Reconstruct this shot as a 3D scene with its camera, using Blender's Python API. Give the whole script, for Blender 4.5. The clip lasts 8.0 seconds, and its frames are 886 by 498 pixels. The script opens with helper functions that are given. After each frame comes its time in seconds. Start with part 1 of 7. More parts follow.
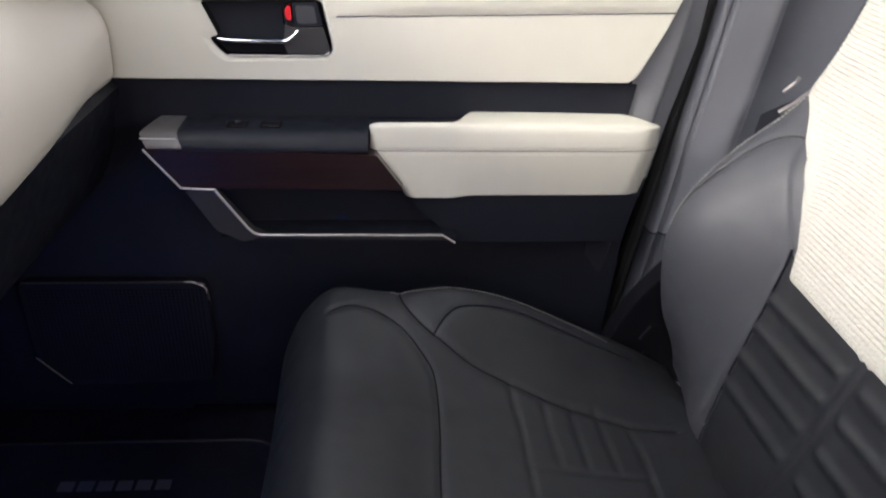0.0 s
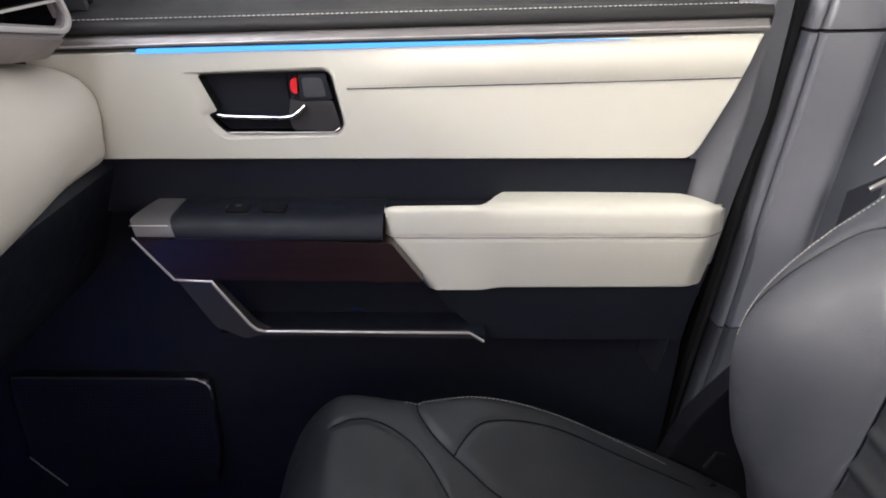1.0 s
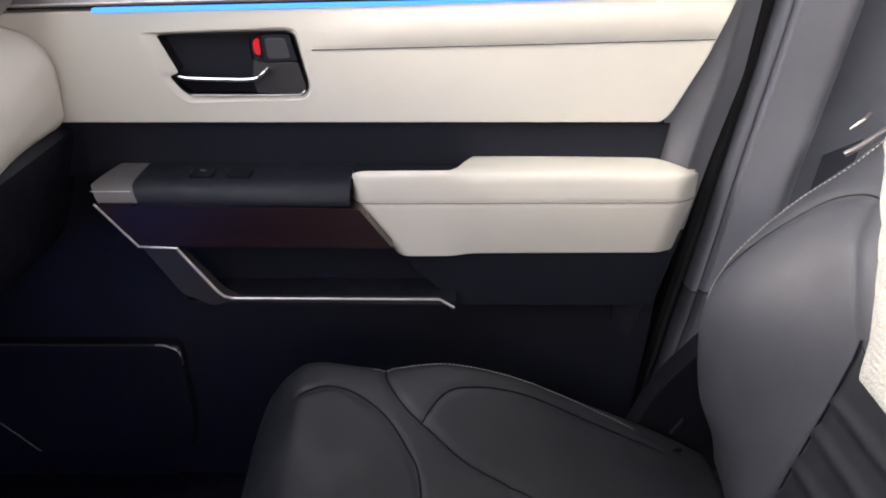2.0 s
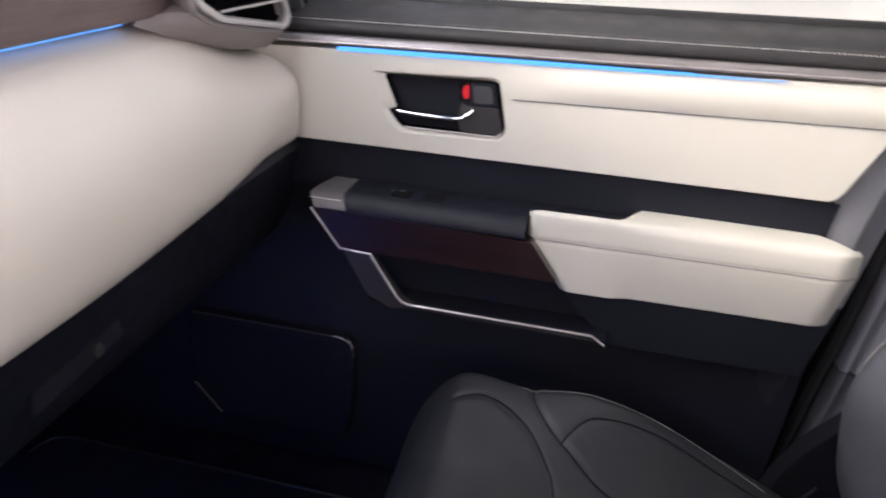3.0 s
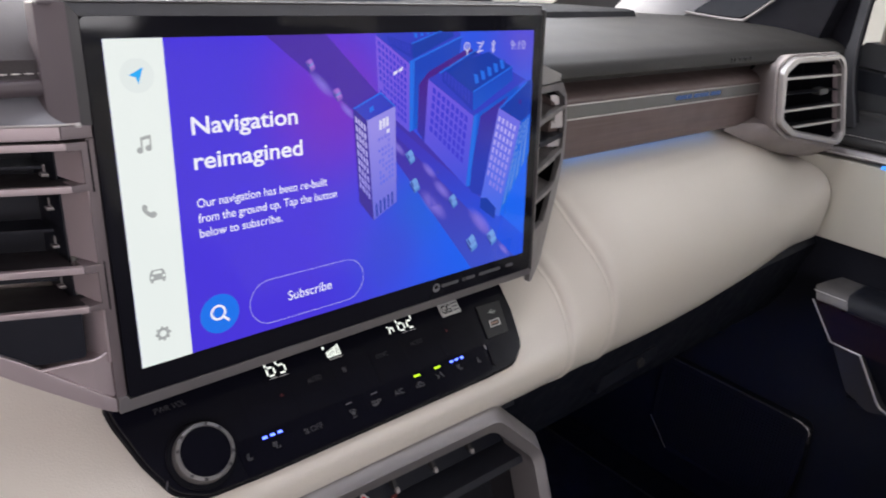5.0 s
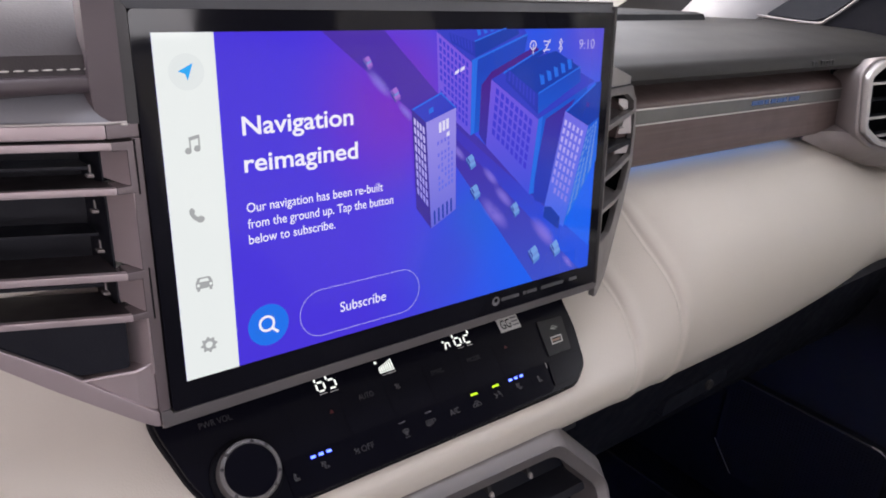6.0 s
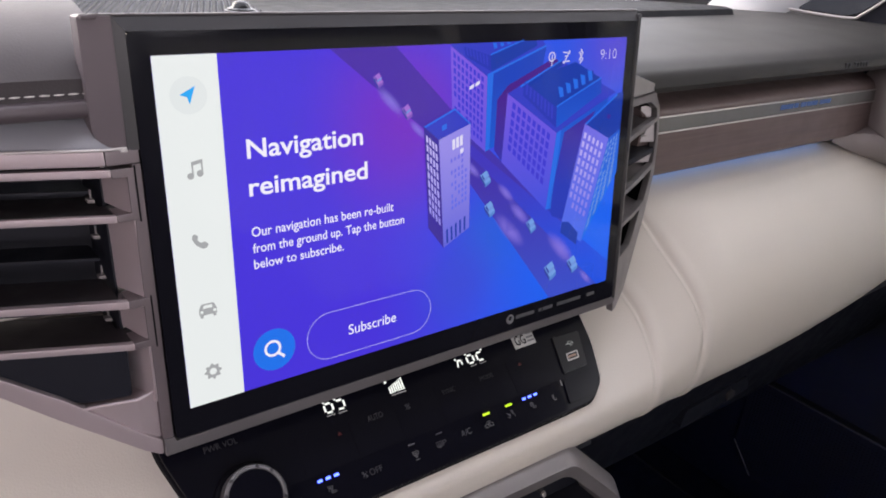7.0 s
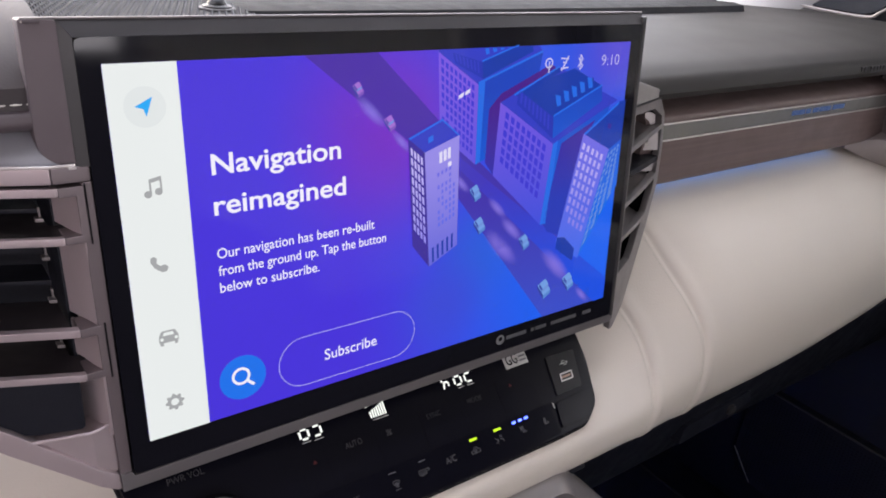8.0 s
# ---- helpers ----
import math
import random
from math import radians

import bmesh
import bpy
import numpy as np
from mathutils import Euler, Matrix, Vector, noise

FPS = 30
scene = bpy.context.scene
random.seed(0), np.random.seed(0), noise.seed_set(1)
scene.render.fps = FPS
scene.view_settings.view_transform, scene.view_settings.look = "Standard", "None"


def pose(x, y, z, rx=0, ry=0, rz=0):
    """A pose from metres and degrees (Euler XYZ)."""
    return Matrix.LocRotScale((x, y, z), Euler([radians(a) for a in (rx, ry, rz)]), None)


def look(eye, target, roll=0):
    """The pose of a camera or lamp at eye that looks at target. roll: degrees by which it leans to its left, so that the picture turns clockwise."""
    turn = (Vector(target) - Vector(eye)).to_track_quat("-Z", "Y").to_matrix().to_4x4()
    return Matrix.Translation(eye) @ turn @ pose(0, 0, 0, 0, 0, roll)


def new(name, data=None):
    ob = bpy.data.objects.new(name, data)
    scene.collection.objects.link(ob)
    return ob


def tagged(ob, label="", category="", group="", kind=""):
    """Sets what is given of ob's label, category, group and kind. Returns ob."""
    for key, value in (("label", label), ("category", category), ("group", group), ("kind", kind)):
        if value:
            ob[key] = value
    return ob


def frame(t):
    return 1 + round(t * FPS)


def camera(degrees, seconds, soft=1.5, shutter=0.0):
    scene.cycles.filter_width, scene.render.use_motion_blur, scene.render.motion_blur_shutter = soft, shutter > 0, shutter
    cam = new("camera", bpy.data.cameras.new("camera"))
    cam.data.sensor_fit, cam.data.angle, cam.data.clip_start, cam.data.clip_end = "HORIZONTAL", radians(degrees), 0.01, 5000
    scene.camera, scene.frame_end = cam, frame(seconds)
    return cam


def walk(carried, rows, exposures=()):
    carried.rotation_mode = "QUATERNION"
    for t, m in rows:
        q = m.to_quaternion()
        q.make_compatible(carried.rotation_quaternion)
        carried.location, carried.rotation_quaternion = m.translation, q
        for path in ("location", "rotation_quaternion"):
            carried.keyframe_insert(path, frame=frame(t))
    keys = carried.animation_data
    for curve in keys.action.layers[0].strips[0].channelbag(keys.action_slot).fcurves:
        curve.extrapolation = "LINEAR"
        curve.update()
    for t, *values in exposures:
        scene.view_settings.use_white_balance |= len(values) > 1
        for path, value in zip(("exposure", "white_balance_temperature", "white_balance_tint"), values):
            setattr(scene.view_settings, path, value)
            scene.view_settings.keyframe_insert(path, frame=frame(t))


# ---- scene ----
# Car cabin. x runs towards the tail of the car, y towards the passenger door, z up.
cam = camera(61.8, 8.0, soft=1.8, shutter=0.4)
PATH = [
    (0, (0.334, 0.05, 1.148), (0.478, 1.795, 0.18), 2.2),
    (0.5, (0.352, 0.139, 1.158), (0.427, 1.915, 0.242), 1.5),
    (1, (0.384, 0.18, 1.137), (0.355, 1.992, 0.291), -0.1),
    (1.2, (0.376, 0.189, 1.146), (0.385, 1.991, 0.279), 0.4),
    (2.3, (0.413, 0.194, 1.138), (0.393, 1.952, 0.185), -0.1),
    (2.5, (0.4, 0.157, 1.139), (0.297, 1.948, 0.254), 0.5),
    (3, (0.382, 0.102, 1.165), (0.002, 1.873, 0.316), 3.5),
    (3.5, (0.364, 0.025, 1.193), (-0.283, 1.718, 0.346), 4.5),
    (4, (0.354, -0.053, 1.213), (-0.616, 1.485, 0.38), 4.4),
    (4.5, (0.359, -0.106, 1.23), (-0.841, 1.271, 0.416), 5.0),
    (5, (0.356, -0.123, 1.232), (-0.97, 1.156, 0.453), 5.3),
    (5.2, (0.349, -0.125, 1.229), (-1.008, 1.123, 0.455), 5.3),
    (6.3, (0.322, -0.101, 1.219), (-1.11, 1.062, 0.446), 4.3),
    (6.5, (0.315, -0.098, 1.221), (-1.113, 1.057, 0.429), 4.4),
    (7, (0.317, -0.092, 1.236), (-1.124, 1.032, 0.423), 4.5),
    (7.5, (0.305, -0.077, 1.242), (-1.128, 1.038, 0.403), 5.0),
    (8, (0.295, -0.064, 1.242), (-1.137, 1.045, 0.394), 5.4),
]
EXPOSURES = [(0.0, 0.70, 6500, 10), (1.2, 0.68, 6500, 10), (2.5, 0.70, 6500, 16), (3.5, 0.76, 6500, 15), (4.0, 0.8, 6500, 11), (4.2, 0.30, 6500, 10), (4.6, 0.2, 6500, 10), (5.2, 0.19, 6500, 12), (6.5, 0.17, 6500, 15), (8.0, 0.17, 6500, 15)]
walk(cam, [(t, look(eye, target, roll)) for t, eye, target, roll in PATH], EXPOSURES)

# ---- light: bright overcast day outside, soft sun ----
SUN_ELEVATION, SUN_ROTATION = radians(27), radians(254)
world = bpy.data.worlds.new("sky")
scene.world = world
world.use_nodes = True
wn = world.node_tree.nodes
wl = world.node_tree.links
sky_tex = wn.new("ShaderNodeTexSky")
sky_tex.sky_type = "NISHITA"
sky_tex.sun_disc = False
sky_tex.sun_elevation = SUN_ELEVATION
sky_tex.sun_rotation = SUN_ROTATION
sky_tex.dust_density = 5.0
sky_tex.air_density = 1.0
wl.new(sky_tex.outputs["Color"], wn["Background"].inputs["Color"])
wn["Background"].inputs["Strength"].default_value = 0.15

sun_data = bpy.data.lights.new("sun", "SUN")
sun_data.energy = 1.4
sun_data.angle = radians(12)
sun_data.color = (1.0, 0.96, 0.9)
sun = new("sun", sun_data)
sun.matrix_world = look((10 * math.sin(SUN_ROTATION) * math.cos(SUN_ELEVATION), 10 * math.cos(SUN_ROTATION) * math.cos(SUN_ELEVATION), 10 * math.sin(SUN_ELEVATION)), (0, 0, 0))


def window_light(name, centre, towards, w, h, power, color):
    data = bpy.data.lights.new(name, "AREA")
    data.shape, data.size, data.size_y = "RECTANGLE", w, h
    data.energy, data.color = power, color
    ob = new(name, data)
    ob.matrix_world = look(centre, towards)
    return ob


# daylight that comes in by the windscreen, the side windows and the rear window
window_light("windscreen_daylight", (-0.245, 0.16, 1.385), (0.205, 0.16, 0.705), 1.48, 0.66, 8.6, (0.95, 0.97, 1.04))
window_light("driver_side_daylight", (1.25, -0.80, 1.32), (0.10, 0.50, 0.95), 0.70, 0.40, 3.2, (1.0, 0.91, 0.94))
window_light("driver_window_daylight", (0.38, -0.715, 1.28), (0.00, 0.55, 1.00), 0.50, 0.36, 1.2, (1.0, 0.82, 0.82))
window_light("passenger_window_daylight", (0.42, 1.025, 1.40), (0.05, 0.45, 0.98), 0.50, 0.20, 0.8, (0.97, 0.98, 1.0))
window_light("rear_window_daylight", (1.97, 0.155, 1.36), (0.6, 0.155, 1.05), 1.20, 0.35, 8.5, (0.98, 0.95, 0.98))


# ---- materials ----
def material(name, color, rough=0.5, metal=0.0, var=0.12, var_scale=9.0, grain=0.0, grain_scale=600.0, coat=0.0, rough_var=0.08, spec=0.5, grain_kind="noise", depth=0.0006):
    """A surface with broad tone variation, uneven gloss and fine relief, all at real size."""
    m = bpy.data.materials.new(name)
    m.use_nodes = True
    n, l = m.node_tree.nodes, m.node_tree.links
    b = n["Principled BSDF"]
    b.inputs["Metallic"].default_value = metal
    b.inputs["Specular IOR Level"].default_value = spec
    b.inputs["Coat Weight"].default_value = coat
    b.inputs["Coat Roughness"].default_value = 0.08
    co = n.new("ShaderNodeTexCoord")
    big = n.new("ShaderNodeTexNoise")
    big.inputs["Scale"].default_value = var_scale
    big.inputs["Detail"].default_value = 5.0
    l.new(co.outputs["Object"], big.inputs["Vector"])
    ramp = n.new("ShaderNodeMapRange")
    ramp.inputs["From Min"].default_value = 0.3
    ramp.inputs["From Max"].default_value = 0.7
    ramp.inputs["To Min"].default_value = 1.0 - var
    ramp.inputs["To Max"].default_value = 1.0 + var
    l.new(big.outputs["Fac"], ramp.inputs["Value"])
    mix = n.new("ShaderNodeVectorMath")
    mix.operation = "SCALE"
    mix.inputs[0].default_value = color
    l.new(ramp.outputs["Result"], mix.inputs["Scale"])
    l.new(mix.outputs["Vector"], b.inputs["Base Color"])
    rr = n.new("ShaderNodeMapRange")
    rr.inputs["From Min"].default_value = 0.3
    rr.inputs["From Max"].default_value = 0.7
    rr.inputs["To Min"].default_value = max(0.02, rough - rough_var)
    rr.inputs["To Max"].default_value = min(1.0, rough + rough_var)
    fine = n.new("ShaderNodeTexNoise")
    fine.inputs["Scale"].default_value = var_scale * 7
    fine.inputs["Detail"].default_value = 4.0
    l.new(co.outputs["Object"], fine.inputs["Vector"])
    l.new(fine.outputs["Fac"], rr.inputs["Value"])
    l.new(rr.outputs["Result"], b.inputs["Roughness"])
    if grain > 0:
        if grain_kind == "cells":
            g = n.new("ShaderNodeTexVoronoi")
            out = g.outputs["Distance"]
        else:
            g = n.new("ShaderNodeTexNoise")
            g.inputs["Detail"].default_value = 3.0
            out = g.outputs["Fac"]
        g.inputs["Scale"].default_value = grain_scale
        l.new(co.outputs["Object"], g.inputs["Vector"])
        bump = n.new("ShaderNodeBump")
        bump.inputs["Strength"].default_value = grain
        bump.inputs["Distance"].default_value = depth
        l.new(out, bump.inputs["Height"])
        l.new(bump.outputs["Normal"], b.inputs["Normal"])
    return m


def streaked(name, dark, light, rough, coat, stretch, scale):
    """Wood veneer with long grain."""
    m = material(name, dark, rough, coat=coat, var=0.1)
    n, l = m.node_tree.nodes, m.node_tree.links
    b = n["Principled BSDF"]
    co = n.new("ShaderNodeTexCoord")
    mp = n.new("ShaderNodeMapping")
    mp.inputs["Scale"].default_value = stretch
    l.new(co.outputs["Object"], mp.inputs["Vector"])
    w = n.new("ShaderNodeTexNoise")
    w.inputs["Scale"].default_value = scale
    w.inputs["Detail"].default_value = 6.0
    w.inputs["Distortion"].default_value = 0.6
    l.new(mp.outputs["Vector"], w.inputs["Vector"])
    r = n.new("ShaderNodeValToRGB")
    r.color_ramp.elements[0].position, r.color_ramp.elements[0].color = 0.32, (*dark, 1)
    r.color_ramp.elements[1].position, r.color_ramp.elements[1].color = 0.72, (*light, 1)
    l.new(w.outputs["Fac"], r.inputs["Fac"])
    l.new(r.outputs["Color"], b.inputs["Base Color"])
    return m


def glowing(name, color, strength):
    m = bpy.data.materials.new(name)
    m.use_nodes = True
    b = m.node_tree.nodes["Principled BSDF"]
    b.inputs["Base Color"].default_value = (0.01, 0.01, 0.01, 1)
    b.inputs["Roughness"].default_value = 0.25
    b.inputs["Specular IOR Level"].default_value = 0.22
    b.inputs["Emission Color"].default_value = (*color, 1)
    b.inputs["Emission Strength"].default_value = strength
    return m


def clear_glass(name, tint=(0.93, 0.96, 0.95)):
    m = bpy.data.materials.new(name)
    m.use_nodes = True
    b = m.node_tree.nodes["Principled BSDF"]
    b.inputs["Base Color"].default_value = (*tint, 1)
    b.inputs["Transmission Weight"].default_value = 1.0
    b.inputs["Roughness"].default_value = 0.0
    b.inputs["IOR"].default_value = 1.45
    return m


IVORY = material("ivory_leather", (0.69, 0.67, 0.59), 0.48, var=0.03, var_scale=4, grain=0.25, grain_scale=900, grain_kind="cells", rough_var=0.06, depth=0.0004)
# Same ivory leather; the warm light on the dash pad is mixed in.
IVORY_PAD = material("warm_lit_ivory_leather", (0.72, 0.668, 0.595), 0.46, var=0.03, var_scale=4, grain=0.25, grain_scale=900, grain_kind="cells", rough_var=0.05, depth=0.0004)
IVORY_KNIT = material("ivory_perforated_leather", (0.44, 0.43, 0.39), 0.55, var=0.03, var_scale=5, grain=0.9, grain_scale=330, grain_kind="cells", depth=0.0012)

# The seat's black leather, lightened: the light on the back is in the colour.
LIGHTENED_LEATHER = material("lightened_black_leather", (0.047, 0.0488, 0.058), 0.55, var=0.06, var_scale=6, grain=0.15, grain_scale=800, grain_kind="cells", depth=0.0004)
GREY_LEATHER = material("grey_dash_skin", (0.031, 0.0295, 0.0285), 0.52, var=0.02, var_scale=3, rough_var=0.015, spec=0.16, grain=0.10, grain_scale=900, grain_kind="cells", depth=0.0004)
MAUVE_SKIN = material("mauve_dash_skin", (0.066, 0.058, 0.061), 0.52, var=0.03, var_scale=4, spec=0.2, grain=0.15, grain_scale=900, grain_kind="cells", depth=0.0004)
BLACK_PLASTIC = material("black_grained_plastic", (0.0105, 0.0120, 0.0190), 0.5, spec=0.3, var=0.12, var_scale=8, grain=0.3, grain_scale=900, depth=0.0003)
DARK_PLASTIC = material("charcoal_plastic", (0.0205, 0.0222, 0.030), 0.5, spec=0.38, var=0.08, var_scale=7, grain=0.3, grain_scale=850, depth=0.0003)
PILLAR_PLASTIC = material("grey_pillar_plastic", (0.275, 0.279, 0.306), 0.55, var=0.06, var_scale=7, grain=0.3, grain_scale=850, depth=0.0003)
GLOSS_BLACK = material("piano_black", (0.006, 0.006, 0.008), 0.10, var=0.1, coat=0.6, rough_var=0.04)
SILVER = material("satin_silver_trim", (0.56, 0.53, 0.52), 0.36, metal=0.5, var=0.05, var_scale=12, rough_var=0.06)
GREY_SILVER = material("dark_satin_trim", (0.27, 0.25, 0.25), 0.38, metal=0.5, var=0.05, var_scale=12)
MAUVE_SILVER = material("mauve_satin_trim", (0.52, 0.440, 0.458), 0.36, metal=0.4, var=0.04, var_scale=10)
HOUSING = material("mauve_grey_housing", (0.11, 0.090, 0.10), 0.5, var=0.05, var_scale=10, grain=0.15, grain_scale=900, depth=0.0002)
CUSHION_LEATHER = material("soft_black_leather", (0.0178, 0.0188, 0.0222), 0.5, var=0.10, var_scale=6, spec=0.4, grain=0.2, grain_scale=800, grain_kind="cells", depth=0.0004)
CHROME = material("chrome", (0.82, 0.82, 0.83), 0.10, metal=1.0, var=0.02, rough_var=0.03)
DOOR_WOOD = streaked("dark_cherry_veneer", (0.012, 0.0055, 0.006), (0.027, 0.0105, 0.0105), 0.35, 0.4, (1.5, 20, 30), 3.0)
DASH_WOOD = streaked("brown_open_pore_trim", (0.150, 0.110, 0.104), (0.186, 0.138, 0.130), 0.5, 0.05, (40, 2.5, 70), 4.0)
BAND = material("brushed_band", (0.23, 0.23, 0.22), 0.4, metal=0.4, var=0.05, var_scale=14)
THREAD = material("pale_thread", (0.62, 0.60, 0.56), 0.8, var=0.05)
SEAT_THREAD = material("grey_seat_thread", (0.26, 0.255, 0.25), 0.8, var=0.05)

RED = material("red_marker", (0.75, 0.02, 0.03), 0.4, var=0.05)
CARPET = material("black_carpet", (0.012, 0.0125, 0.018), 0.95, var=0.25, var_scale=30, grain=1.0, grain_scale=500, depth=0.002, spec=0.1)
RUBBER = material("black_rubber", (0.014, 0.014, 0.015), 0.6, var=0.1)
HEADLINER = material("pale_headliner", (0.42, 0.41, 0.39), 0.9, var=0.05, grain=0.4, grain_scale=700)
TAUPE = material("taupe_vent_plastic", (0.32, 0.285, 0.28), 0.5, var=0.05, var_scale=8, grain=0.2, grain_scale=900, depth=0.0002)
GLASS = clear_glass("window_glass")
MIRROR = material("mirror_glass", (0.9, 0.9, 0.9), 0.02, metal=1.0, var=0.0, rough_var=0.0)
MARK_GREY = material("printed_grey_mark", (0.20, 0.20, 0.21), 0.5, var=0.03)
MARK_MID = material("printed_mid_mark", (0.105, 0.105, 0.112), 0.5, var=0.03)
MATT_BLACK = material("matt_black", (0.006, 0.006, 0.009), 0.75, var=0.1, spec=0.12)
KEY_BLACK = material("satin_black_key", (0.0050, 0.0050, 0.0090), 0.20, var=0.0, spec=0.06, rough_var=0.03)
GUARD = material("dark_grey_satin", (0.055, 0.053, 0.055), 0.42, metal=0.3, var=0.08)
MARK_DIM = material("printed_dim_mark", (0.060, 0.058, 0.066), 0.5, var=0.03)
LABEL_WHITE = material("label_white", (0.62, 0.62, 0.60), 0.5, var=0.03)
CONCRETE = material("pale_concrete", (0.52, 0.51, 0.49), 0.85, var=0.12, var_scale=1.2, grain=0.4, grain_scale=60, depth=0.003)
PALE_WALL = material("white_backdrop_wall", (0.86, 0.855, 0.84), 0.85, var=0.04, var_scale=0.8, grain=0.3, grain_scale=90, depth=0.003)

PANEL_BLACK = material("smoked_panel", (0.0055, 0.0055, 0.0100), 0.20, var=0.05, spec=0.16, rough_var=0.03)
SLIM_GREY = material("satin_grey_vent", (0.25, 0.235, 0.235), 0.42, metal=0.3, var=0.05, var_scale=12)
SLIM_CAP = material("pale_satin_cap", (0.36, 0.345, 0.335), 0.42, metal=0.3, var=0.05, var_scale=12)
SOCKET_GREY = material("socket_grey_plastic", (0.013, 0.013, 0.0155), 0.4, var=0.08, var_scale=20, spec=0.3)
COPPER = material("copper_contacts", (0.36, 0.24, 0.19), 0.3, metal=0.8, var=0.05)
DARK_RED = material("dark_red_mark", (0.11, 0.008, 0.010), 0.5, var=0.05)
MARK_DARK = material("printed_dark_mark", (0.026, 0.026, 0.032), 0.5, var=0.03)
COWL = material("matt_cowl_plastic", (0.022, 0.022, 0.024), 0.7, var=0.1, spec=0.12, grain=0.3, grain_scale=700)
MID_GREY = material("mid_grey_plastic", (0.050, 0.051, 0.058), 0.5, var=0.06, var_scale=7, grain=0.3, grain_scale=850, depth=0.0003)
RECESS_GREY = material("darkened_pillar_plastic", (0.125, 0.130, 0.148), 0.6, var=0.10, var_scale=9, grain=0.3, grain_scale=850, depth=0.0003)
BORDER_GREY = material("lightened_border_plastic", (0.200, 0.201, 0.220), 0.52, var=0.06, var_scale=7, grain=0.3, grain_scale=850, depth=0.0003)
SILL_LEATHER = material("dark_sill_leather", (0.030, 0.029, 0.030), 0.5, var=0.04, var_scale=5, spec=0.3, grain=0.12, grain_scale=900, grain_kind="cells", depth=0.0004)
CONSOLE_TRIM = material("console_satin_trim", (0.175, 0.165, 0.165), 0.4, metal=0.4, var=0.05, var_scale=12)
MARK_PALE = material("etched_pale_line", (0.50, 0.49, 0.48), 0.5, var=0.03)
AMBIENT_BLUE = glowing("blue_ambient_light", (0.07, 0.32, 1.0), 1.3)
FOOT_BLUE = glowing("blue_footwell_light", (0.04, 0.20, 1.0), 60.0)
# Halo round each blue lamp, made as a dim glowing slab beneath it.
LED_HALO = glowing("blue_lamp_halo", (0.01, 0.015, 1.0), 0.55)
LED_BLUE = glowing("blue_led", (0.12, 0.20, 1.0), 3.2)
LED_GREEN = glowing("yellow_green_led", (0.55, 0.85, 0.02), 1.2)
DIGIT_WHITE = glowing("white_display", (0.95, 1.0, 0.92), 1.0)
BAND_TEXT = glowing("blue_lettering_glow", (0.18, 0.30, 0.66), 0.22)

# ---- building helpers ----
ORIGIN = {}


def thing(name, at, label, category, group="", kind=""):
    ob = new(name)
    ob.empty_display_size = 0.05
    ob.location = at
    ORIGIN[ob.name] = Vector(at)
    return tagged(ob, label, category, group, kind)


def part(name, bm, mat, parent=None, label="", sharp=38):
    """One mesh object out of a bmesh in cabin coordinates, under a thing or under a part."""
    me = bpy.data.meshes.new(name)
    bmesh.ops.recalc_face_normals(bm, faces=bm.faces)
    bm.to_mesh(me)
    bm.free()
    me.materials.append(mat)
    for p in me.polygons:
        p.use_smooth = True
    me.set_sharp_from_angle(angle=radians(sharp))
    ob = new(name, me)
    if parent is not None:
        ob.parent = parent
        ob.matrix_parent_inverse = Matrix.Translation(-ORIGIN.get(parent.name, Vector()))
    if label:
        ob["label"] = label
    if 6 < len(me.polygons) < 4000:
        flat_faces = ob.modifiers.new("even_normals", "WEIGHTED_NORMAL")
        flat_faces.keep_sharp = True
        flat_faces.weight = 90
    return ob


def at_axis(axis, p, a):
    """A point of a flat outline: outline coordinates p, and a along the axis."""
    if axis == "x":
        return (a, p[0], p[1])
    if axis == "y":
        return (p[0], a, p[1])
    return (p[0], p[1], a)


def bevelled(bm, r, segments=2, angle=25):
    if r <= 0:
        return bm
    es = [e for e in bm.edges if len(e.link_faces) == 2 and e.calc_face_angle(0) > radians(angle)]
    bmesh.ops.bevel(bm, geom=es, offset=r, segments=segments, profile=0.6, affect="EDGES", clamp_overlap=True)
    return bm


def rounded(poly, radius, n=4):
    """An outline with its corners rounded."""
    out = []
    k = len(poly)
    for i in range(k):
        a, b, c = (Vector(poly[(i + j) % k]) for j in (-1, 0, 1))
        u, v = (a - b), (c - b)
        d = min(radius, u.length * 0.45, v.length * 0.45)
        p, q = b + u.normalized() * d, b + v.normalized() * d
        for j in range(n + 1):
            f = j / n
            out.append(tuple((1 - f) ** 2 * p + 2 * f * (1 - f) * b + f * f * q))
    return out


def plate(outer, axis, a, b, bevel=0.0, holes=(), segments=2):
    """A flat outline with openings, as a slab from a to b along the axis."""
    bm = bmesh.new()
    edges = []
    for loop in (outer, *holes):
        vs = [bm.verts.new(at_axis(axis, p, a)) for p in loop]
        edges += [bm.edges.new((vs[i], vs[(i + 1) % len(vs)])) for i in range(len(vs))]
    if holes:
        bmesh.ops.triangle_fill(bm, edges=edges, use_beauty=True)
    else:
        bm.faces.new(list(bm.verts))
    new_geom = bmesh.ops.extrude_face_region(bm, geom=list(bm.faces))["geom"]
    d = Vector(at_axis(axis, (0, 0), b - a))
    bmesh.ops.translate(bm, verts=[g for g in new_geom if isinstance(g, bmesh.types.BMVert)], vec=d)
    bmesh.ops.recalc_face_normals(bm, faces=bm.faces)
    return bevelled(bm, bevel, segments)


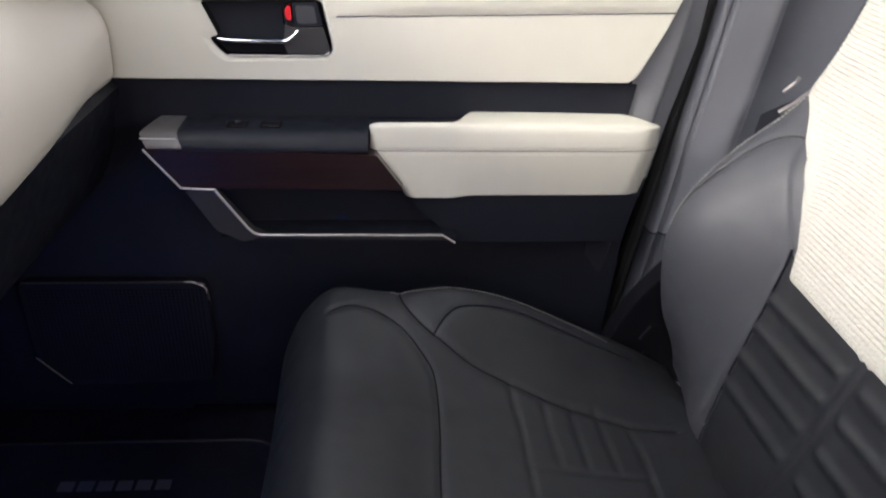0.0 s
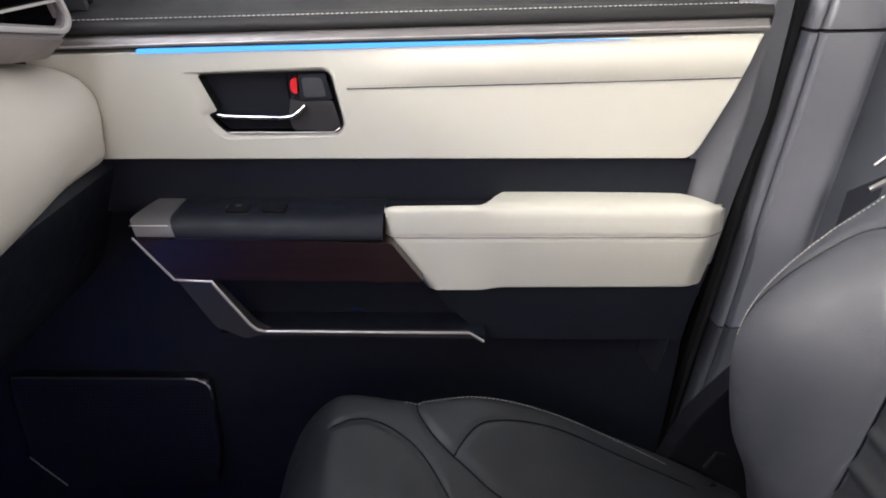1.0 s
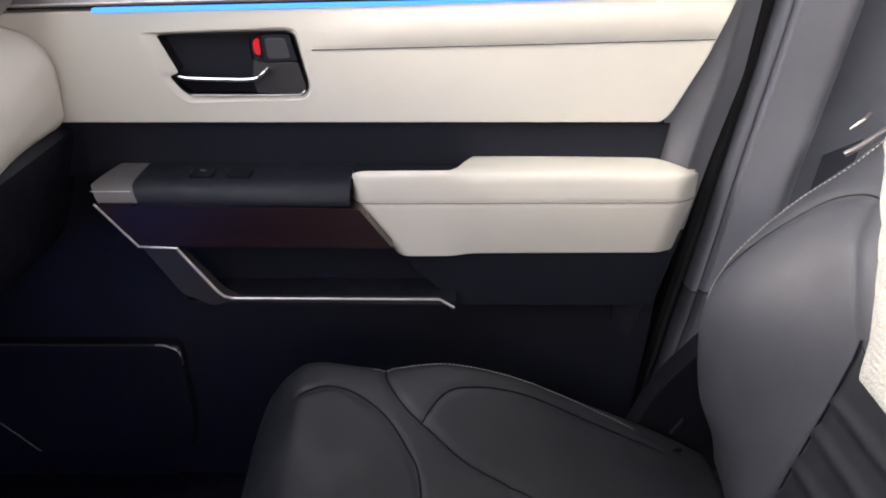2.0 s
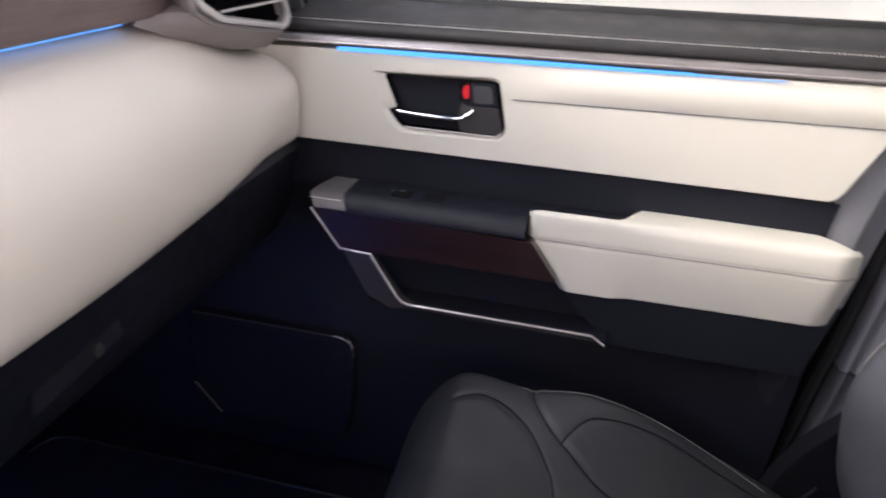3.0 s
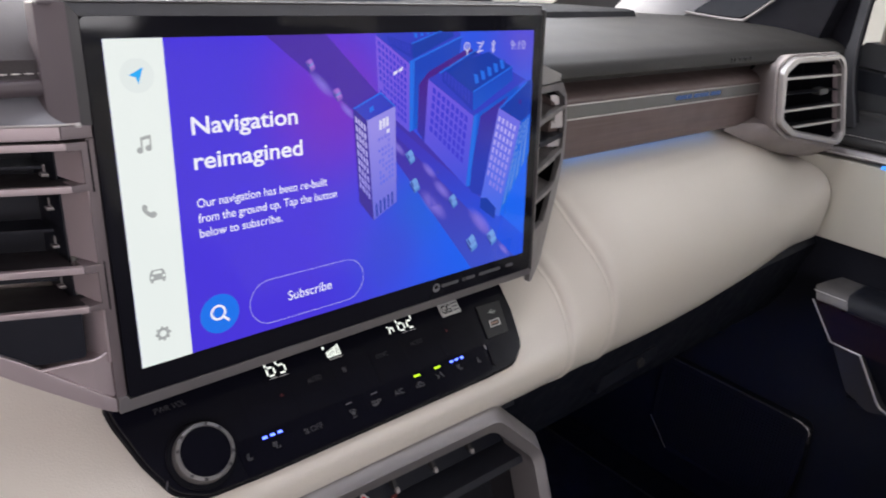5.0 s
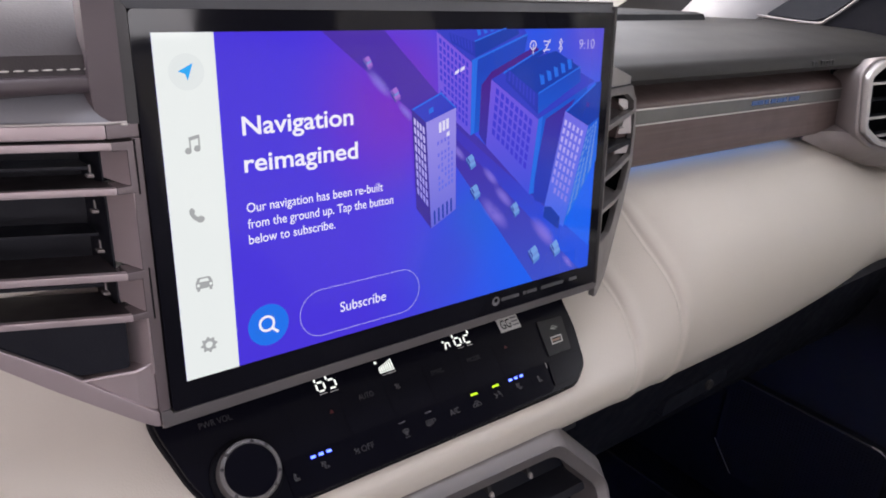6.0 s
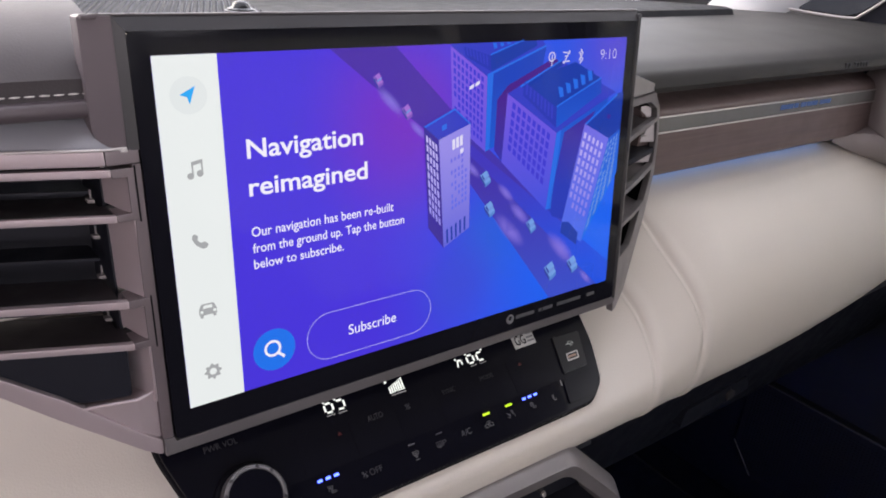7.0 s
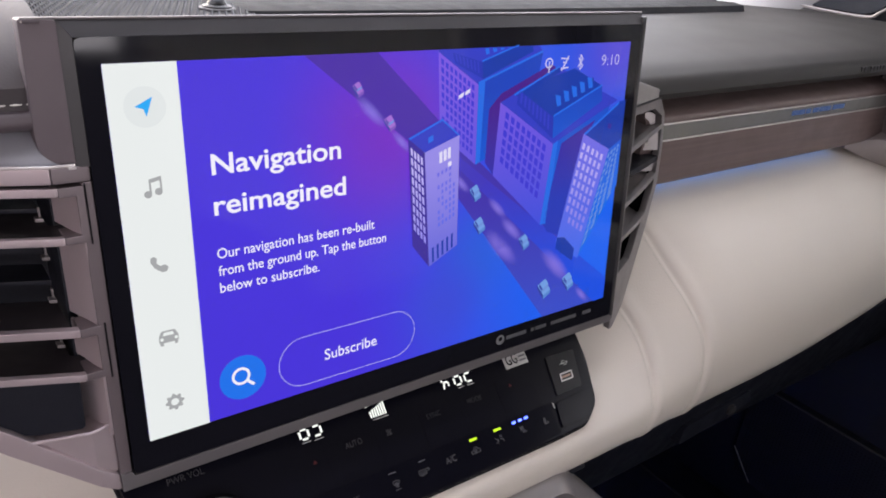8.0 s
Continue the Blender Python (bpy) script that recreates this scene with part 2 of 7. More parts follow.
def box(x0, x1, y0, y1, z0, z1, bevel=0.0, segments=2):
    return plate([(x0, z0), (x1, z0), (x1, z1), (x0, z1)], "y", y0, y1, bevel, segments=segments)


def joined(*bms):
    """Several pieces of one part in one bmesh."""
    me = bpy.data.meshes.new("piece")
    out = bmesh.new()
    for b in bms:
        b.to_mesh(me)
        out.from_mesh(me)
        b.free()
    bpy.data.meshes.remove(me)
    return out


def moved(bm, m):
    bmesh.ops.transform(bm, matrix=m, verts=bm.verts)
    return bm


def sheet(f, nu, nv, back=(0, 0, 0), closed=True):
    """A surface f(u, v), u and v from 0 to 1, with a back at the given offset and a rim."""
    bm = bmesh.new()
    g = [[bm.verts.new(f(i / nu, j / nv)) for j in range(nv + 1)] for i in range(nu + 1)]
    for i in range(nu):
        for j in range(nv):
            bm.faces.new((g[i][j], g[i + 1][j], g[i + 1][j + 1], g[i][j + 1]))
    if closed:
        d = Vector(back)
        ring = [g[i][0] for i in range(nu + 1)] + [g[nu][j] for j in range(1, nv + 1)] + [g[i][nv] for i in range(nu - 1, -1, -1)] + [g[0][j] for j in range(nv - 1, 0, -1)]
        low = [bm.verts.new(v.co + d) for v in ring]
        k = len(ring)
        for i in range(k):
            bm.faces.new((ring[i], ring[(i + 1) % k], low[(i + 1) % k], low[i]))
        bm.faces.new(low)
    return bm


def smooth_line(points, n=8):
    """A Catmull-Rom curve through the points."""
    ps = [Vector(p) for p in points]
    out = []
    for i in range(len(ps) - 1):
        p0, p1, p2, p3 = ps[max(i - 1, 0)], ps[i], ps[i + 1], ps[min(i + 2, len(ps) - 1)]
        for j in range(n):
            t = j / n
            out.append(0.5 * ((2 * p1) + (p2 - p0) * t + (2 * p0 - 5 * p1 + 4 * p2 - p3) * t * t + (3 * p1 - p0 - 3 * p2 + p3) * t ** 3))
    out.append(ps[-1])
    return out


def tube(points, r, seg=8, squash=1.0):
    bm = bmesh.new()
    ps = [Vector(p) for p in points]
    rings = []
    up = Vector((0.13, 0.21, 0.97))
    for i, p in enumerate(ps):
        d = (ps[min(i + 1, len(ps) - 1)] - ps[max(i - 1, 0)]).normalized()
        a = d.cross(up).normalized()
        b = a.cross(d)
        rings.append([bm.verts.new(p + a * (r * math.cos(2 * math.pi * k / seg)) + b * (r * squash * math.sin(2 * math.pi * k / seg))) for k in range(seg)])
    for q, s in zip(rings, rings[1:]):
        for k in range(seg):
            bm.faces.new((q[k], q[(k + 1) % seg], s[(k + 1) % seg], s[k]))
    bm.faces.new(rings[0])
    bm.faces.new(rings[-1][::-1])
    return bm


def along(points, step):
    """Evenly spaced places and directions along a line."""
    ps = [Vector(p) for p in points]
    out, rest = [], 0.0
    for a, b in zip(ps, ps[1:]):
        length = (b - a).length
        if length < 1e-9:
            continue
        d = (b - a) / length
        s = rest
        while s < length:
            out.append((a + d * s, d))
            s += step
        rest = s - length
    return out


def stitches(points, step=0.0052, length=0.0036, r=0.0007):
    """A row of short thread stitches."""
    bm = bmesh.new()
    for p, d in along(points, step):
        a = d.cross(Vector((0.2, 0.3, 0.93))).normalized() * r
        b = d.cross(a).normalized() * r
        e = d * (length / 2)
        ends = []
        for s, k in ((-1, 0.5), (0, 1.0), (1, 0.5)):
            ends.append([bm.verts.new(p + e * s + q * k) for q in (a, b, -a, -b)])
        for q, w in zip(ends, ends[1:]):
            for k in range(4):
                bm.faces.new((q[k], q[(k + 1) % 4], w[(k + 1) % 4], w[k]))
        bm.faces.new(ends[0])
        bm.faces.new(ends[2])
    return bm


def lathe(profile, seg=48):
    """A turned form round z: pairs of radius and height."""
    bm = bmesh.new()
    rings = [[bm.verts.new((r * math.cos(2 * math.pi * k / seg), r * math.sin(2 * math.pi * k / seg), h)) for k in range(seg)] for r, h in profile]
    for q, s in zip(rings, rings[1:]):
        for k in range(seg):
            bm.faces.new((q[k], q[(k + 1) % seg], s[(k + 1) % seg], s[k]))
    bm.faces.new(rings[0])
    bm.faces.new(rings[-1])
    return bm


def lettering(words, size, m, depth=0.0002, align="LEFT", bold=0.0):
    """Words as a thin mesh, its base line at the pose m."""
    c = bpy.data.curves.new("words", "FONT")
    c.body, c.size, c.extrude, c.align_x, c.offset = words, size, depth, align, bold
    c.resolution_u = 4
    ob = bpy.data.objects.new("words", c)
    scene.collection.objects.link(ob)
    me = bpy.data.meshes.new_from_object(ob.evaluated_get(bpy.context.evaluated_depsgraph_get()))
    bm = bmesh.new()
    bm.from_mesh(me)
    bpy.data.objects.remove(ob)
    bpy.data.curves.remove(c)
    bpy.data.meshes.remove(me)
    return moved(bm, m)


def lerp(a, b, t):
    return a + (b - a) * t


def smooth(a, b, x):
    t = min(1.0, max(0.0, (x - a) / (b - a)))
    return t * t * (3 - 2 * t)


def line_at(points, t):
    """The place at t (0 to 1) along a line, by its length."""
    ps = [Vector(p) for p in points]
    ls = [(b - a).length for a, b in zip(ps, ps[1:])]
    s = t * sum(ls)
    for i, w in enumerate(ls):
        if s <= w or i == len(ls) - 1:
            return ps[i].lerp(ps[i + 1], min(1.0, s / w))
        s -= w


def groove(x, y, line, width=0.0035):
    """How deep a sewn seam draws the surface in at (x, y): 1 on the line."""
    best = 1e9
    for (ax, ay), (bx, by) in zip(line, line[1:]):
        dx, dy = bx - ax, by - ay
        f = ((x - ax) * dx + (y - ay) * dy) / (dx * dx + dy * dy + 1e-12)
        f = min(1.0, max(0.0, f))
        d2 = (x - ax - f * dx) ** 2 + (y - ay - f * dy) ** 2
        if d2 < best:
            best = d2
    return math.exp(-best / (width * width))


# ---- outside and shell ----
part_ground = part("ground", plate([(-2000, -2000), (2000, -2000), (2000, 2000), (-2000, 2000)], "z", -0.80, -0.55), CONCRETE)
tagged(part_ground, "pale concrete forecourt under the car", "ground", kind="structure")
# Added backdrop: stands in for the white glare outside the passenger window.
wall_east = part("wall_east", box(-14, 16, 5.2, 5.5, -0.55, 6.0), PALE_WALL)
tagged(wall_east, "plain white wall added as the bright outside of the window", "wall", kind="structure")

FLOOR_Z = 0.34
floor = part("floor", box(-0.80, 2.05, -0.72, 1.03, -0.55, FLOOR_Z, 0.004), CARPET)
tagged(floor, "black carpeted cabin floor in deep shade", "floor", kind="structure")
firewall = part("wall_front", box(-0.86, -0.78, -0.74, 1.05, FLOOR_Z, 1.12, 0.004), CARPET)
tagged(firewall, "black carpeted bulkhead below the dashboard", "bulkhead", kind="structure")
rear_wall = part("wall_rear", plate([(-0.74, 0.30), (1.05, 0.30), (1.05, 1.60), (-0.74, 1.60)], "x", 1.98, 2.05, 0.003, holes=[rounded([(-0.50, 1.16), (0.81, 1.16), (0.77, 1.52), (-0.46, 1.52)], 0.06)]), DARK_PLASTIC)
tagged(rear_wall, "charcoal rear cabin wall with a window opening", "wall", kind="structure")
ceiling = part("ceiling", sheet(lambda u, v: (lerp(0.05, 2.05, u), lerp(-0.62, 0.93, v), 1.60 + 0.035 * math.sin(math.pi * v) * math.sin(math.pi * min(1, u * 1.1 + 0.05))), 24, 24, (0, 0, 0.05)), HEADLINER)
tagged(ceiling, "pale woven headliner over the cabin", "headliner", kind="structure")


def side_wall(name, y_in, y_out, label):
    """A cabin side with the openings of front and rear door windows."""
    front = rounded([(-0.18, 1.045), (0.70, 1.062), (0.70, 1.52), (0.22, 1.52)], 0.04)
    rear = rounded([(0.98, 1.07), (1.70, 1.08), (1.62, 1.50), (0.98, 1.52)], 0.05)
    outline = [(-0.80, FLOOR_Z - 0.05), (2.05, FLOOR_Z - 0.05), (2.05, 1.61), (0.08, 1.61), (-0.62, 1.12), (-0.80, 1.05)]
    ob = part(name, plate(outline, "y", y_in, y_out, 0.0, holes=[front, rear]), DARK_PLASTIC)
    return tagged(ob, label, "wall", kind="structure")


side_wall("wall_passenger_side", 1.035, 1.075, "charcoal cabin side with door window openings")
side_wall("wall_driver_side", -0.765, -0.725, "charcoal cabin side with door window openings")


def pane(name, corners, label):
    """A thin pane between four corners."""
    a, b, c, d = (Vector(p) for p in corners)
    nrm = (b - a).cross(d - a).normalized() * 0.004
    bm = sheet(lambda u, v: a.lerp(b, u).lerp(d.lerp(c, u), v), 1, 1, nrm)
    ob = part(name, bm, GLASS)
    ob.visible_shadow = False
    return tagged(ob, label, "window", kind="structure")


pane("window_1", [(-0.20, 1.055, 1.03), (0.72, 1.055, 1.045), (0.72, 1.055, 1.53), (0.20, 1.055, 1.53)], "clear side window above the passenger door")
pane("window_2", [(-0.20, -0.745, 1.03), (0.72, -0.745, 1.045), (0.72, -0.745, 1.53), (0.20, -0.745, 1.53)], "clear side window above the driver door")
pane("window_3", [(-0.64, -0.66, 1.13), (-0.64, 0.97, 1.13), (0.07, 0.90, 1.60), (0.07, -0.59, 1.60)], "clear raked windscreen over the dashboard")

# ---- windscreen pillar, sail panel and outside mirror ----
PILLAR_PALE = material("pale_grey_pillar_plastic", (0.36, 0.36, 0.38), 0.55, var=0.06, var_scale=7, grain=0.3, grain_scale=850, depth=0.0003)
pillar = thing("windscreen_pillar_trim", (-0.40, 0.95, 1.12), "pale grey windscreen pillar trim with a black speaker pod", "pillar trim")
part("pillar_cover", sheet(lambda u, v: Vector((-0.42, 0.985, 1.085)).lerp(Vector((0.10, 0.885, 1.62)), u) + Vector((0.72, 0, -0.69)) * lerp(-0.045, 0.085, v) * (1 - 0.35 * u) + Vector((0, -0.030 * math.sin(math.pi * v) ** 0.7, 0)), 24, 16, (-0.01, 0.04, 0.01)), PILLAR_PALE, pillar)
pod = part("speaker_pod", plate(rounded([(-0.292, 1.152), (-0.277, 1.1440), (-0.205, 1.1385), (-0.140, 1.1300), (-0.070, 1.1330), (-0.050, 1.22), (-0.085, 1.29), (-0.17, 1.24), (-0.275, 1.180)], 0.008), "y", 0.950, 0.990, 0.006), MATT_BLACK, pillar, "black speaker pod")
part("pod_rim", plate(rounded([(-0.290, 1.156), (-0.276, 1.1460), (-0.205, 1.1405), (-0.172, 1.1385), (-0.166, 1.1480), (-0.184, 1.1530), (-0.262, 1.1535), (-0.280, 1.164)], 0.003), "y", 0.9475, 0.952, 0.0015), GUARD, pod, "grey satin lower rim")
part("pod_ring", tube(smooth_line([(-0.282, 0.9465, 1.166), (-0.274, 0.9465, 1.159), (-0.262, 0.9465, 1.1555), (-0.186, 0.9465, 1.1548), (-0.168, 0.9465, 1.1620), (-0.139, 0.9465, 1.188), (-0.115, 0.9475, 1.212)], 6), 0.0019), GREY_SILVER, pod, "satin silver edge")
part("pod_grille", plate(rounded([(-0.268, 1.162), (-0.258, 1.1580), (-0.188, 1.1575), (-0.171, 1.1640), (-0.130, 1.202), (-0.20, 1.22), (-0.262, 1.18)], 0.005), "y", 0.9485, 0.951, 0.001), BLACK_PLASTIC, pod, "charcoal speaker grille")
# Glint at the end of the pod's rim, made as a silver piece.
part("glint_piece", box(-0.152, -0.132, 0.930, 0.952, 1.1285, 1.1325, 0.0012), SILVER, pillar, "small silver piece that stands for a glint")
sail = thing("mirror_sail_panel", (-0.05, 1.0, 1.05), "black triangular sail panel at the window's front corner", "trim panel")
part("panel", plate(rounded([(-0.20, 1.030), (-0.002, 1.040), (-0.008, 1.058), (-0.018, 1.085), (-0.024, 1.110), (-0.028, 1.145), (-0.030, 1.24), (-0.075, 1.26), (-0.20, 1.10)], 0.004), "y", 0.985, 1.004, 0.004), MATT_BLACK, sail)
part("edge_strip", plate(rounded([(-0.028, 1.036), (0.000, 1.036), (-0.007, 1.058), (-0.017, 1.085), (-0.023, 1.110), (-0.027, 1.145), (-0.028, 1.24), (-0.038, 1.24), (-0.038, 1.150), (-0.042, 1.125), (-0.036, 1.085)], 0.002), "y", 0.9815, 0.990, 0.0015), MID_GREY, sail, "grey edge strip")

mirror = thing("door_mirror", (0.02, 1.18, 1.04), "black outside door mirror with a large rectangular glass", "mirror")


def mirror_at(s, z, d):
    """s runs from the inner edge outwards, d forwards through the housing."""
    w = Vector((0.104, 0.200, 0)).normalized()
    f = Vector((-w.y, w.x, 0))
    return Vector((0.083, 1.125, 0)) + w * s + f * d + Vector((0, 0, z))


def mirror_slab(outline, d0, d1, bevel):
    bm = plate(outline, "y", d0, d1, bevel)
    for v in bm.verts:
        v.co = mirror_at(v.co.x, v.co.z, v.co.y)
    return bm


glass_outline = rounded([(0.0, 1.052), (0.20, 1.062), (0.232, 1.10), (0.24, 1.26), (0.0, 1.26)], 0.016)
part("housing", mirror_slab(rounded([(-0.022, 1.0400), (0.21, 1.047), (0.252, 1.085), (0.262, 1.285), (-0.02, 1.285)], 0.022), 0.004, 0.10, 0.012), BLACK_PLASTIC, mirror)
part("mirror_glass", mirror_slab(glass_outline, -0.001, 0.003, 0.0), MIRROR, mirror, "silvered mirror glass")
part("warning_line", joined(mirror_slab([(0.045, 1.094), (0.15, 1.098), (0.15, 1.101), (0.045, 1.097)], -0.002, -0.0012, 0), mirror_slab([(0.07, 1.082), (0.13, 1.0845), (0.13, 1.087), (0.07, 1.0845)], -0.002, -0.0012, 0)), MARK_PALE, mirror, "etched grey warning lines")
part("arm", plate(rounded([(-0.09, 1.074), (0.075, 1.070), (0.075, 1.098), (-0.08, 1.104)], 0.010), "y", 1.075, 1.17, 0.008), BLACK_PLASTIC, mirror)
part("arm_cover", plate(rounded([(-0.07, 1.108), (0.024, 1.104), (0.032, 1.136), (-0.05, 1.142)], 0.006), "y", 1.080, 1.150, 0.006), MID_GREY, mirror, "grey pivot cover")
part("pivot", moved(lathe([(0.020, 0), (0.020, 0.05), (0.016, 0.058)], 28), pose(-0.022, 1.115, 1.138)), GREY_SILVER, mirror, "satin pivot post")
part("foot", plate(rounded([(-0.075, 1.030), (0.050, 1.030), (0.040, 1.060), (0.012, 1.100), (-0.075, 1.106)], 0.005), "y", 1.078, 1.135, 0.005), MID_GREY, mirror, "dark grey mirror foot")
part("arm_joint", tube([(-0.01, 1.074, 1.101), (0.085, 1.115, 1.099)], 0.003, 8), GREY_SILVER, mirror)

# ---- dashboard ----
dash = thing("dashboard", (-0.10, 0.155, 0.87), "ivory leather dashboard with a black top and brown trim", "dashboard")
Y0, Y1 = -0.50, 0.945


END_SECTION = [(-0.092, 0.992), (-0.052, 0.990), (-0.020, 0.984), (0.001, 0.971), (0.0105, 0.955), (0.0130, 0.936), (0.0115, 0.910), (0.0060, 0.885), (-0.03, 0.880)]


def pad_profile(y):
    """The ivory pad cut across the car: from under the trim to its lower edge."""
    k = smooth(0.30, 0.46, y)
    e = max(0.0, (y - 0.72) / (Y1 - 0.72))
    top = 1.044 - 0.038 * e ** 1.8
    fwd = -0.021 * smooth(0.50, 0.93, y)
    low = 0.012 * smooth(0.72, 0.93, y)
    centre = [(-0.075, 1.044), (-0.060, 1.008), (-0.040, 0.972), (-0.008, 0.944), (0.020, 0.9225), (0.0345, 0.910), (0.0345, 0.889), (0.012, 0.870), (-0.03, 0.868)]
    side = [(-0.075, top), (-0.030, lerp(top, 0.90, 0.12)), (0.000, lerp(top, 0.90, 0.33)), (0.020, lerp(top, 0.90, 0.56)), (0.030, lerp(top, 0.90, 0.78)), (0.0315, 0.904), (0.027, 0.884), (0.014, 0.870), (-0.03, 0.866)]
    section = [(lerp(a[0], b[0] + fwd, k), lerp(a[1], b[1], k) + low * max(0.0, 1 - max(0.0, lerp(a[1], b[1], k) - 0.88) / 0.10)) for a, b in zip(centre, side)]
    w = smooth(0.80, 0.945, y)
    return [(lerp(a[0], b[0], w), lerp(a[1], b[1], w)) for a, b in zip(section, END_SECTION)]


SEAMS = [[(0.345, 0.02), (0.353, 0.25), (0.363, 0.42), (0.362, 0.55), (0.354, 0.66), (0.345, 0.78), (0.331, 1.0)], [(0.390, 0.02), (0.399, 0.22), (0.412, 0.40), (0.418, 0.52), (0.415, 0.63), (0.405, 0.78), (0.390, 1.0)]]
SEAMS = [[(p.x, p.y) for p in smooth_line([(a, b, 0) for a, b in s], 3)] for s in SEAMS]


def pad_point(y, v, out=0.0):
    prof = smooth_line([(x, 0, z) for x, z in pad_profile(y)], 3)
    p = line_at(prof, v)
    q = line_at(prof, min(1.0, v + 0.01)) - line_at(prof, max(0.0, v - 0.01))
    nrm = Vector((-q.z, 0, q.x)).normalized()
    return Vector((p.x, y, p.z)) + nrm * out


def pad_surface(u, v):
    if u < 0.15:
        y = lerp(Y0, 0.325, u / 0.15)
    elif u < 0.72:
        y = lerp(0.325, 0.455, (u - 0.15) / 0.57)
    else:
        y = lerp(0.455, Y1, (u - 0.72) / 0.28)
    g = r = 0.0
    if 0.3 < y < 0.48:
        flat_seams = [[(a, b * 0.25) for a, b in s] for s in SEAMS]
        g = max(groove(y, v * 0.25, s, 0.0016) for s in flat_seams)
        r = max(groove(y, v * 0.25, [(a + 0.006, b) for a, b in s], 0.0055) for s in flat_seams)
    end = max(0.0, (y - (Y1 - 0.020)) / 0.020)
    return pad_point(y, v, -0.0018 * g + 0.0014 * r - 0.004 * end ** 2.2)


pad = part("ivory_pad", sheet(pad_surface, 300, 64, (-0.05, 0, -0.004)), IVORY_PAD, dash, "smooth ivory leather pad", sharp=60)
for s in SEAMS:
    line = [pad_point(p.x - 0.0045, p.y, 0.0004) for p in smooth_line([(a, b, 0) for a, b in s], 4)]
    part("stitching", stitches(line, 0.0042, 0.0030, 0.00045), IVORY, pad, "fine ivory stitching")


def across(profile, y0, y1, ny=30, nv=None, bow=0.0, back=(-0.03, 0, -0.01)):
    """A moulding of one section that runs across the car."""
    prof = smooth_line([(x, 0, z) for x, z in profile], 24)
    n = nv or len(profile) * 7

    def f(u, v):
        p = line_at(prof, v)
        y = lerp(y0, y1, u)
        return (p.x - bow * ((y - 0.155) / 0.8) ** 2, y, p.z)
    return sheet(f, ny, n, back)


part("black_top", across([(-0.62, 1.112), (-0.50, 1.132), (-0.30, 1.148), (-0.24, 1.151), (-0.20, 1.1525), (-0.13, 1.153), (-0.090, 1.1500), (-0.064, 1.1465), (-0.0535, 1.1432), (-0.0500, 1.1412), (-0.0470, 1.1410), (-0.0432, 1.1375), (-0.0405, 1.1310), (-0.0400, 1.1275), (-0.0430, 1.1245), (-0.054, 1.1235), (-0.085, 1.122)], 0.33, 0.985, 40), GREY_LEATHER, dash, "dark grey soft-touch dash top")
part("wood_panel", across([(-0.098, 1.1230), (-0.092, 1.1165), (-0.076, 1.1125), (-0.061, 1.1098), (-0.0540, 1.1065), (-0.0520, 1.1010), (-0.052, 1.08), (-0.052, 1.060), (-0.054, 1.050), (-0.062, 1.0485)], 0.386, 0.815, 24, back=(-0.03, 0, 0.004)), DASH_WOOD, dash, "matt brown trim panel")
part("band", plate(rounded([(0.386, 1.0894), (0.795, 1.0885), (0.795, 1.1005), (0.386, 1.1014)], 0.002), "x", -0.056, -0.0505, 0.0008), BAND, dash, "brushed grey metal band")
for z0, z1 in ((1.1020, 1.1006), (1.0886, 1.0876)):
    part("chrome_line", tube([(-0.0500, 0.386, z0), (-0.0500, 0.802, z1)], 0.0008, 6), SILVER, dash, "thin chrome line")
part("band_end", box(-0.056, -0.0490, 0.784, 0.808, 1.0900, 1.0995, 0.0006), GUARD, dash, "dark metal end cap")
glow_bars = []
for i, w in enumerate((0.010, 0.009, 0.007, 0.009, 0.010, 0.007, 0.010, 0.009)):
    y = 0.587 + i * 0.0118
    glow_bars.append(box(-0.0505, -0.0495, y, y + w, 1.0932, 1.0978))
part("lit_lettering_bar", joined(*glow_bars), BAND_TEXT, dash, "softly lit blue lettering bars")
part("ambient_strip", tube([(-0.067, 0.392, 1.0468), (-0.067, 0.72, 1.0468)], 0.0018, 6), AMBIENT_BLUE, dash, "blue ambient light strip")
marks = [box(-0.0425, -0.0402, 0.670 + 0.006 * i, 0.674 + 0.006 * i, 1.1295, 1.1350) for i in (0, 1, 3, 4, 5, 6, 7)]
part("embossed_mark", joined(*marks), RUBBER, dash, "faint embossed lettering bars")
part("cowl", across([(-0.78, 1.10), (-0.66, 1.120), (-0.45, 1.145), (-0.27, 1.158), (-0.243, 1.157), (-0.238, 1.146)], -0.62, 0.80, 30, bow=0.03), COWL, dash, "charcoal windscreen cowl")

# left part of the dash top, beside the screen
part("left_top", across([(-0.62, 1.130), (-0.40, 1.178), (-0.20, 1.192), (-0.09, 1.186), (-0.052, 1.176), (-0.034, 1.164), (-0.0295, 1.1575), (-0.031, 1.152)], -0.62, -0.012, 30), MAUVE_SKIN, dash, "mauve grey leather dash top")
part("left_roll", across([(-0.034, 1.1535), (-0.028, 1.1525), (-0.0265, 1.1485), (-0.030, 1.1452), (-0.036, 1.1445)], -0.62, -0.012, 20), HOUSING, dash, "brown leather piping roll")
part("stitching", stitches([(-0.0297, -0.60, 1.1560), (-0.0297, -0.014, 1.1560)], 0.0056, 0.0040, 0.0005), THREAD, dash, "pale stitching")


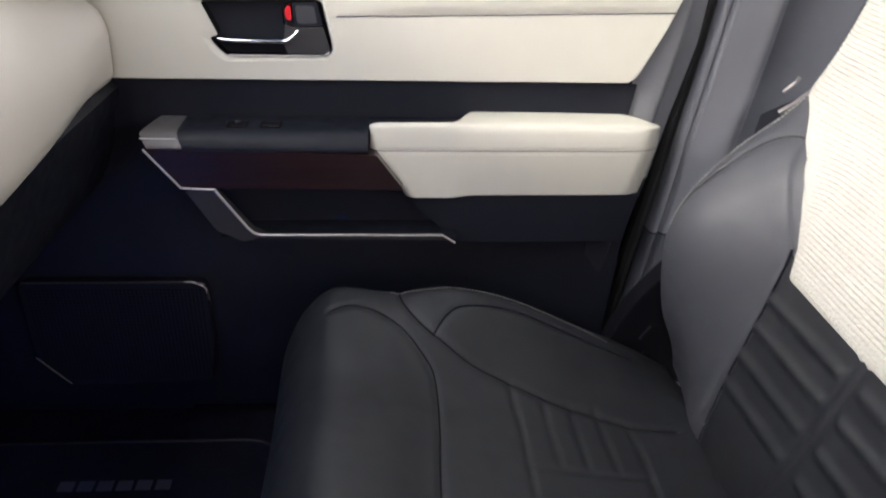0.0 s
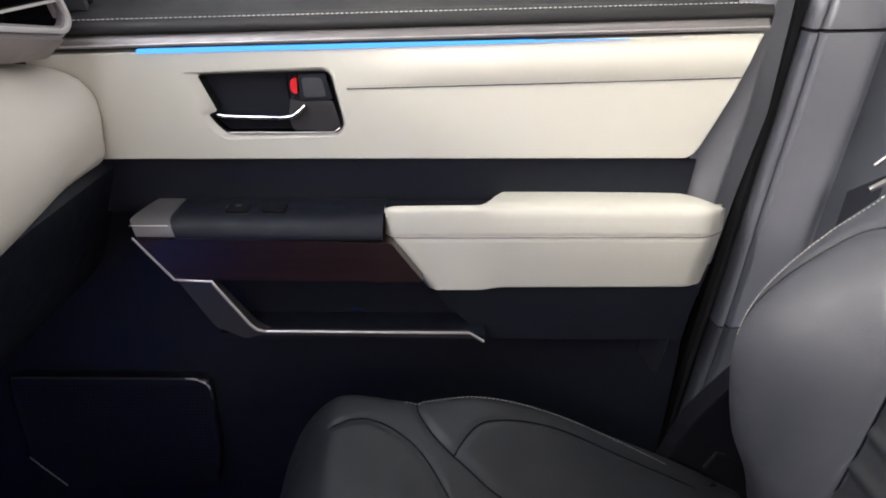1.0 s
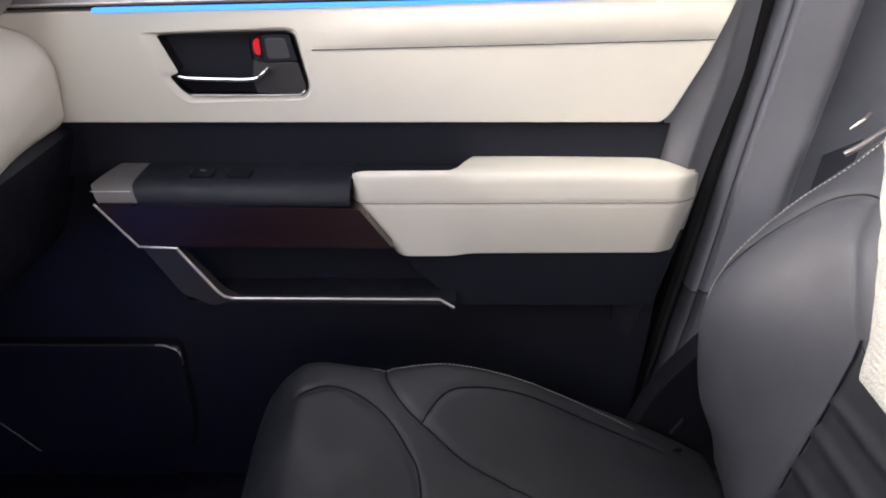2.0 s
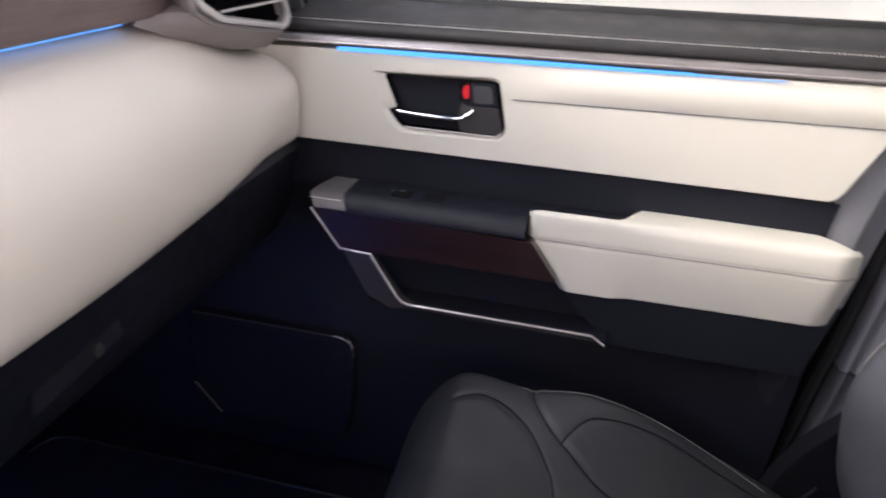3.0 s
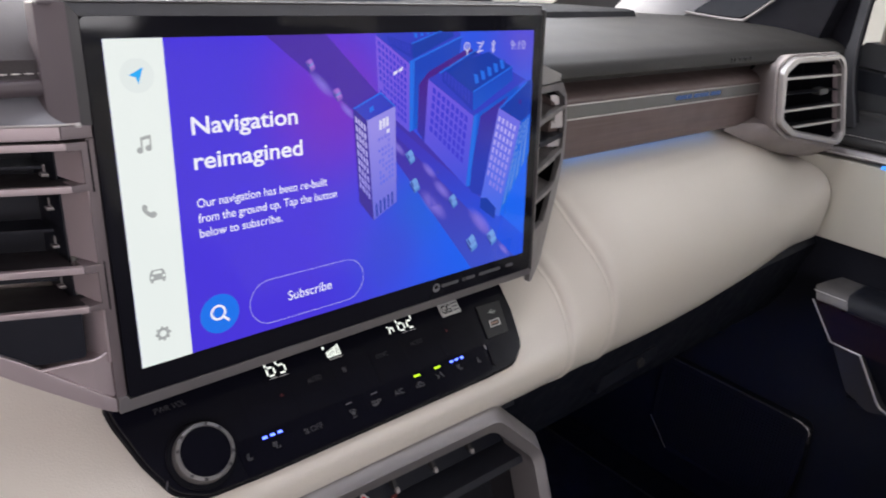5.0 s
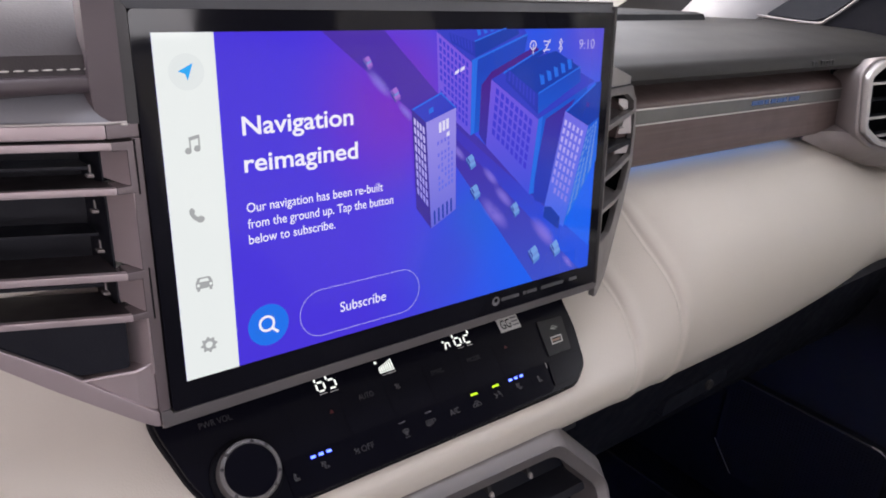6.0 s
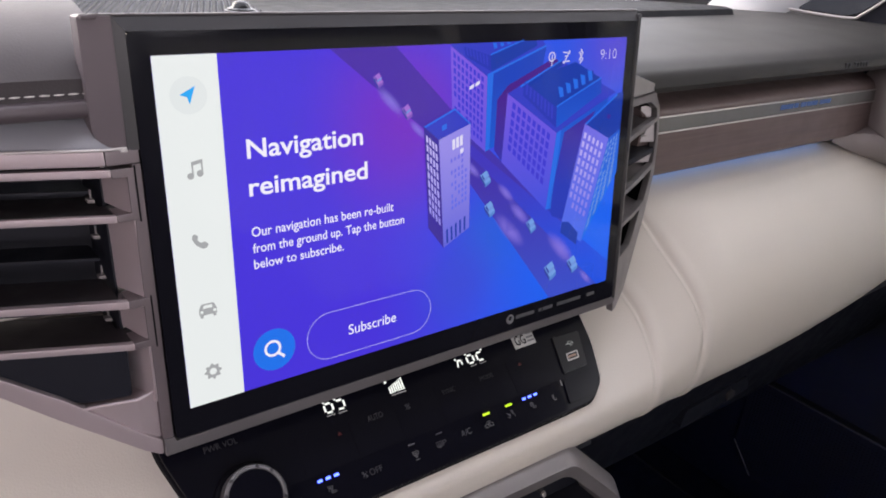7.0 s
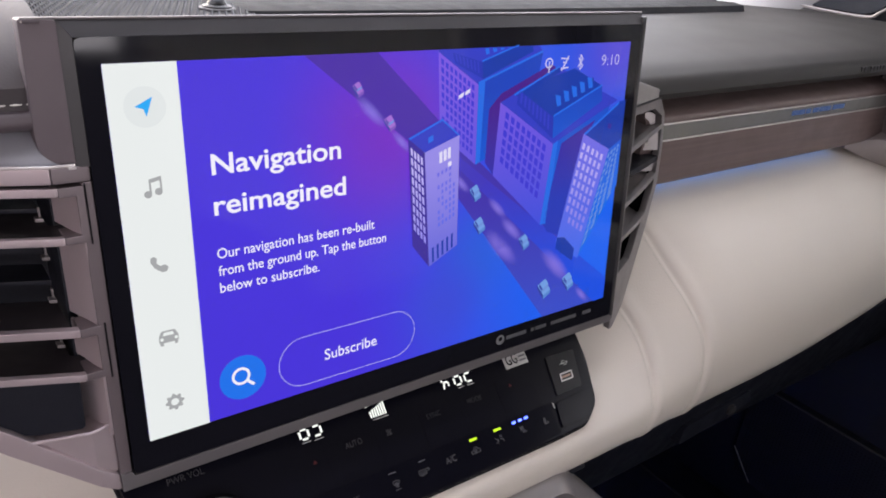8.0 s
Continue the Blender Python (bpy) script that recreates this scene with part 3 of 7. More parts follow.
# centre speaker grille behind the screen
TOP_SENSOR = material("smoked_sensor_dome", (0.012, 0.012, 0.013), 0.25, var=0.05, spec=0.3)
grille = part("speaker_grille", box(-0.215, -0.116, -0.009, 0.112, 1.164, 1.1735, 0.003), COWL, dash, "perforated grey speaker grille")
bm = bmesh.new()
for i in range(17):
    for j in range(28):
        x, y, w = -0.210 + i * 0.0056, -0.004 + (j + 0.5 * (i % 2)) * 0.0041, 0.0019
        top = bm.verts.new((x, y, 1.1752))
        ring = [bm.verts.new((x + a * w, y + b * w * 0.8, 1.1733)) for a, b in ((1, 0), (0, 1), (-1, 0), (0, -1))]
        for k in range(4):
            bm.faces.new((ring[k], ring[(k + 1) % 4], top))
part("edge_trim", tube([(-0.214, -0.0085, 1.1738), (-0.117, -0.0105, 1.1738)], 0.0014, 6), SILVER, grille, "bright grille edge")
tagged(part("grille_texture", bm, MID_GREY, grille), kind="stuff")
sensor = part("light_sensor", moved(lathe([(0.0085, 0), (0.0085, 0.0016), (0.0060, 0.0026), (0.0048, 0.0050), (0.002, 0.0064)], 24), pose(-0.147, 0.0950, 1.174)), TOP_SENSOR, dash, "small black light sensor dome")
part("cover", moved(lathe([(0.0105, 0), (0.0105, 0.0010), (0.009, 0.0015)], 24), pose(-0.147, 0.0950, 1.1735)), GUARD, sensor)

# lower dash and glovebox
lower = part("lower_panel", across([(0.006, 0.873), (0.004, 0.862), (-0.006, 0.835), (-0.020, 0.790), (-0.050, 0.735), (-0.12, 0.690), (-0.30, 0.660), (-0.70, 0.640)], 0.30, 1.03, 30, back=(-0.02, 0, 0.02)), BLACK_PLASTIC, dash, "black lower panel with the glovebox lid")
part("lid_joint", joined(tube([(0.002, 0.395, 0.866), (-0.010, 0.395, 0.828), (-0.030, 0.397, 0.775), (-0.052, 0.41, 0.735)], 0.0022, 6), tube([(-0.051, 0.41, 0.7365), (-0.052, 0.90, 0.7365)], 0.0022, 6)), RUBBER, lower, "dark lid joint")
latch = part("glovebox_latch", plate(rounded([(0.475, 0.792), (0.590, 0.800), (0.585, 0.818), (0.480, 0.812)], 0.004), "x", -0.022, -0.008, 0.002), BLACK_PLASTIC, lower, "black latch recess")
part("lock", moved(lathe([(0.006, 0), (0.006, 0.003), (0.004, 0.0036)], 20), pose(-0.008, 0.553, 0.806, 0, 90, 0)), GUARD, latch, "small dark metal lock")
part("kick_panel", sheet(lambda u, v: (lerp(-0.75, 0.02, u), 0.985 - 0.03 * math.sin(math.pi * v), lerp(FLOOR_Z, 0.70, v)), 12, 10, (0, 0.03, 0)), BLACK_PLASTIC, dash)
part("footwell_lamp", box(-0.16, -0.12, 0.40, 0.45, 0.668, 0.676, 0.001), FOOT_BLUE, lower, "blue footwell lamp lens")


# ---- right end air vent ----
def vent_point(y, z, d):
    """A place on the leaning face of the end vent; d is towards the seats."""
    return Vector((-0.005 - (z - 1.03) * 0.15 + 0.085 * max(0.0, y - 0.77) + d, y, z))


def vent_slab(outline, d0, d1, bevel=0.0, holes=(), segments=2):
    bm = plate(outline, "x", d0, d1, bevel, holes, segments)
    for v in bm.verts:
        v.co = vent_point(v.co.y, v.co.z, v.co.x)
    return bm


end_vent = thing("end_air_vent", (-0.06, 0.85, 1.02), "silver-framed end air vent with four horizontal vanes", "air vent")
opening = rounded([(0.7900, 1.1302), (0.7640, 1.1180), (0.7665, 1.0655), (0.7985, 1.0480), (0.9120, 1.0280), (0.9215, 1.0365), (0.9005, 1.1225), (0.8900, 1.1315)], 0.005)
lip = rounded([(0.7925, 1.1283), (0.7665, 1.1163), (0.7690, 1.0672), (0.7995, 1.0502), (0.9105, 1.0303), (0.9190, 1.0375), (0.8985, 1.1213), (0.8885, 1.1296)], 0.005)
ring = rounded([(0.781, 1.1352), (0.7535, 1.1219), (0.7600, 1.0607), (0.791, 1.0440), (0.9120, 1.0228), (0.9275, 1.0335), (0.9060, 1.1260), (0.8930, 1.1362)], 0.008)
hood = rounded([(0.779, 1.1382), (0.7490, 1.1245), (0.7550, 1.0580), (0.788, 1.0390), (0.912, 1.0170), (0.9310, 1.0305), (0.909, 1.1290), (0.894, 1.1392)], 0.010)


def swept(bm):
    """The hood narrows towards the wood panel behind it."""
    for v in bm.verts:
        if v.co.y < 0.83:
            back = max(0.0, -0.012 - v.co.x - (v.co.z - 1.03) * 0.15)
            v.co.y += 0.85 * min(back, 0.06) * (0.83 - v.co.y) / 0.075
    return bm


def sloped(bm):
    """The hood's top falls away behind its frame."""
    for v in bm.verts:
        if v.co.z > 1.110:
            v.co.z -= 0.26 * max(0.0, -0.010 - v.co.x - (v.co.z - 1.03) * 0.15)
    return bm


part("hood", sloped(swept(vent_slab(hood, -0.075, -0.004, 0.004, holes=[ring]))), TAUPE, end_vent, "taupe grey vent hood")
SKIRT_TOP = smooth_line([(-0.060, 0.735, 1.0490), (-0.046, 0.766, 1.0530), (-0.022, 0.772, 1.0530), (-0.010, 0.792, 1.0400), (-0.002, 0.850, 1.0285), (0.004, 0.914, 1.0170)], 6)
SKIRT_LOW = smooth_line([(-0.060, 0.728, 1.0440), (-0.052, 0.760, 1.0320), (-0.045, 0.797, 1.0200), (-0.038, 0.850, 1.0060), (-0.034, 0.890, 0.9995), (-0.030, 0.938, 0.9950)], 6)
part("hood_skirt", sheet(lambda u, v: line_at(SKIRT_TOP, u).lerp(line_at(SKIRT_LOW, u), v) + Vector((0.004, -0.004, 0)) * math.sin(math.pi * v) * math.sin(math.pi * u), 24, 6, (-0.02, 0.012, 0.004)), TAUPE, end_vent, "taupe curved underside")
vent_ring = part("frame", vent_slab(ring, -0.006, 0.002, 0.0012, holes=[opening]), SILVER, end_vent, "satin silver frame")
part("inner_lip", vent_slab(opening, -0.008, -0.0015, 0.0, holes=[lip]), GREY_SILVER, vent_ring, "darker inner lip")
part("side_wall", vent_slab([(0.9190, 1.0370), (0.9212, 1.0370), (0.9003, 1.1220), (0.8982, 1.1220)], -0.012, -0.0060), MAUVE_SILVER, end_vent, "mauve silver inner side wall")
part("duct", swept(vent_slab([(0.760, 1.133), (0.900, 1.136), (0.926, 1.030), (0.765, 1.050)], -0.064, -0.060)), MATT_BLACK, end_vent)
part("liner", swept(vent_slab(rounded([(0.782, 1.1340), (0.7550, 1.1214), (0.7615, 1.0612), (0.7915, 1.0455), (0.9110, 1.0235), (0.926, 1.0340), (0.905, 1.1252), (0.8925, 1.1345)], 0.008), -0.062, -0.0085, 0.0, holes=[opening])), MATT_BLACK, end_vent, "matt black duct liner")
for z, l, r in ((1.1110, 0.768, 0.902), (1.0920, 0.770, 0.906), (1.0735, 0.767, 0.911), (1.0530, 0.799, 0.916)):
    dark = z == 1.0920
    vane = part("vane", vent_slab([(l + 0.006, z - 0.0008), (r, z - 0.0002), (r, z + 0.0014), (l + 0.006, z + 0.0008)], -0.016, -0.005), MATT_BLACK, end_vent, "black vane")
    if not dark:
        part("vane_edge", vent_slab([(l, z - 0.0013), (r, z - 0.0007), (r, z + 0.0019), (l, z + 0.0013)], -0.005, -0.0015, 0.0006), SILVER, vane, "bright silver edge")
for y in (0.80, 0.83, 0.86, 0.89):
    part("rear_vane", vent_slab([(y - 0.01, 1.052), (y - 0.0085, 1.052), (y - 0.0085, 1.120), (y - 0.01, 1.120)], -0.060, -0.040), MATT_BLACK, end_vent)
part("slider", vent_slab(rounded([(0.855, 1.0880), (0.876, 1.0890), (0.876, 1.0960), (0.855, 1.0950)], 0.002), -0.014, -0.003, 0.001), GUARD, end_vent, "small metal slider")


# ---- touchscreen ----
SU = Vector((0, 1, 0))
SV = Vector((-0.1025, 0, 0.9947))
SN = Vector((0.9947, 0, 0.1025))
S0 = Vector((0, 0, 1.0))


def on_screen(u, v, d=0.0):
    return S0 + SU * u + SV * v + SN * d


def screen_slab(outline, d0, d1, bevel=0.0, holes=(), segments=2):
    bm = plate(outline, "z", d0, d1, bevel, holes, segments)
    for v in bm.verts:
        v.co = on_screen(v.co.x, v.co.y, v.co.z)
    return bm


def screen_pose(u, v, d):
    m = Matrix((SU, SV, SN)).transposed().to_4x4()
    m.translation = on_screen(u, v, d)
    return m


SCREEN_GLASS = material("screen_glass", (0.010, 0.010, 0.0145), 0.06, var=0.05, spec=0.3, rough_var=0.02)
TOP_RIM = material("dark_rim_plastic", (0.030, 0.028, 0.031), 0.4, var=0.06, var_scale=10)
LIP_GREY = material("satin_grey_lip", (0.20, 0.185, 0.19), 0.4, metal=0.4, var=0.05, var_scale=12)
screen = thing("touchscreen", (-0.03, 0.155, 0.975), "large black-framed touchscreen showing a purple navigation page", "touchscreen")
GL, GR, GB, GT = -0.0076, 0.3192, -0.0155, 0.1842
part("housing", screen_slab([(-0.0075, -0.020), (0.3215, -0.020), (0.3220, 0.1895), (-0.0075, 0.1895)], -0.045, -0.016, 0.003), MATT_BLACK, screen, "black screen housing")
part("top_face", screen_slab([(-0.0235, 0.1892), (0.3215, 0.1892), (0.3215, 0.1908), (-0.0235, 0.1908)], -0.020, -0.0045, 0.0006), HOUSING, screen, "grey top face")
# rims round the glass
part("side_rim", screen_slab([(GR + 0.0003, GB - 0.002), (0.3224, GB - 0.002), (0.3228, 0.1885), (GR + 0.0003, 0.1885)], -0.040, 0.0004, 0.0008), GUARD, screen, "slim dark grey rim")
part("top_rim", sheet(lambda u, v: on_screen(lerp(lerp(GL, -0.0125, v), lerp(GR, 0.3224, v), u), lerp(GT + 0.0001, 0.1908, v), lerp(0.0002, -0.0042, v)), 4, 3, SN * -0.012), TOP_RIM, screen, "dark grey sloping top rim")
part("top_edge", tube([on_screen(-0.0238, 0.1908, -0.0060), on_screen(-0.0125, 0.1910, -0.0042), on_screen(0.3220, 0.1910, -0.0042)], 0.0006, 6), LIP_GREY, screen, "bright upper edge")


def cheek_slab(outline, d0, d1, bevel):
    """The cheek falls away from the glass to its outer edge."""
    bm = screen_slab(outline, d0, d1, bevel)
    for v in bm.verts:
        v.co -= SN * (0.75 * max(0.0, -0.0128 - v.co.y))
    return bm


cheek = part("side_cheek", cheek_slab(rounded([(-0.0242, 0.1906), (-0.0246, 0.1435), (-0.0238, 0.1395), (-0.0205, 0.1358), (-0.0160, 0.1345), (-0.0127, 0.1342), (-0.0124, 0.1906)], 0.0012, 3), -0.014, -0.0012, 0.0012), HOUSING, screen, "mauve grey side cheek")
part("cheek_face", sheet(lambda u, v: on_screen(lerp(-0.0125, GL - 0.0002, u), lerp(0.1340, lerp(0.1908, GT, u), v), lerp(-0.0016, -0.0004, u)), 2, 4, SN * -0.02), GUARD, cheek, "dark grey inner facet")
part("cheek_tip", box(-0.0170, -0.0140, -0.0158, -0.0128, 1.1326, 1.1338, 0.0005), SILVER, cheek, "tiny bright corner")
part("lower_lip", screen_slab([(-0.0135, -0.0228), (0.3195, -0.0212), (0.3224, -0.0185), (0.3224, GB - 0.0022), (0.3190, GB - 0.0004), (GL, GB - 0.0004), (GL - 0.0010, GB + 0.002), (-0.0135, GB + 0.002)], -0.024, 0.0004, 0.0009), LIP_GREY, screen, "satin grey lower lip")
part("glass", screen_slab(rounded([(GL, GB), (GR, GB), (GR, GT), (GL, GT)], 0.003), -0.004, 0.0, 0.0), SCREEN_GLASS, screen, "glossy black glass")


def page_material():
    """The lit page behind everything: violet above, deeper blue to the lower right."""
    m = glowing("lit_page", (0.06, 0.03, 0.6), 0.86)
    n, l = m.node_tree.nodes, m.node_tree.links
    b = n["Principled BSDF"]
    b.inputs["Roughness"].default_value = 0.08
    co = n.new("ShaderNodeTexCoord")
    sep = n.new("ShaderNodeSeparateXYZ")
    l.new(co.outputs["Object"], sep.inputs["Vector"])
    across_page = n.new("ShaderNodeMapRange")
    across_page.inputs["From Min"].default_value, across_page.inputs["From Max"].default_value = 0.11, 0.29
    l.new(sep.outputs["Y"], across_page.inputs["Value"])
    mix1 = n.new("ShaderNodeMix")
    mix1.data_type = "RGBA"
    mix1.inputs[6].default_value, mix1.inputs[7].default_value = (0.064, 0.034, 0.70, 1), (0.012, 0.110, 0.78, 1)
    l.new(across_page.outputs["Result"], mix1.inputs[0])
    last = mix1.outputs[2]
    for place, radius, color in (((-0.012, 0.135, 1.135), 0.075, (0.19, 0.020, 0.52, 1)), ((-0.006, 0.20, 1.055), 0.050, (0.030, 0.10, 0.60, 1)), ((-0.002, 0.27, 1.03), 0.13, (0.006, 0.125, 0.88, 1)), ((-0.016, 0.30, 1.17), 0.06, (0.10, 0.06, 0.62, 1)), ((-0.004, 0.17, 1.03), 0.04, (0.045, 0.07, 0.66, 1))):
        dist = n.new("ShaderNodeVectorMath")
        dist.operation = "DISTANCE"
        dist.inputs[1].default_value = place
        l.new(co.outputs["Object"], dist.inputs[0])
        fade = n.new("ShaderNodeMapRange")
        fade.interpolation_type = "SMOOTHSTEP"
        fade.inputs["From Min"].default_value, fade.inputs["From Max"].default_value = 0.0, radius
        fade.inputs["To Min"].default_value, fade.inputs["To Max"].default_value = 0.85, 0.0
        l.new(dist.outputs["Value"], fade.inputs["Value"])
        mx = n.new("ShaderNodeMix")
        mx.data_type = "RGBA"
        l.new(fade.outputs["Result"], mx.inputs[0])
        l.new(last, mx.inputs[6])
        mx.inputs[7].default_value = color
        last = mx.outputs[2]
    l.new(last, b.inputs["Emission Color"])
    return m


def lit(name, color, strength=0.82):
    m = glowing(name, color, strength)
    m.node_tree.nodes["Principled BSDF"].inputs["Roughness"].default_value = 0.08
    return m


def shaded(name, low, high, z0, z1, strength=0.82):
    """A drawn face whose colour runs from low to high on the lit page."""
    m = lit(name, high, strength)
    n, l = m.node_tree.nodes, m.node_tree.links
    co = n.new("ShaderNodeTexCoord")
    sep = n.new("ShaderNodeSeparateXYZ")
    l.new(co.outputs["Object"], sep.inputs["Vector"])
    run = n.new("ShaderNodeMapRange")
    run.inputs["From Min"].default_value, run.inputs["From Max"].default_value = z0, z1
    l.new(sep.outputs["Z"], run.inputs["Value"])
    mix = n.new("ShaderNodeMix")
    mix.data_type = "RGBA"
    mix.inputs[6].default_value, mix.inputs[7].default_value = (*low, 1), (*high, 1)
    l.new(run.outputs["Result"], mix.inputs[0])
    l.new(mix.outputs[2], n["Principled BSDF"].inputs["Emission Color"])
    return m


def soft_beam(name, color, most):
    """A streak of light on the page that fades out to all sides; it runs down to the right."""
    m = lit(name, color)
    n, l = m.node_tree.nodes, m.node_tree.links
    co = n.new("ShaderNodeTexCoord")
    turn = n.new("ShaderNodeMapping")
    turn.vector_type = "POINT"
    turn.inputs["Location"].default_value = (0, 0, -0.7071)
    turn.inputs["Rotation"].default_value = (radians(45), 0, 0)
    flat_scale = n.new("ShaderNodeVectorMath")
    flat_scale.operation = "MULTIPLY"
    flat_scale.inputs[1].default_value = (0.0, 1.35, 4.4)
    away = n.new("ShaderNodeVectorMath")
    away.operation = "LENGTH"
    fade = n.new("ShaderNodeMapRange")
    fade.interpolation_type = "SMOOTHSTEP"
    fade.inputs["From Max"].default_value = 0.85
    fade.inputs["To Min"].default_value, fade.inputs["To Max"].default_value = most, 0.0
    l.new(co.outputs["Generated"], turn.inputs["Vector"])
    l.new(turn.outputs["Vector"], flat_scale.inputs[0])
    l.new(flat_scale.outputs["Vector"], away.inputs[0])
    l.new(away.outputs["Value"], fade.inputs["Value"])
    l.new(fade.outputs["Result"], n["Principled BSDF"].inputs["Alpha"])
    return m


PAGE = page_material()
LIT_BEAM = soft_beam("lit_head_beams", (0.25, 0.19, 0.76), 0.55)
LIT_WHITE = lit("lit_white_bar", (0.86, 0.92, 0.89))
LIT_DISC = lit("lit_faint_disc", (0.80, 0.86, 0.84))
LIT_TEXT = lit("lit_white_text", (0.92, 0.92, 1.0))
LIT_SOFT = lit("lit_pale_text", (0.62, 0.60, 0.86))
LIT_GREY = lit("lit_grey_icon", (0.40, 0.42, 0.42))
LIT_CYAN = lit("lit_sky_blue", (0.02, 0.42, 0.95))
LIT_BUTTON = lit("lit_blue_button", (0.012, 0.18, 0.87))
LIT_ROAD = shaded("lit_road", (0.045, 0.080, 0.60), (0.058, 0.036, 0.42), 1.005, 1.09)
LIT_SHADE = shaded("lit_page_shade", (0.022, 0.045, 0.48), (0.070, 0.014, 0.26), 1.08, 1.145)
LIT_KERB = shaded("lit_kerb", (0.012, 0.085, 0.78), (0.055, 0.040, 0.52), 1.02, 1.10)
LIT_ROAD_FAR = lit("lit_far_road", (0.070, 0.026, 0.40))
LIT_FACE_D = shaded("lit_blue_lilac_face", (0.060, 0.15, 0.84), (0.17, 0.155, 0.80), 1.04, 1.115)
LIT_FACE_A = shaded("lit_pale_face", (0.13, 0.14, 0.72), (0.31, 0.27, 0.82), 1.055, 1.115)
LIT_FACE_AD = lit("lit_dark_face", (0.045, 0.025, 0.33))
LIT_FACE_UP = lit("lit_upper_storey", (0.022, 0.040, 0.46))
LIT_ROOF_VIOLET = lit("lit_violet_roof", (0.035, 0.050, 0.56))
LIT_GLINT = lit("lit_bright_window", (0.78, 0.76, 0.95))
LIT_FACE_B = shaded("lit_lilac_face", (0.060, 0.085, 0.74), (0.205, 0.105, 0.76), 1.07, 1.16)
LIT_FACE_BD = shaded("lit_blue_face", (0.004, 0.15, 0.82), (0.012, 0.060, 0.52), 1.07, 1.15)
LIT_ROOF = lit("lit_roof", (0.010, 0.045, 0.40))
LIT_ROOF_LIGHT = lit("lit_roof_edge", (0.018, 0.155, 0.80))
LIT_WINDOW = shaded("lit_windows", (0.24, 0.22, 0.82), (0.56, 0.50, 0.92), 1.06, 1.12)
LIT_WINDOW_DIM = lit("lit_dim_windows", (0.050, 0.045, 0.66))
LIT_CAR = lit("lit_teal_car", (0.10, 0.26, 0.66))
LIT_CAR_TOP = lit("lit_car_roof", (0.17, 0.36, 0.78))
LIT_CAR_PINK = lit("lit_pink_car", (0.22, 0.10, 0.52))
LIT_CAR_PINK_TOP = lit("lit_pink_car_roof", (0.38, 0.16, 0.66))
LIT_CAR_DARK = lit("lit_dark_car_side", (0.035, 0.06, 0.36))
LIT_CAR_GLASS = lit("lit_car_window", (0.16, 0.30, 0.72))

display = part("display", screen_slab([(0.0009, 0.0), (0.31, 0.0), (0.31, 0.174), (0.0012, 0.174)], 0.0, 0.00006), PAGE, screen, "lit violet and blue page")


def flat(name, outline, layer, mat, parent=display, label="", holes=()):
    return part(name, screen_slab(outline, 0.0001 + 0.00015 * layer, 0.0002 + 0.00015 * layer, 0, holes), mat, parent, label)


def quad(corners, a0, a1, b0, b1):
    """A piece of a four-cornered face, in fractions of its width and height."""
    p, q, r, s = (Vector(c) for c in corners)
    return [tuple(p.lerp(q, a).lerp(s.lerp(r, a), b)) for a, b in ((a0, b0), (a1, b0), (a1, b1), (a0, b1))]


def window_grid(face, cols, rows, wa, wb, layer, mat, parent, skip=0.0, seed=1, margin=(0.06, 0.05)):
    rnd = random.Random(seed)
    bms = []
    for i in range(cols):
        for j in range(rows):
            if rnd.random() < skip:
                continue
            a, b = margin[0] + (1 - 2 * margin[0]) * i / cols, margin[1] + (1 - 2 * margin[1]) * j / rows
            da, db = (1 - 2 * margin[0]) / cols * wa, (1 - 2 * margin[1]) / rows * wb
            bms.append(screen_slab(quad(face, a, a + da, b, b + db), 0.0001 + 0.00015 * layer, 0.0002 + 0.00015 * layer))
    return tagged(part("facade_texture", joined(*bms), mat, parent), kind="stuff")


def fitted(name, words, u0, u1, v, cap, mat, layer=3, parent=display, bold=0.0, label=""):
    """Words that fill u0 to u1 with capitals of the given height on the base line v."""
    bm = lettering(words, 1.0, Matrix(), 0.0, bold=bold)
    xs = [w.co.x for w in bm.verts]
    k = (u1 - u0) / (max(xs) - min(xs))
    m = screen_pose(u0, v, 0.0002 + 0.00015 * layer) @ Matrix.Diagonal((k, cap / 0.70, 1, 1)) @ Matrix.Translation((-min(xs), 0, 0))
    return part(name, moved(bm, m), mat, parent, label)


# road with cars
flat("road", [(0.160, 0.1165), (0.180, 0.1225), (0.31, 0.0135), (0.31, 0.0), (0.252, 0.0)], 0, LIT_ROAD, label="dark road on the page")
flat("far_road", [(0.088, 0.174), (0.127, 0.174), (0.180, 0.1225), (0.160, 0.1165)], 0, LIT_ROAD_FAR, label="dark far road on the page")
flat("kerb", [(0.1785, 0.1165), (0.2439, 0.0662), (0.310, 0.0155), (0.310, 0.0), (0.300, -0.0005), (0.1788, 0.1094)], 1, LIT_KERB, label="blue kerb strip on the page")
for u, v, w in ((0.123, 0.1455, 0.011), (0.141, 0.1285, 0.008), (0.2127, 0.0565, 0.0160), (0.2200, 0.0668, 0.0110), (0.1805, 0.1010, 0.0080), (0.2600, 0.0350, 0.0170), (0.2080, 0.0820, 0.0090), (0.2870, 0.0080, 0.0080)):
    flat("head_beam", [(u - w, v - w), (u + w, v - w), (u + w, v + w), (u - w, v + w)], 2, LIT_BEAM)


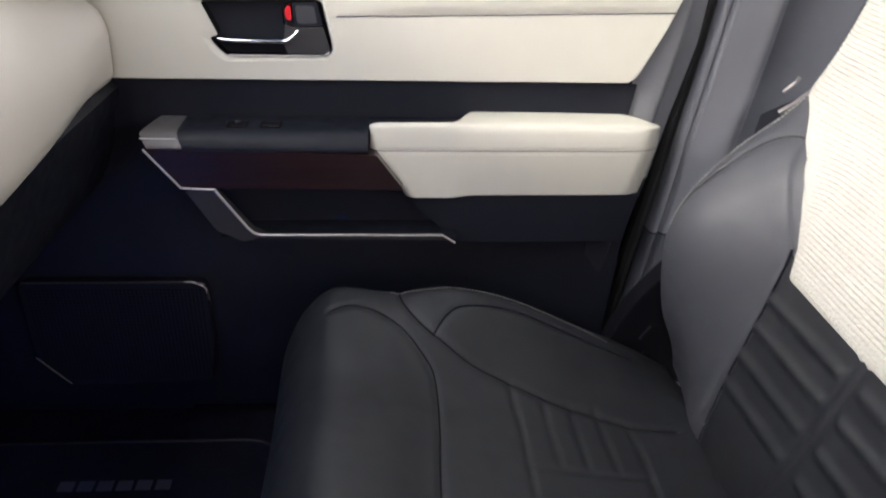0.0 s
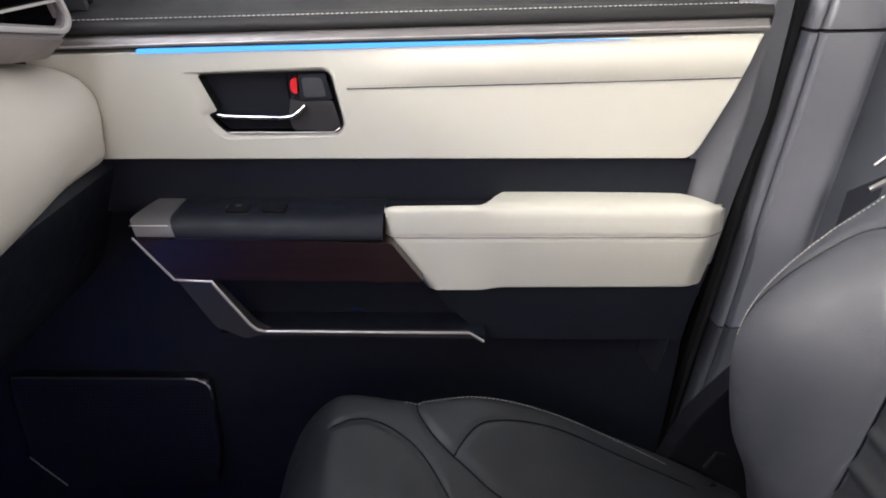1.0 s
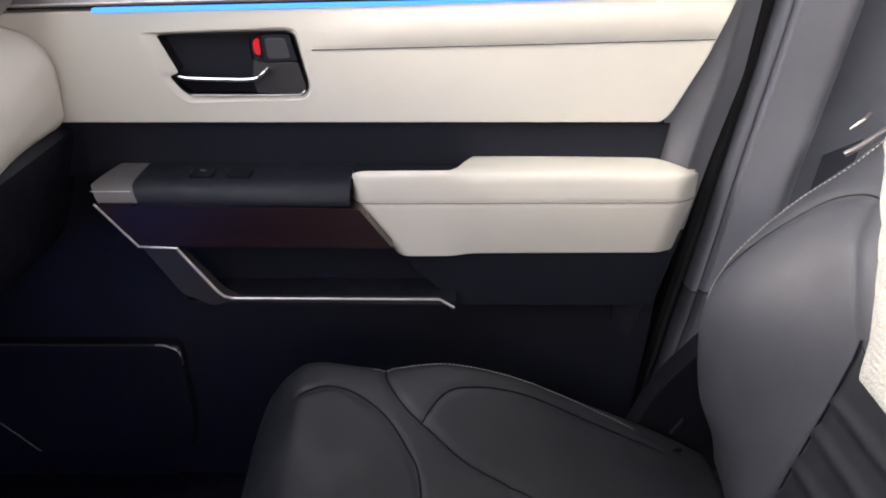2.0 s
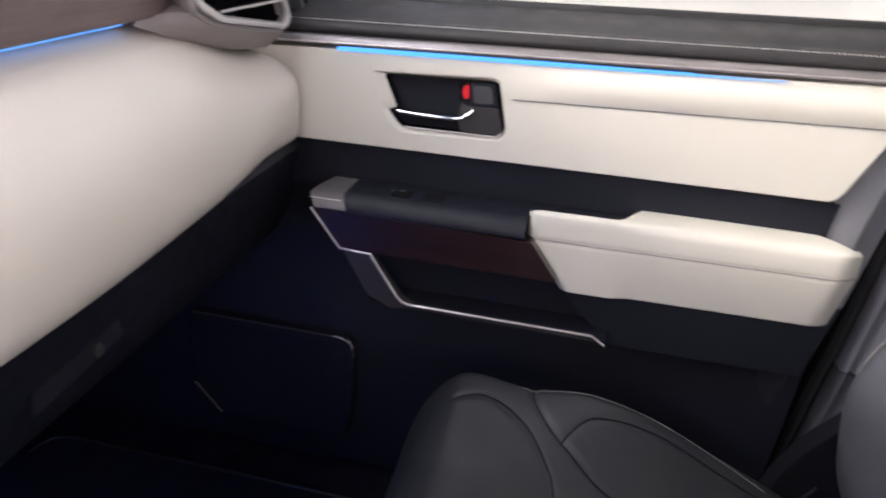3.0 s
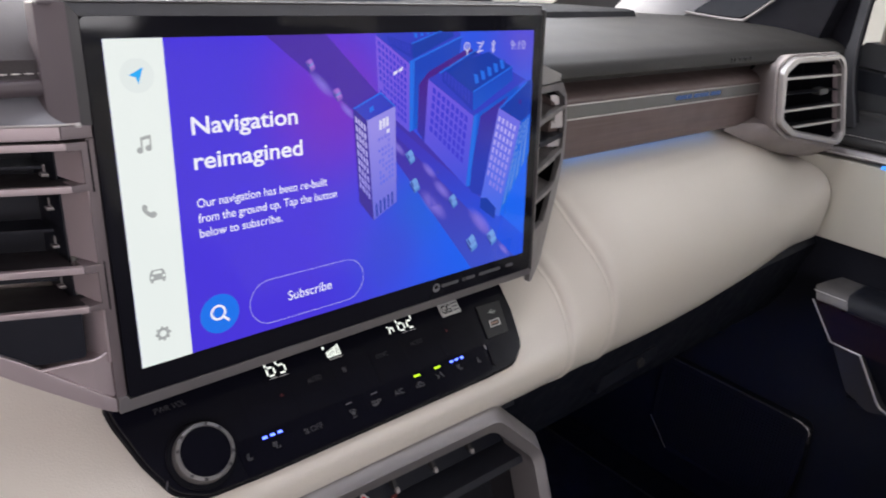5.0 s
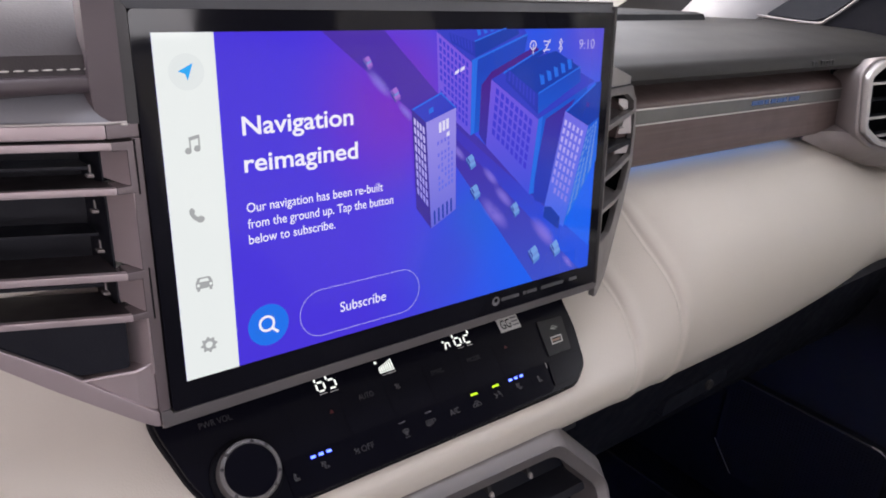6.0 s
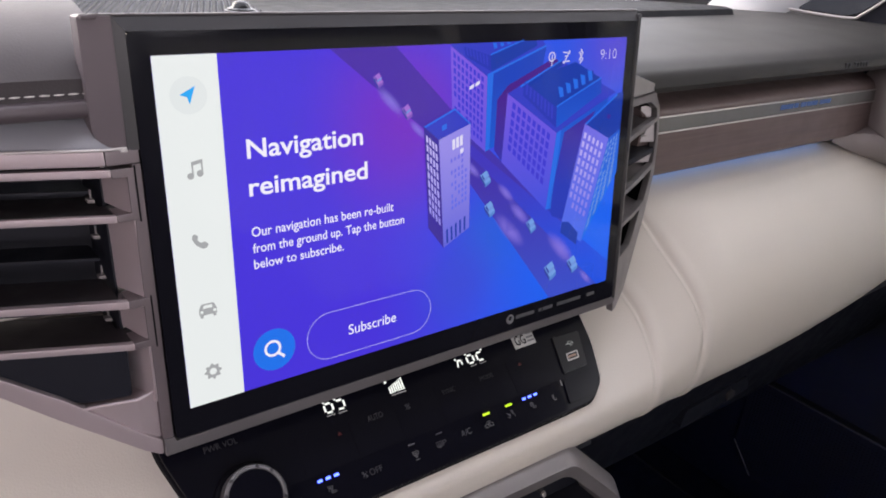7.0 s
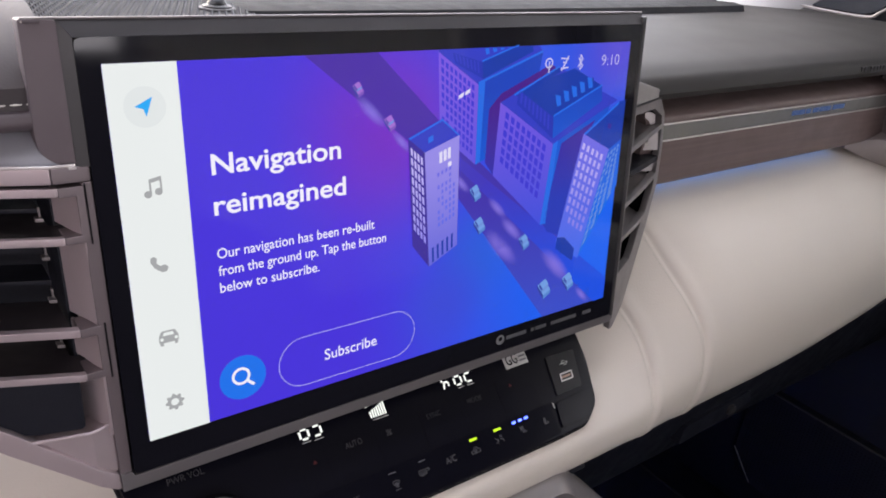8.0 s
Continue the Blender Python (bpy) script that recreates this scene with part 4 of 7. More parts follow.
def box_faces(u, v, e, f, h):
    """The top and the two seen sides of a small drawn block, from its near corner."""
    p = Vector((u, v))
    e, f, h = Vector(e), Vector(f), Vector(h)
    top = [tuple(q) for q in (p + h, p + e + h, p + e + f + h, p + f + h)]
    return top, [tuple(q) for q in (p, p + e, p + e + h, p + h)], [tuple(q) for q in (p, p + f, p + f + h, p + h)]


for u, v, pink, k in ((0.115, 0.1568, 1, 0.75), (0.133, 0.1387, 1, 0.85), (0.190, 0.0935, 0, 1.0), (0.194, 0.0734, 0, 1.05), (0.230, 0.0563, 0, 1.05), (0.2500, 0.0200, 0, 1.4), (0.2715, 0.0205, 0, 1.3)):
    e, f, h = Vector((-0.0040, 0.0058)) * k, Vector((0.0042, 0.0022)) * k, Vector((0.0, 0.0020)) * k
    lit_top, lit_side = (LIT_CAR_PINK_TOP, LIT_CAR_PINK) if pink else (LIT_CAR_TOP, LIT_CAR)
    top, left, right = box_faces(u + 0.0006 * k, v - 0.0050 * k, e, f, h)
    car = flat("small_car", right, 4, lit_side)
    flat("side", left, 4, LIT_CAR_DARK, car)
    flat("top", top, 4, lit_top, car)
    q = Vector((u + 0.0006 * k, v - 0.0050 * k)) + e * 0.30 + f * 0.08 + h
    top, left, right = box_faces(q.x, q.y, e * 0.52, f * 0.84, h * 0.8)
    flat("cabin", top, 5, lit_top, car)
    flat("window_band", right, 5, LIT_CAR_GLASS, car)
    flat("window_band", left, 5, LIT_CAR_DARK, car)

# far block with its raised upper storey
B = [(0.163, 0.1730), (0.190, 0.1548), (0.190, 0.1105), (0.165, 0.1306)]
fb = flat("tower_block", B, 2, LIT_FACE_B)
flat("side", [(0.190, 0.1548), (0.236, 0.1702), (0.2330, 0.1540), (0.226, 0.122), (0.190, 0.1105)], 2, LIT_FACE_BD, fb)
flat("roof", [(0.163, 0.1730), (0.190, 0.1548), (0.236, 0.1702), (0.233, 0.174), (0.164, 0.174)], 2, LIT_ROOF_VIOLET, fb)
window_grid(B, 8, 9, 0.58, 0.66, 3, LIT_WINDOW_DIM, fb, 0.04, 3)
B_UP = [(0.172, 0.1723), (0.1918, 0.1667), (0.1928, 0.1577), (0.1737, 0.1668)]
flat("upper_storey", B_UP, 4, LIT_FACE_UP, fb)
window_grid(B_UP, 7, 1, 0.45, 0.8, 5, LIT_ROOF_VIOLET, fb, 0.0, 13)
flat("upper_side", [(0.1918, 0.1667), (0.215, 0.1738), (0.2275, 0.1738), (0.2283, 0.1710), (0.1928, 0.1577)], 4, LIT_ROOF, fb)
flat("upper_rim", [(0.1918, 0.1667), (0.215, 0.1738), (0.212, 0.1738), (0.1916, 0.1676)], 5, LIT_ROOF_LIGHT, fb)
for i in range(5):
    u, v = 0.1931 + 0.0052 * i, 0.1705 + 0.0010 * i
    flat("roof_bar", [(u, 0.1738), (u + 0.0027, 0.1738), (u + 0.0034, v + 0.0004), (u + 0.0011, v)], 5, LIT_ROOF_LIGHT, fb)
for u, v in ((0.1765, 0.1480), (0.1808, 0.1497)):
    flat("lit_window", [(u, v), (u + 0.0033, v + 0.0012), (u + 0.0035, v + 0.0034), (u + 0.0004, v + 0.0020)], 4, LIT_GLINT, fb)
flat("roof_rim", [(0.190, 0.1548), (0.236, 0.1702), (0.2358, 0.1714), (0.190, 0.1562)], 3, LIT_ROOF_LIGHT, fb)
flat("corner_light", [(0.190, 0.1548), (0.1945, 0.1563), (0.1930, 0.1118), (0.190, 0.1105)], 3, LIT_ROOF_LIGHT, fb)
# middle block with its raised upper storey
C = [(0.206, 0.1440), (0.2490, 0.1160), (0.243, 0.0658), (0.203, 0.1025)]
fc = flat("tower_block", C, 4, LIT_FACE_B)
flat("side", [(0.2490, 0.1160), (0.296, 0.1355), (0.284, 0.0850), (0.2566, 0.0640), (0.243, 0.0658)], 4, LIT_FACE_BD, fc)
flat("roof", [(0.206, 0.1440), (0.2490, 0.1160), (0.3029, 0.1385), (0.2491, 0.1614)], 4, LIT_ROOF_VIOLET, fc)
window_grid([(0.208, 0.1420), (0.2475, 0.1150), (0.2425, 0.0760), (0.205, 0.1090)], 8, 6, 0.60, 0.70, 5, LIT_WINDOW_DIM, fc, 0.0, 5)
flat("corner_light", [(0.2490, 0.1160), (0.2530, 0.1178), (0.2475, 0.0655), (0.243, 0.0658)], 5, LIT_ROOF_LIGHT, fc)
flat("parapet", [(0.2159, 0.1477), (0.2491, 0.1617), (0.2503, 0.1585), (0.2204, 0.1460)], 5, LIT_ROOF, fc)
flat("parapet_rim", [(0.2155, 0.1480), (0.2491, 0.1622), (0.2494, 0.1612), (0.2162, 0.1470)], 6, LIT_ROOF_LIGHT, fc)
C_UP = [(0.2188, 0.1504), (0.2474, 0.1325), (0.2480, 0.1195), (0.2181, 0.1423)]
flat("upper_top", [(0.2188, 0.1504), (0.2474, 0.1325), (0.287, 0.1484), (0.262, 0.1600)], 5, LIT_ROOF, fc)
flat("upper_storey", C_UP, 6, LIT_FACE_UP, fc)
window_grid(C_UP, 8, 1, 0.45, 0.8, 7, LIT_ROOF_VIOLET, fc, 0.0, 14)
flat("upper_side", [(0.2474, 0.1325), (0.287, 0.1484), (0.2881, 0.1390), (0.2480, 0.1195)], 6, LIT_FACE_BD, fc)
flat("upper_rim", [(0.2474, 0.1325), (0.287, 0.1484), (0.2868, 0.1494), (0.2473, 0.1336)], 7, LIT_ROOF_LIGHT, fc)
for i in range(5):
    u, v = 0.2474 + 0.0064 * i, 0.1455 + 0.0022 * i
    bar = flat("roof_bar", [(u, v), (u + 0.0041, v - 0.0007), (u + 0.0054, v - 0.0063), (u + 0.0020, v - 0.0069)], 8, LIT_ROOF_LIGHT, fc)
    flat("bar_shade", [(u + 0.0041, v - 0.0007), (u + 0.0052, v - 0.0002), (u + 0.0064, v - 0.0056), (u + 0.0054, v - 0.0063)], 8, LIT_ROOF, fc)
flat("shade", [(0.1969, 0.1107), (0.1981, 0.1409), (0.2063, 0.1488), (0.243, 0.1632), (0.2494, 0.1600), (0.2179, 0.1492), (0.2065, 0.1436), (0.2030, 0.1030)], 3, LIT_SHADE, fb)
flat("shade", [(0.2560, 0.1157), (0.2840, 0.1276), (0.2745, 0.1150), (0.2596, 0.0560), (0.2495, 0.0600), (0.2455, 0.0660)], 5, LIT_SHADE, fc)
# corner block
D = [(0.2745, 0.1197), (0.2990, 0.1075), (0.279, 0.0360), (0.258, 0.0510)]
fd = flat("tower_block", D, 6, LIT_FACE_D)
D_SIDE = [(0.2990, 0.1075), (0.310, 0.1130), (0.310, 0.0820), (0.279, 0.0360)]
flat("side", D_SIDE, 6, LIT_FACE_BD, fd)
flat("roof", [(0.2745, 0.1197), (0.2990, 0.1075), (0.310, 0.1130), (0.310, 0.1380), (0.3037, 0.1375)], 6, LIT_ROOF, fd)
flat("roof_rim", [(0.2745, 0.1197), (0.3037, 0.1375), (0.3044, 0.1362), (0.2762, 0.1190)], 7, LIT_ROOF_LIGHT, fd)
flat("roof_knob", [(0.2955, 0.1215), (0.2985, 0.1205), (0.2990, 0.1235), (0.2960, 0.1245)], 7, LIT_FACE_AD, fd)
window_grid(quad(D, 0.0, 1.0, 0.03, 0.84), 5, 9, 0.50, 0.66, 7, LIT_WINDOW, fd, 0.04, 7)
window_grid(D_SIDE, 4, 12, 0.50, 0.6, 7, LIT_CAR_GLASS, fd, 0.06, 8)
flat("porch", [(0.2585, 0.0545), (0.2650, 0.0535), (0.2750, 0.0440), (0.2740, 0.0355), (0.2580, 0.0470)], 8, LIT_ROOF, fd)
# near tower
A1 = [(0.1445, 0.1300), (0.1550, 0.1214), (0.1592, 0.0555), (0.1480, 0.0700)]
A2 = [(0.1550, 0.1214), (0.1778, 0.1287), (0.1785, 0.0650), (0.1592, 0.0555)]
fa = flat("near_tower", A2, 6, LIT_FACE_A, label="pale lilac tower on the page")
flat("side", A1, 6, LIT_FACE_AD, fa)
flat("roof", [(0.1445, 0.1300), (0.1550, 0.1214), (0.1778, 0.1287), (0.166, 0.1385)], 6, LIT_ROOF_VIOLET, fa)
flat("roof_rim", [(0.1445, 0.1300), (0.166, 0.1385), (0.1778, 0.1287), (0.1768, 0.1286), (0.166, 0.1374), (0.1456, 0.1293)], 7, LIT_ROOF_LIGHT, fa)
flat("roof_box", [(0.1572, 0.1262), (0.1605, 0.1275), (0.1602, 0.1305), (0.1570, 0.1292)], 7, LIT_ROOF_LIGHT, fa)
window_grid(quad(A1, 0.06, 0.98, 0.02, 0.88), 4, 9, 0.62, 0.74, 7, LIT_WINDOW, fa, 0.0, 9)
window_grid(quad(A2, 0.38, 0.80, 0.055, 0.17), 3, 1, 0.68, 0.9, 8, LIT_GLINT, fa, 0.0, 11)
flat("lit_window", quad(A2, 0.66, 0.76, 0.185, 0.225), 8, LIT_GLINT, fa)
window_grid(quad(A2, 0.30, 0.98, 0.20, 0.75), 5, 9, 0.5, 0.6, 7, LIT_FACE_D, fa, 0.25, 15)
window_grid(quad(A2, 0.06, 1.0, 0.845, 1.0), 5, 1, 0.38, 0.95, 7, LIT_ROOF, fa, 0.0, 12)

# words
fitted("heading", "Navigation", 0.0409, 0.1054, 0.1243, 0.0093, LIT_TEXT, bold=0.016)
fitted("heading", "reimagined", 0.0406, 0.1078, 0.1055, 0.0093, LIT_TEXT, bold=0.016)
fitted("paragraph", "Our navigation has been re-built", 0.0402, 0.1242, 0.0844, 0.0050, LIT_TEXT, bold=0.007)
fitted("paragraph", "from the ground up. Tap the button", 0.0402, 0.1312, 0.0758, 0.0050, LIT_TEXT, bold=0.007)
fitted("paragraph", "below to subscribe.", 0.0402, 0.0917, 0.0673, 0.0050, LIT_TEXT, bold=0.007)


def pill(cu, cv, hw, hh, n=14):
    pts = []
    for s, a0 in ((1, -90), (-1, 90)):
        for i in range(n + 1):
            a = radians(a0 + 180 * i / n)
            pts.append((cu + s * (hw - hh) + hh * math.cos(a), cv + hh * math.sin(a)))
    return pts


button = flat("subscribe_button", pill(0.1088, 0.0185, 0.0418, 0.0142), 1, LIT_SOFT, label="outlined white button", holes=[pill(0.1088, 0.0185, 0.04155, 0.01395)])
fitted("button_words", "Subscribe", 0.0930, 0.1250, 0.0158, 0.0062, LIT_TEXT, 3, button, bold=0.004)


def disc(cu, cv, r, n=36):
    return [(cu + r * math.cos(2 * math.pi * i / n), cv + r * math.sin(2 * math.pi * i / n)) for i in range(n)]


search = flat("search_button", disc(0.0480, 0.0195, 0.0120), 1, LIT_BUTTON, label="round blue search button")
flat("lens", disc(0.0470, 0.0205, 0.0048), 2, LIT_TEXT, search, holes=[disc(0.0470, 0.0205, 0.0034)])
flat("handle", [(0.0497, 0.0165), (0.0508, 0.0176), (0.0540, 0.0146), (0.0529, 0.0135)], 2, LIT_TEXT, search)

bar = flat("side_bar", [(0.0009, 0.0), (0.0295, 0.0), (0.0303, 0.174), (0.0012, 0.174)], 1, LIT_WHITE, label="white side bar")
flat("arrow_disc", disc(0.0158, 0.1562, 0.0085, 28), 2, LIT_DISC, bar, "faint round highlight")
flat("arrow_icon", [(0.0190, 0.1602), (0.0160, 0.1522), (0.0150, 0.1554), (0.0116, 0.1565)], 3, LIT_CYAN, bar, "sky blue arrow")
flat("music_icon", [(0.0138, 0.1195), (0.0146, 0.1195), (0.0146, 0.1242), (0.0183, 0.1250), (0.0183, 0.1203), (0.0191, 0.1203), (0.0191, 0.1268), (0.0138, 0.1258)], 2, LIT_GREY, bar)
flat("note_head", disc(0.0130, 0.1193, 0.0016, 16), 3, LIT_GREY, bar)
flat("note_head", disc(0.0175, 0.1201, 0.0016, 16), 3, LIT_GREY, bar)
flat("phone_icon", rounded([(0.0108, 0.0905), (0.0122, 0.0912), (0.0136, 0.0897), (0.0130, 0.0880), (0.0147, 0.0862), (0.0166, 0.0868), (0.0182, 0.0852), (0.0172, 0.0834), (0.0152, 0.0832), (0.0122, 0.0855), (0.0106, 0.0885)], 0.0005), 2, LIT_GREY, bar)
car_icon = flat("car_icon", rounded([(0.0103, 0.0487), (0.0191, 0.0487), (0.0191, 0.0520), (0.0178, 0.0547), (0.0116, 0.0547), (0.0103, 0.0520)], 0.0007), 2, LIT_GREY, bar, holes=[[(0.0121, 0.0522), (0.0173, 0.0522), (0.0167, 0.0539), (0.0127, 0.0539)]])
for u in (0.0108, 0.0172):
    flat("wheel", [(u, 0.0474), (u + 0.0014, 0.0474), (u + 0.0014, 0.0489), (u, 0.0489)], 2, LIT_GREY, car_icon)
    flat("lamp", disc(u + 0.0008, 0.0506, 0.0008, 10), 3, LIT_WHITE, car_icon)
gear = []
for i in range(32):
    a, r = 2 * math.pi * i / 32, 0.0044 if (i // 2) % 2 == 0 else 0.0034
    gear.append((0.0142 + r * math.cos(a), 0.0172 + r * math.sin(a)))
flat("gear_icon", gear, 2, LIT_GREY, bar, holes=[disc(0.0142, 0.0172, 0.0019, 16)])

fitted("clock", "9:10", 0.2840, 0.2995, 0.1607, 0.0064, LIT_SOFT, 8, bold=-0.012)
flat("status_icon", disc(0.2405, 0.1640, 0.0030, 18), 8, LIT_SOFT, holes=[disc(0.2405, 0.1640, 0.0022, 18)])
flat("status_icon", [(0.2402, 0.1585), (0.2409, 0.1585), (0.2409, 0.1650), (0.2402, 0.1650)], 9, LIT_SOFT)
for i, (u, v, w, h) in enumerate(((0.2500, 0.1660, 0.006, 0.0008), (0.2515, 0.1635, 0.003, 0.0008), (0.2500, 0.1600, 0.006, 0.0008))):
    flat("status_icon", [(u, v), (u + w, v + 0.0006 * (i - 1)), (u + w, v + h + 0.0006 * (i - 1)), (u, v + h)], 8, LIT_SOFT)
flat("status_icon", [(0.2503, 0.1595), (0.2511, 0.1592), (0.2562, 0.1672), (0.2554, 0.1676)], 9, LIT_SOFT)
flat("status_icon", [(0.2655, 0.1590), (0.2661, 0.1590), (0.2661, 0.1680), (0.2655, 0.1680)], 8, LIT_SOFT)
flat("status_icon", [(0.2638, 0.1612), (0.2642, 0.1606), (0.2680, 0.1655), (0.2658, 0.1680), (0.2655, 0.1674), (0.2672, 0.1655)], 9, LIT_SOFT)
flat("status_icon", [(0.2638, 0.1658), (0.2642, 0.1664), (0.2680, 0.1615), (0.2658, 0.1590), (0.2655, 0.1596), (0.2672, 0.1615)], 9, LIT_SOFT)
# marks on the lower edge of the glass
flat("edge_mark", disc(0.2165, -0.0072, 0.0034, 24), 1, MARK_GREY, screen, "pale printed mark", holes=[disc(0.2165, -0.0066, 0.0016, 12)])
for u0, u1 in ((0.2215, 0.2385), (0.2425, 0.2455), (0.2465, 0.2560), (0.2605, 0.2840), (0.2905, 0.2985)):
    flat("edge_mark", [(u0, -0.0084), (u1, -0.0084), (u1, -0.0058), (u0, -0.0058)], 1, MARK_MID, screen, "pale printed mark")


# ---- left centre air vents ----
left_vent = thing("centre_air_vent", (-0.05, -0.15, 0.98), "mauve silver centre air vents with stacked openings", "air vent")
VENT_DARK = material("dark_mauve_plastic", (0.038, 0.033, 0.037), 0.5, var=0.06, var_scale=10)
# Shaded copy of the mauve trim for faces that turn from the light.
MAUVE_SHADED = material("shaded_mauve_satin", (0.20, 0.165, 0.174), 0.40, metal=0.35, var=0.05, var_scale=10)
YL, FOLD, FOLD2 = -0.16, -0.0225, -0.085


def vent_turn(u):
    """The vent face turns away from the cabin left of its fold."""
    return -0.47 * min(max(0.0, FOLD - u), FOLD - FOLD2)


def left_slab(outline, d0, d1, bevel=0.0, holes=()):
    bm = plate(outline, "z", d0, d1, bevel, holes)
    for u in (FOLD, FOLD2):
        bmesh.ops.bisect_plane(bm, geom=bm.verts[:] + bm.edges[:] + bm.faces[:], plane_co=(u, 0, 0), plane_no=(1, 0, 0), dist=1e-5)
    for v in bm.verts:
        v.co = on_screen(v.co.x, v.co.y, v.co.z + vent_turn(v.co.x))
    return bm


def long_bar(v0, v1, end, d0, d1, bevel=0.0):
    return left_slab([(YL, v0), (end, v0), (end, v1), (YL, v1)], d0, d1, bevel)


def wall_sheet(u0, u1, v0, v1, v2, v3, depth=0.024):
    """An end wall from its front edge u0 back to u1."""
    return sheet(lambda a, b: on_screen(lerp(u0, u1, a), lerp(lerp(v0, v2, a), lerp(v1, v3, a), b), lerp(-0.0022, -depth, a)), 4, 3, SU * 0.0015)


part("top_rail", joined(long_bar(0.1278, 0.1345, -0.0225, -0.030, -0.0012, 0.0010)), MAUVE_SILVER, left_vent)
part("rail_end", left_slab([(-0.0224, 0.1278), (-0.0080, 0.1278), (-0.0080, 0.1345), (-0.0224, 0.1345)], -0.030, -0.0012, 0.0008), MAUVE_SHADED, left_vent, "mauve rail end, darkened where the face turns away")
part("rail_edge", tube([on_screen(-0.100, 0.1350, -0.0015 + vent_turn(-0.100)), on_screen(FOLD2, 0.1350, -0.0015 + vent_turn(FOLD2)), on_screen(FOLD, 0.1350, -0.0015), on_screen(-0.0130, 0.1350, -0.0015)], 0.0007, 8), SILVER, left_vent, "bright rail edge")
part("stile", left_slab([(-0.0136, -0.022), (-0.0084, -0.022), (-0.0078, 0.1277), (-0.0116, 0.1277), (-0.0136, 0.090)], -0.040, -0.0014, 0.0007), MAUVE_SHADED, left_vent, "mauve stile with its shade in the colour")
part("back", left_slab([(YL, -0.01), (FOLD2, -0.01), (FOLD, -0.01), (-0.012, -0.01), (-0.012, 0.132), (FOLD, 0.132), (FOLD2, 0.132), (YL, 0.132)], -0.075, -0.066), BLACK_PLASTIC, left_vent)


def shutter_frame(v0, v1):
    """A framed opening: two bars, a stile and a slanting end wall."""
    fr = part("vent_frame", joined(
        long_bar(v1 - 0.0036, v1, -0.0208, -0.006, -0.0010, 0.0006),
        long_bar(v0, v0 + 0.0034, -0.0208, -0.0052, -0.0010, 0.0007)), MAUVE_SILVER, left_vent, "mauve silver vent frame")
    part("frame_corner", left_slab([(-0.0209, v0), (-0.0112, v0), (-0.0112, v1), (-0.0209, v1), (-0.0209, v1 - 0.0042), (-0.0144, v1 - 0.0042), (-0.0144, v0 + 0.0036), (-0.0209, v0 + 0.0034)], -0.016, -0.0009, 0.0006), MAUVE_SHADED, fr, "mauve frame corner with its shade in the colour")
    part("shelf_blade", joined(long_bar(v0 + 0.0004, v0 + 0.0026, -0.0236, -0.045, -0.0050), left_slab([(-0.0236, v0 + 0.0004), (-0.0150, v0 + 0.0004), (-0.0150, v0 + 0.0027), (-0.0236, v0 + 0.0027)], -0.024, -0.0030), long_bar(v1 - 0.0030, v1 - 0.0006, -0.0236, -0.040, -0.0058)), VENT_DARK, fr, "dark mauve blade behind the frame")
    part("end_wall", wall_sheet(-0.0144, -0.0212, v0 + 0.0030, v1 - 0.0032, v0 + 0.0048, v1 - 0.0032), MAUVE_SILVER, fr)
    part("shadow_gap", left_slab([(-0.0112, v0 - 0.0008), (-0.0105, v0 - 0.0008), (-0.0105, v1 + 0.0008), (-0.0112, v1 + 0.0008)], -0.0030, -0.0010), MATT_BLACK, fr)
    return fr


shutter_frame(0.1020, 0.1264)
part("end_wall", wall_sheet(-0.0136, -0.0210, 0.0640, 0.1018, 0.0642, 0.1018), MAUVE_SILVER, left_vent)
part("duct_side", left_slab([(-0.0216, -0.004), (-0.0206, -0.004), (-0.0206, 0.130), (-0.0216, 0.130)], -0.068, -0.023), BLACK_PLASTIC, left_vent)
shutter_frame(0.0388, 0.0638)
part("end_wall", wall_sheet(-0.0146, -0.0236, 0.0080, 0.0385, 0.0085, 0.0385), MAUVE_SILVER, left_vent)
for v in (0.0777, 0.1110, 0.0510):
    part("vane", long_bar(v - 0.0009, v + 0.0009, -0.0255, -0.050, -0.026, 0.0004), BLACK_PLASTIC, left_vent, "black vane")
for v in (0.1078, 0.0903, 0.0701, 0.0478):
    part("pivot_clip", joined(left_slab([(-0.0280, v - 0.0008), (-0.0250, v - 0.0008), (-0.0250, v + 0.0008), (-0.0280, v + 0.0008)], -0.026, -0.021, 0.0004), left_slab([(-0.0262, v + 0.0006), (-0.0256, v + 0.0006), (-0.0256, v + 0.0050), (-0.0262, v + 0.0050)], -0.026, -0.024)), GREY_SILVER, left_vent, "tiny metal pivot")
part("lower_tray", left_slab(rounded([(-0.105, 0.0385), (-0.0234, 0.0385), (-0.0240, 0.0125), (-0.044, 0.0105), (-0.054, 0.0125), (-0.066, 0.0205)], 0.0025), -0.030, -0.0060, 0.0012), BLACK_PLASTIC, left_vent, "black lower tray")
# pointed lower frame that runs down to the screen's corner
part("lower_frame", joined(left_slab([(-0.0136, -0.0130), (-0.0175, -0.0128), (FOLD, -0.0086), (-0.046, 0.0082), (FOLD, 0.0108), (-0.0175, 0.0118), (-0.0150, 0.0130), (-0.0137, 0.0150)], -0.030, -0.0040, 0.0012), left_slab([(-0.0137, -0.0140), (-0.0137, -0.0225), (-0.0165, -0.0215), (FOLD, -0.0175), (-0.056, 0.0040), (FOLD2, 0.0245), (-0.130, 0.0580), (-0.130, 0.0680), (FOLD2, 0.0345), (-0.052, 0.0145), (FOLD, -0.0072)], -0.030, -0.0015, 0.0014)), MAUVE_SILVER, left_vent, "mauve silver pointed frame")

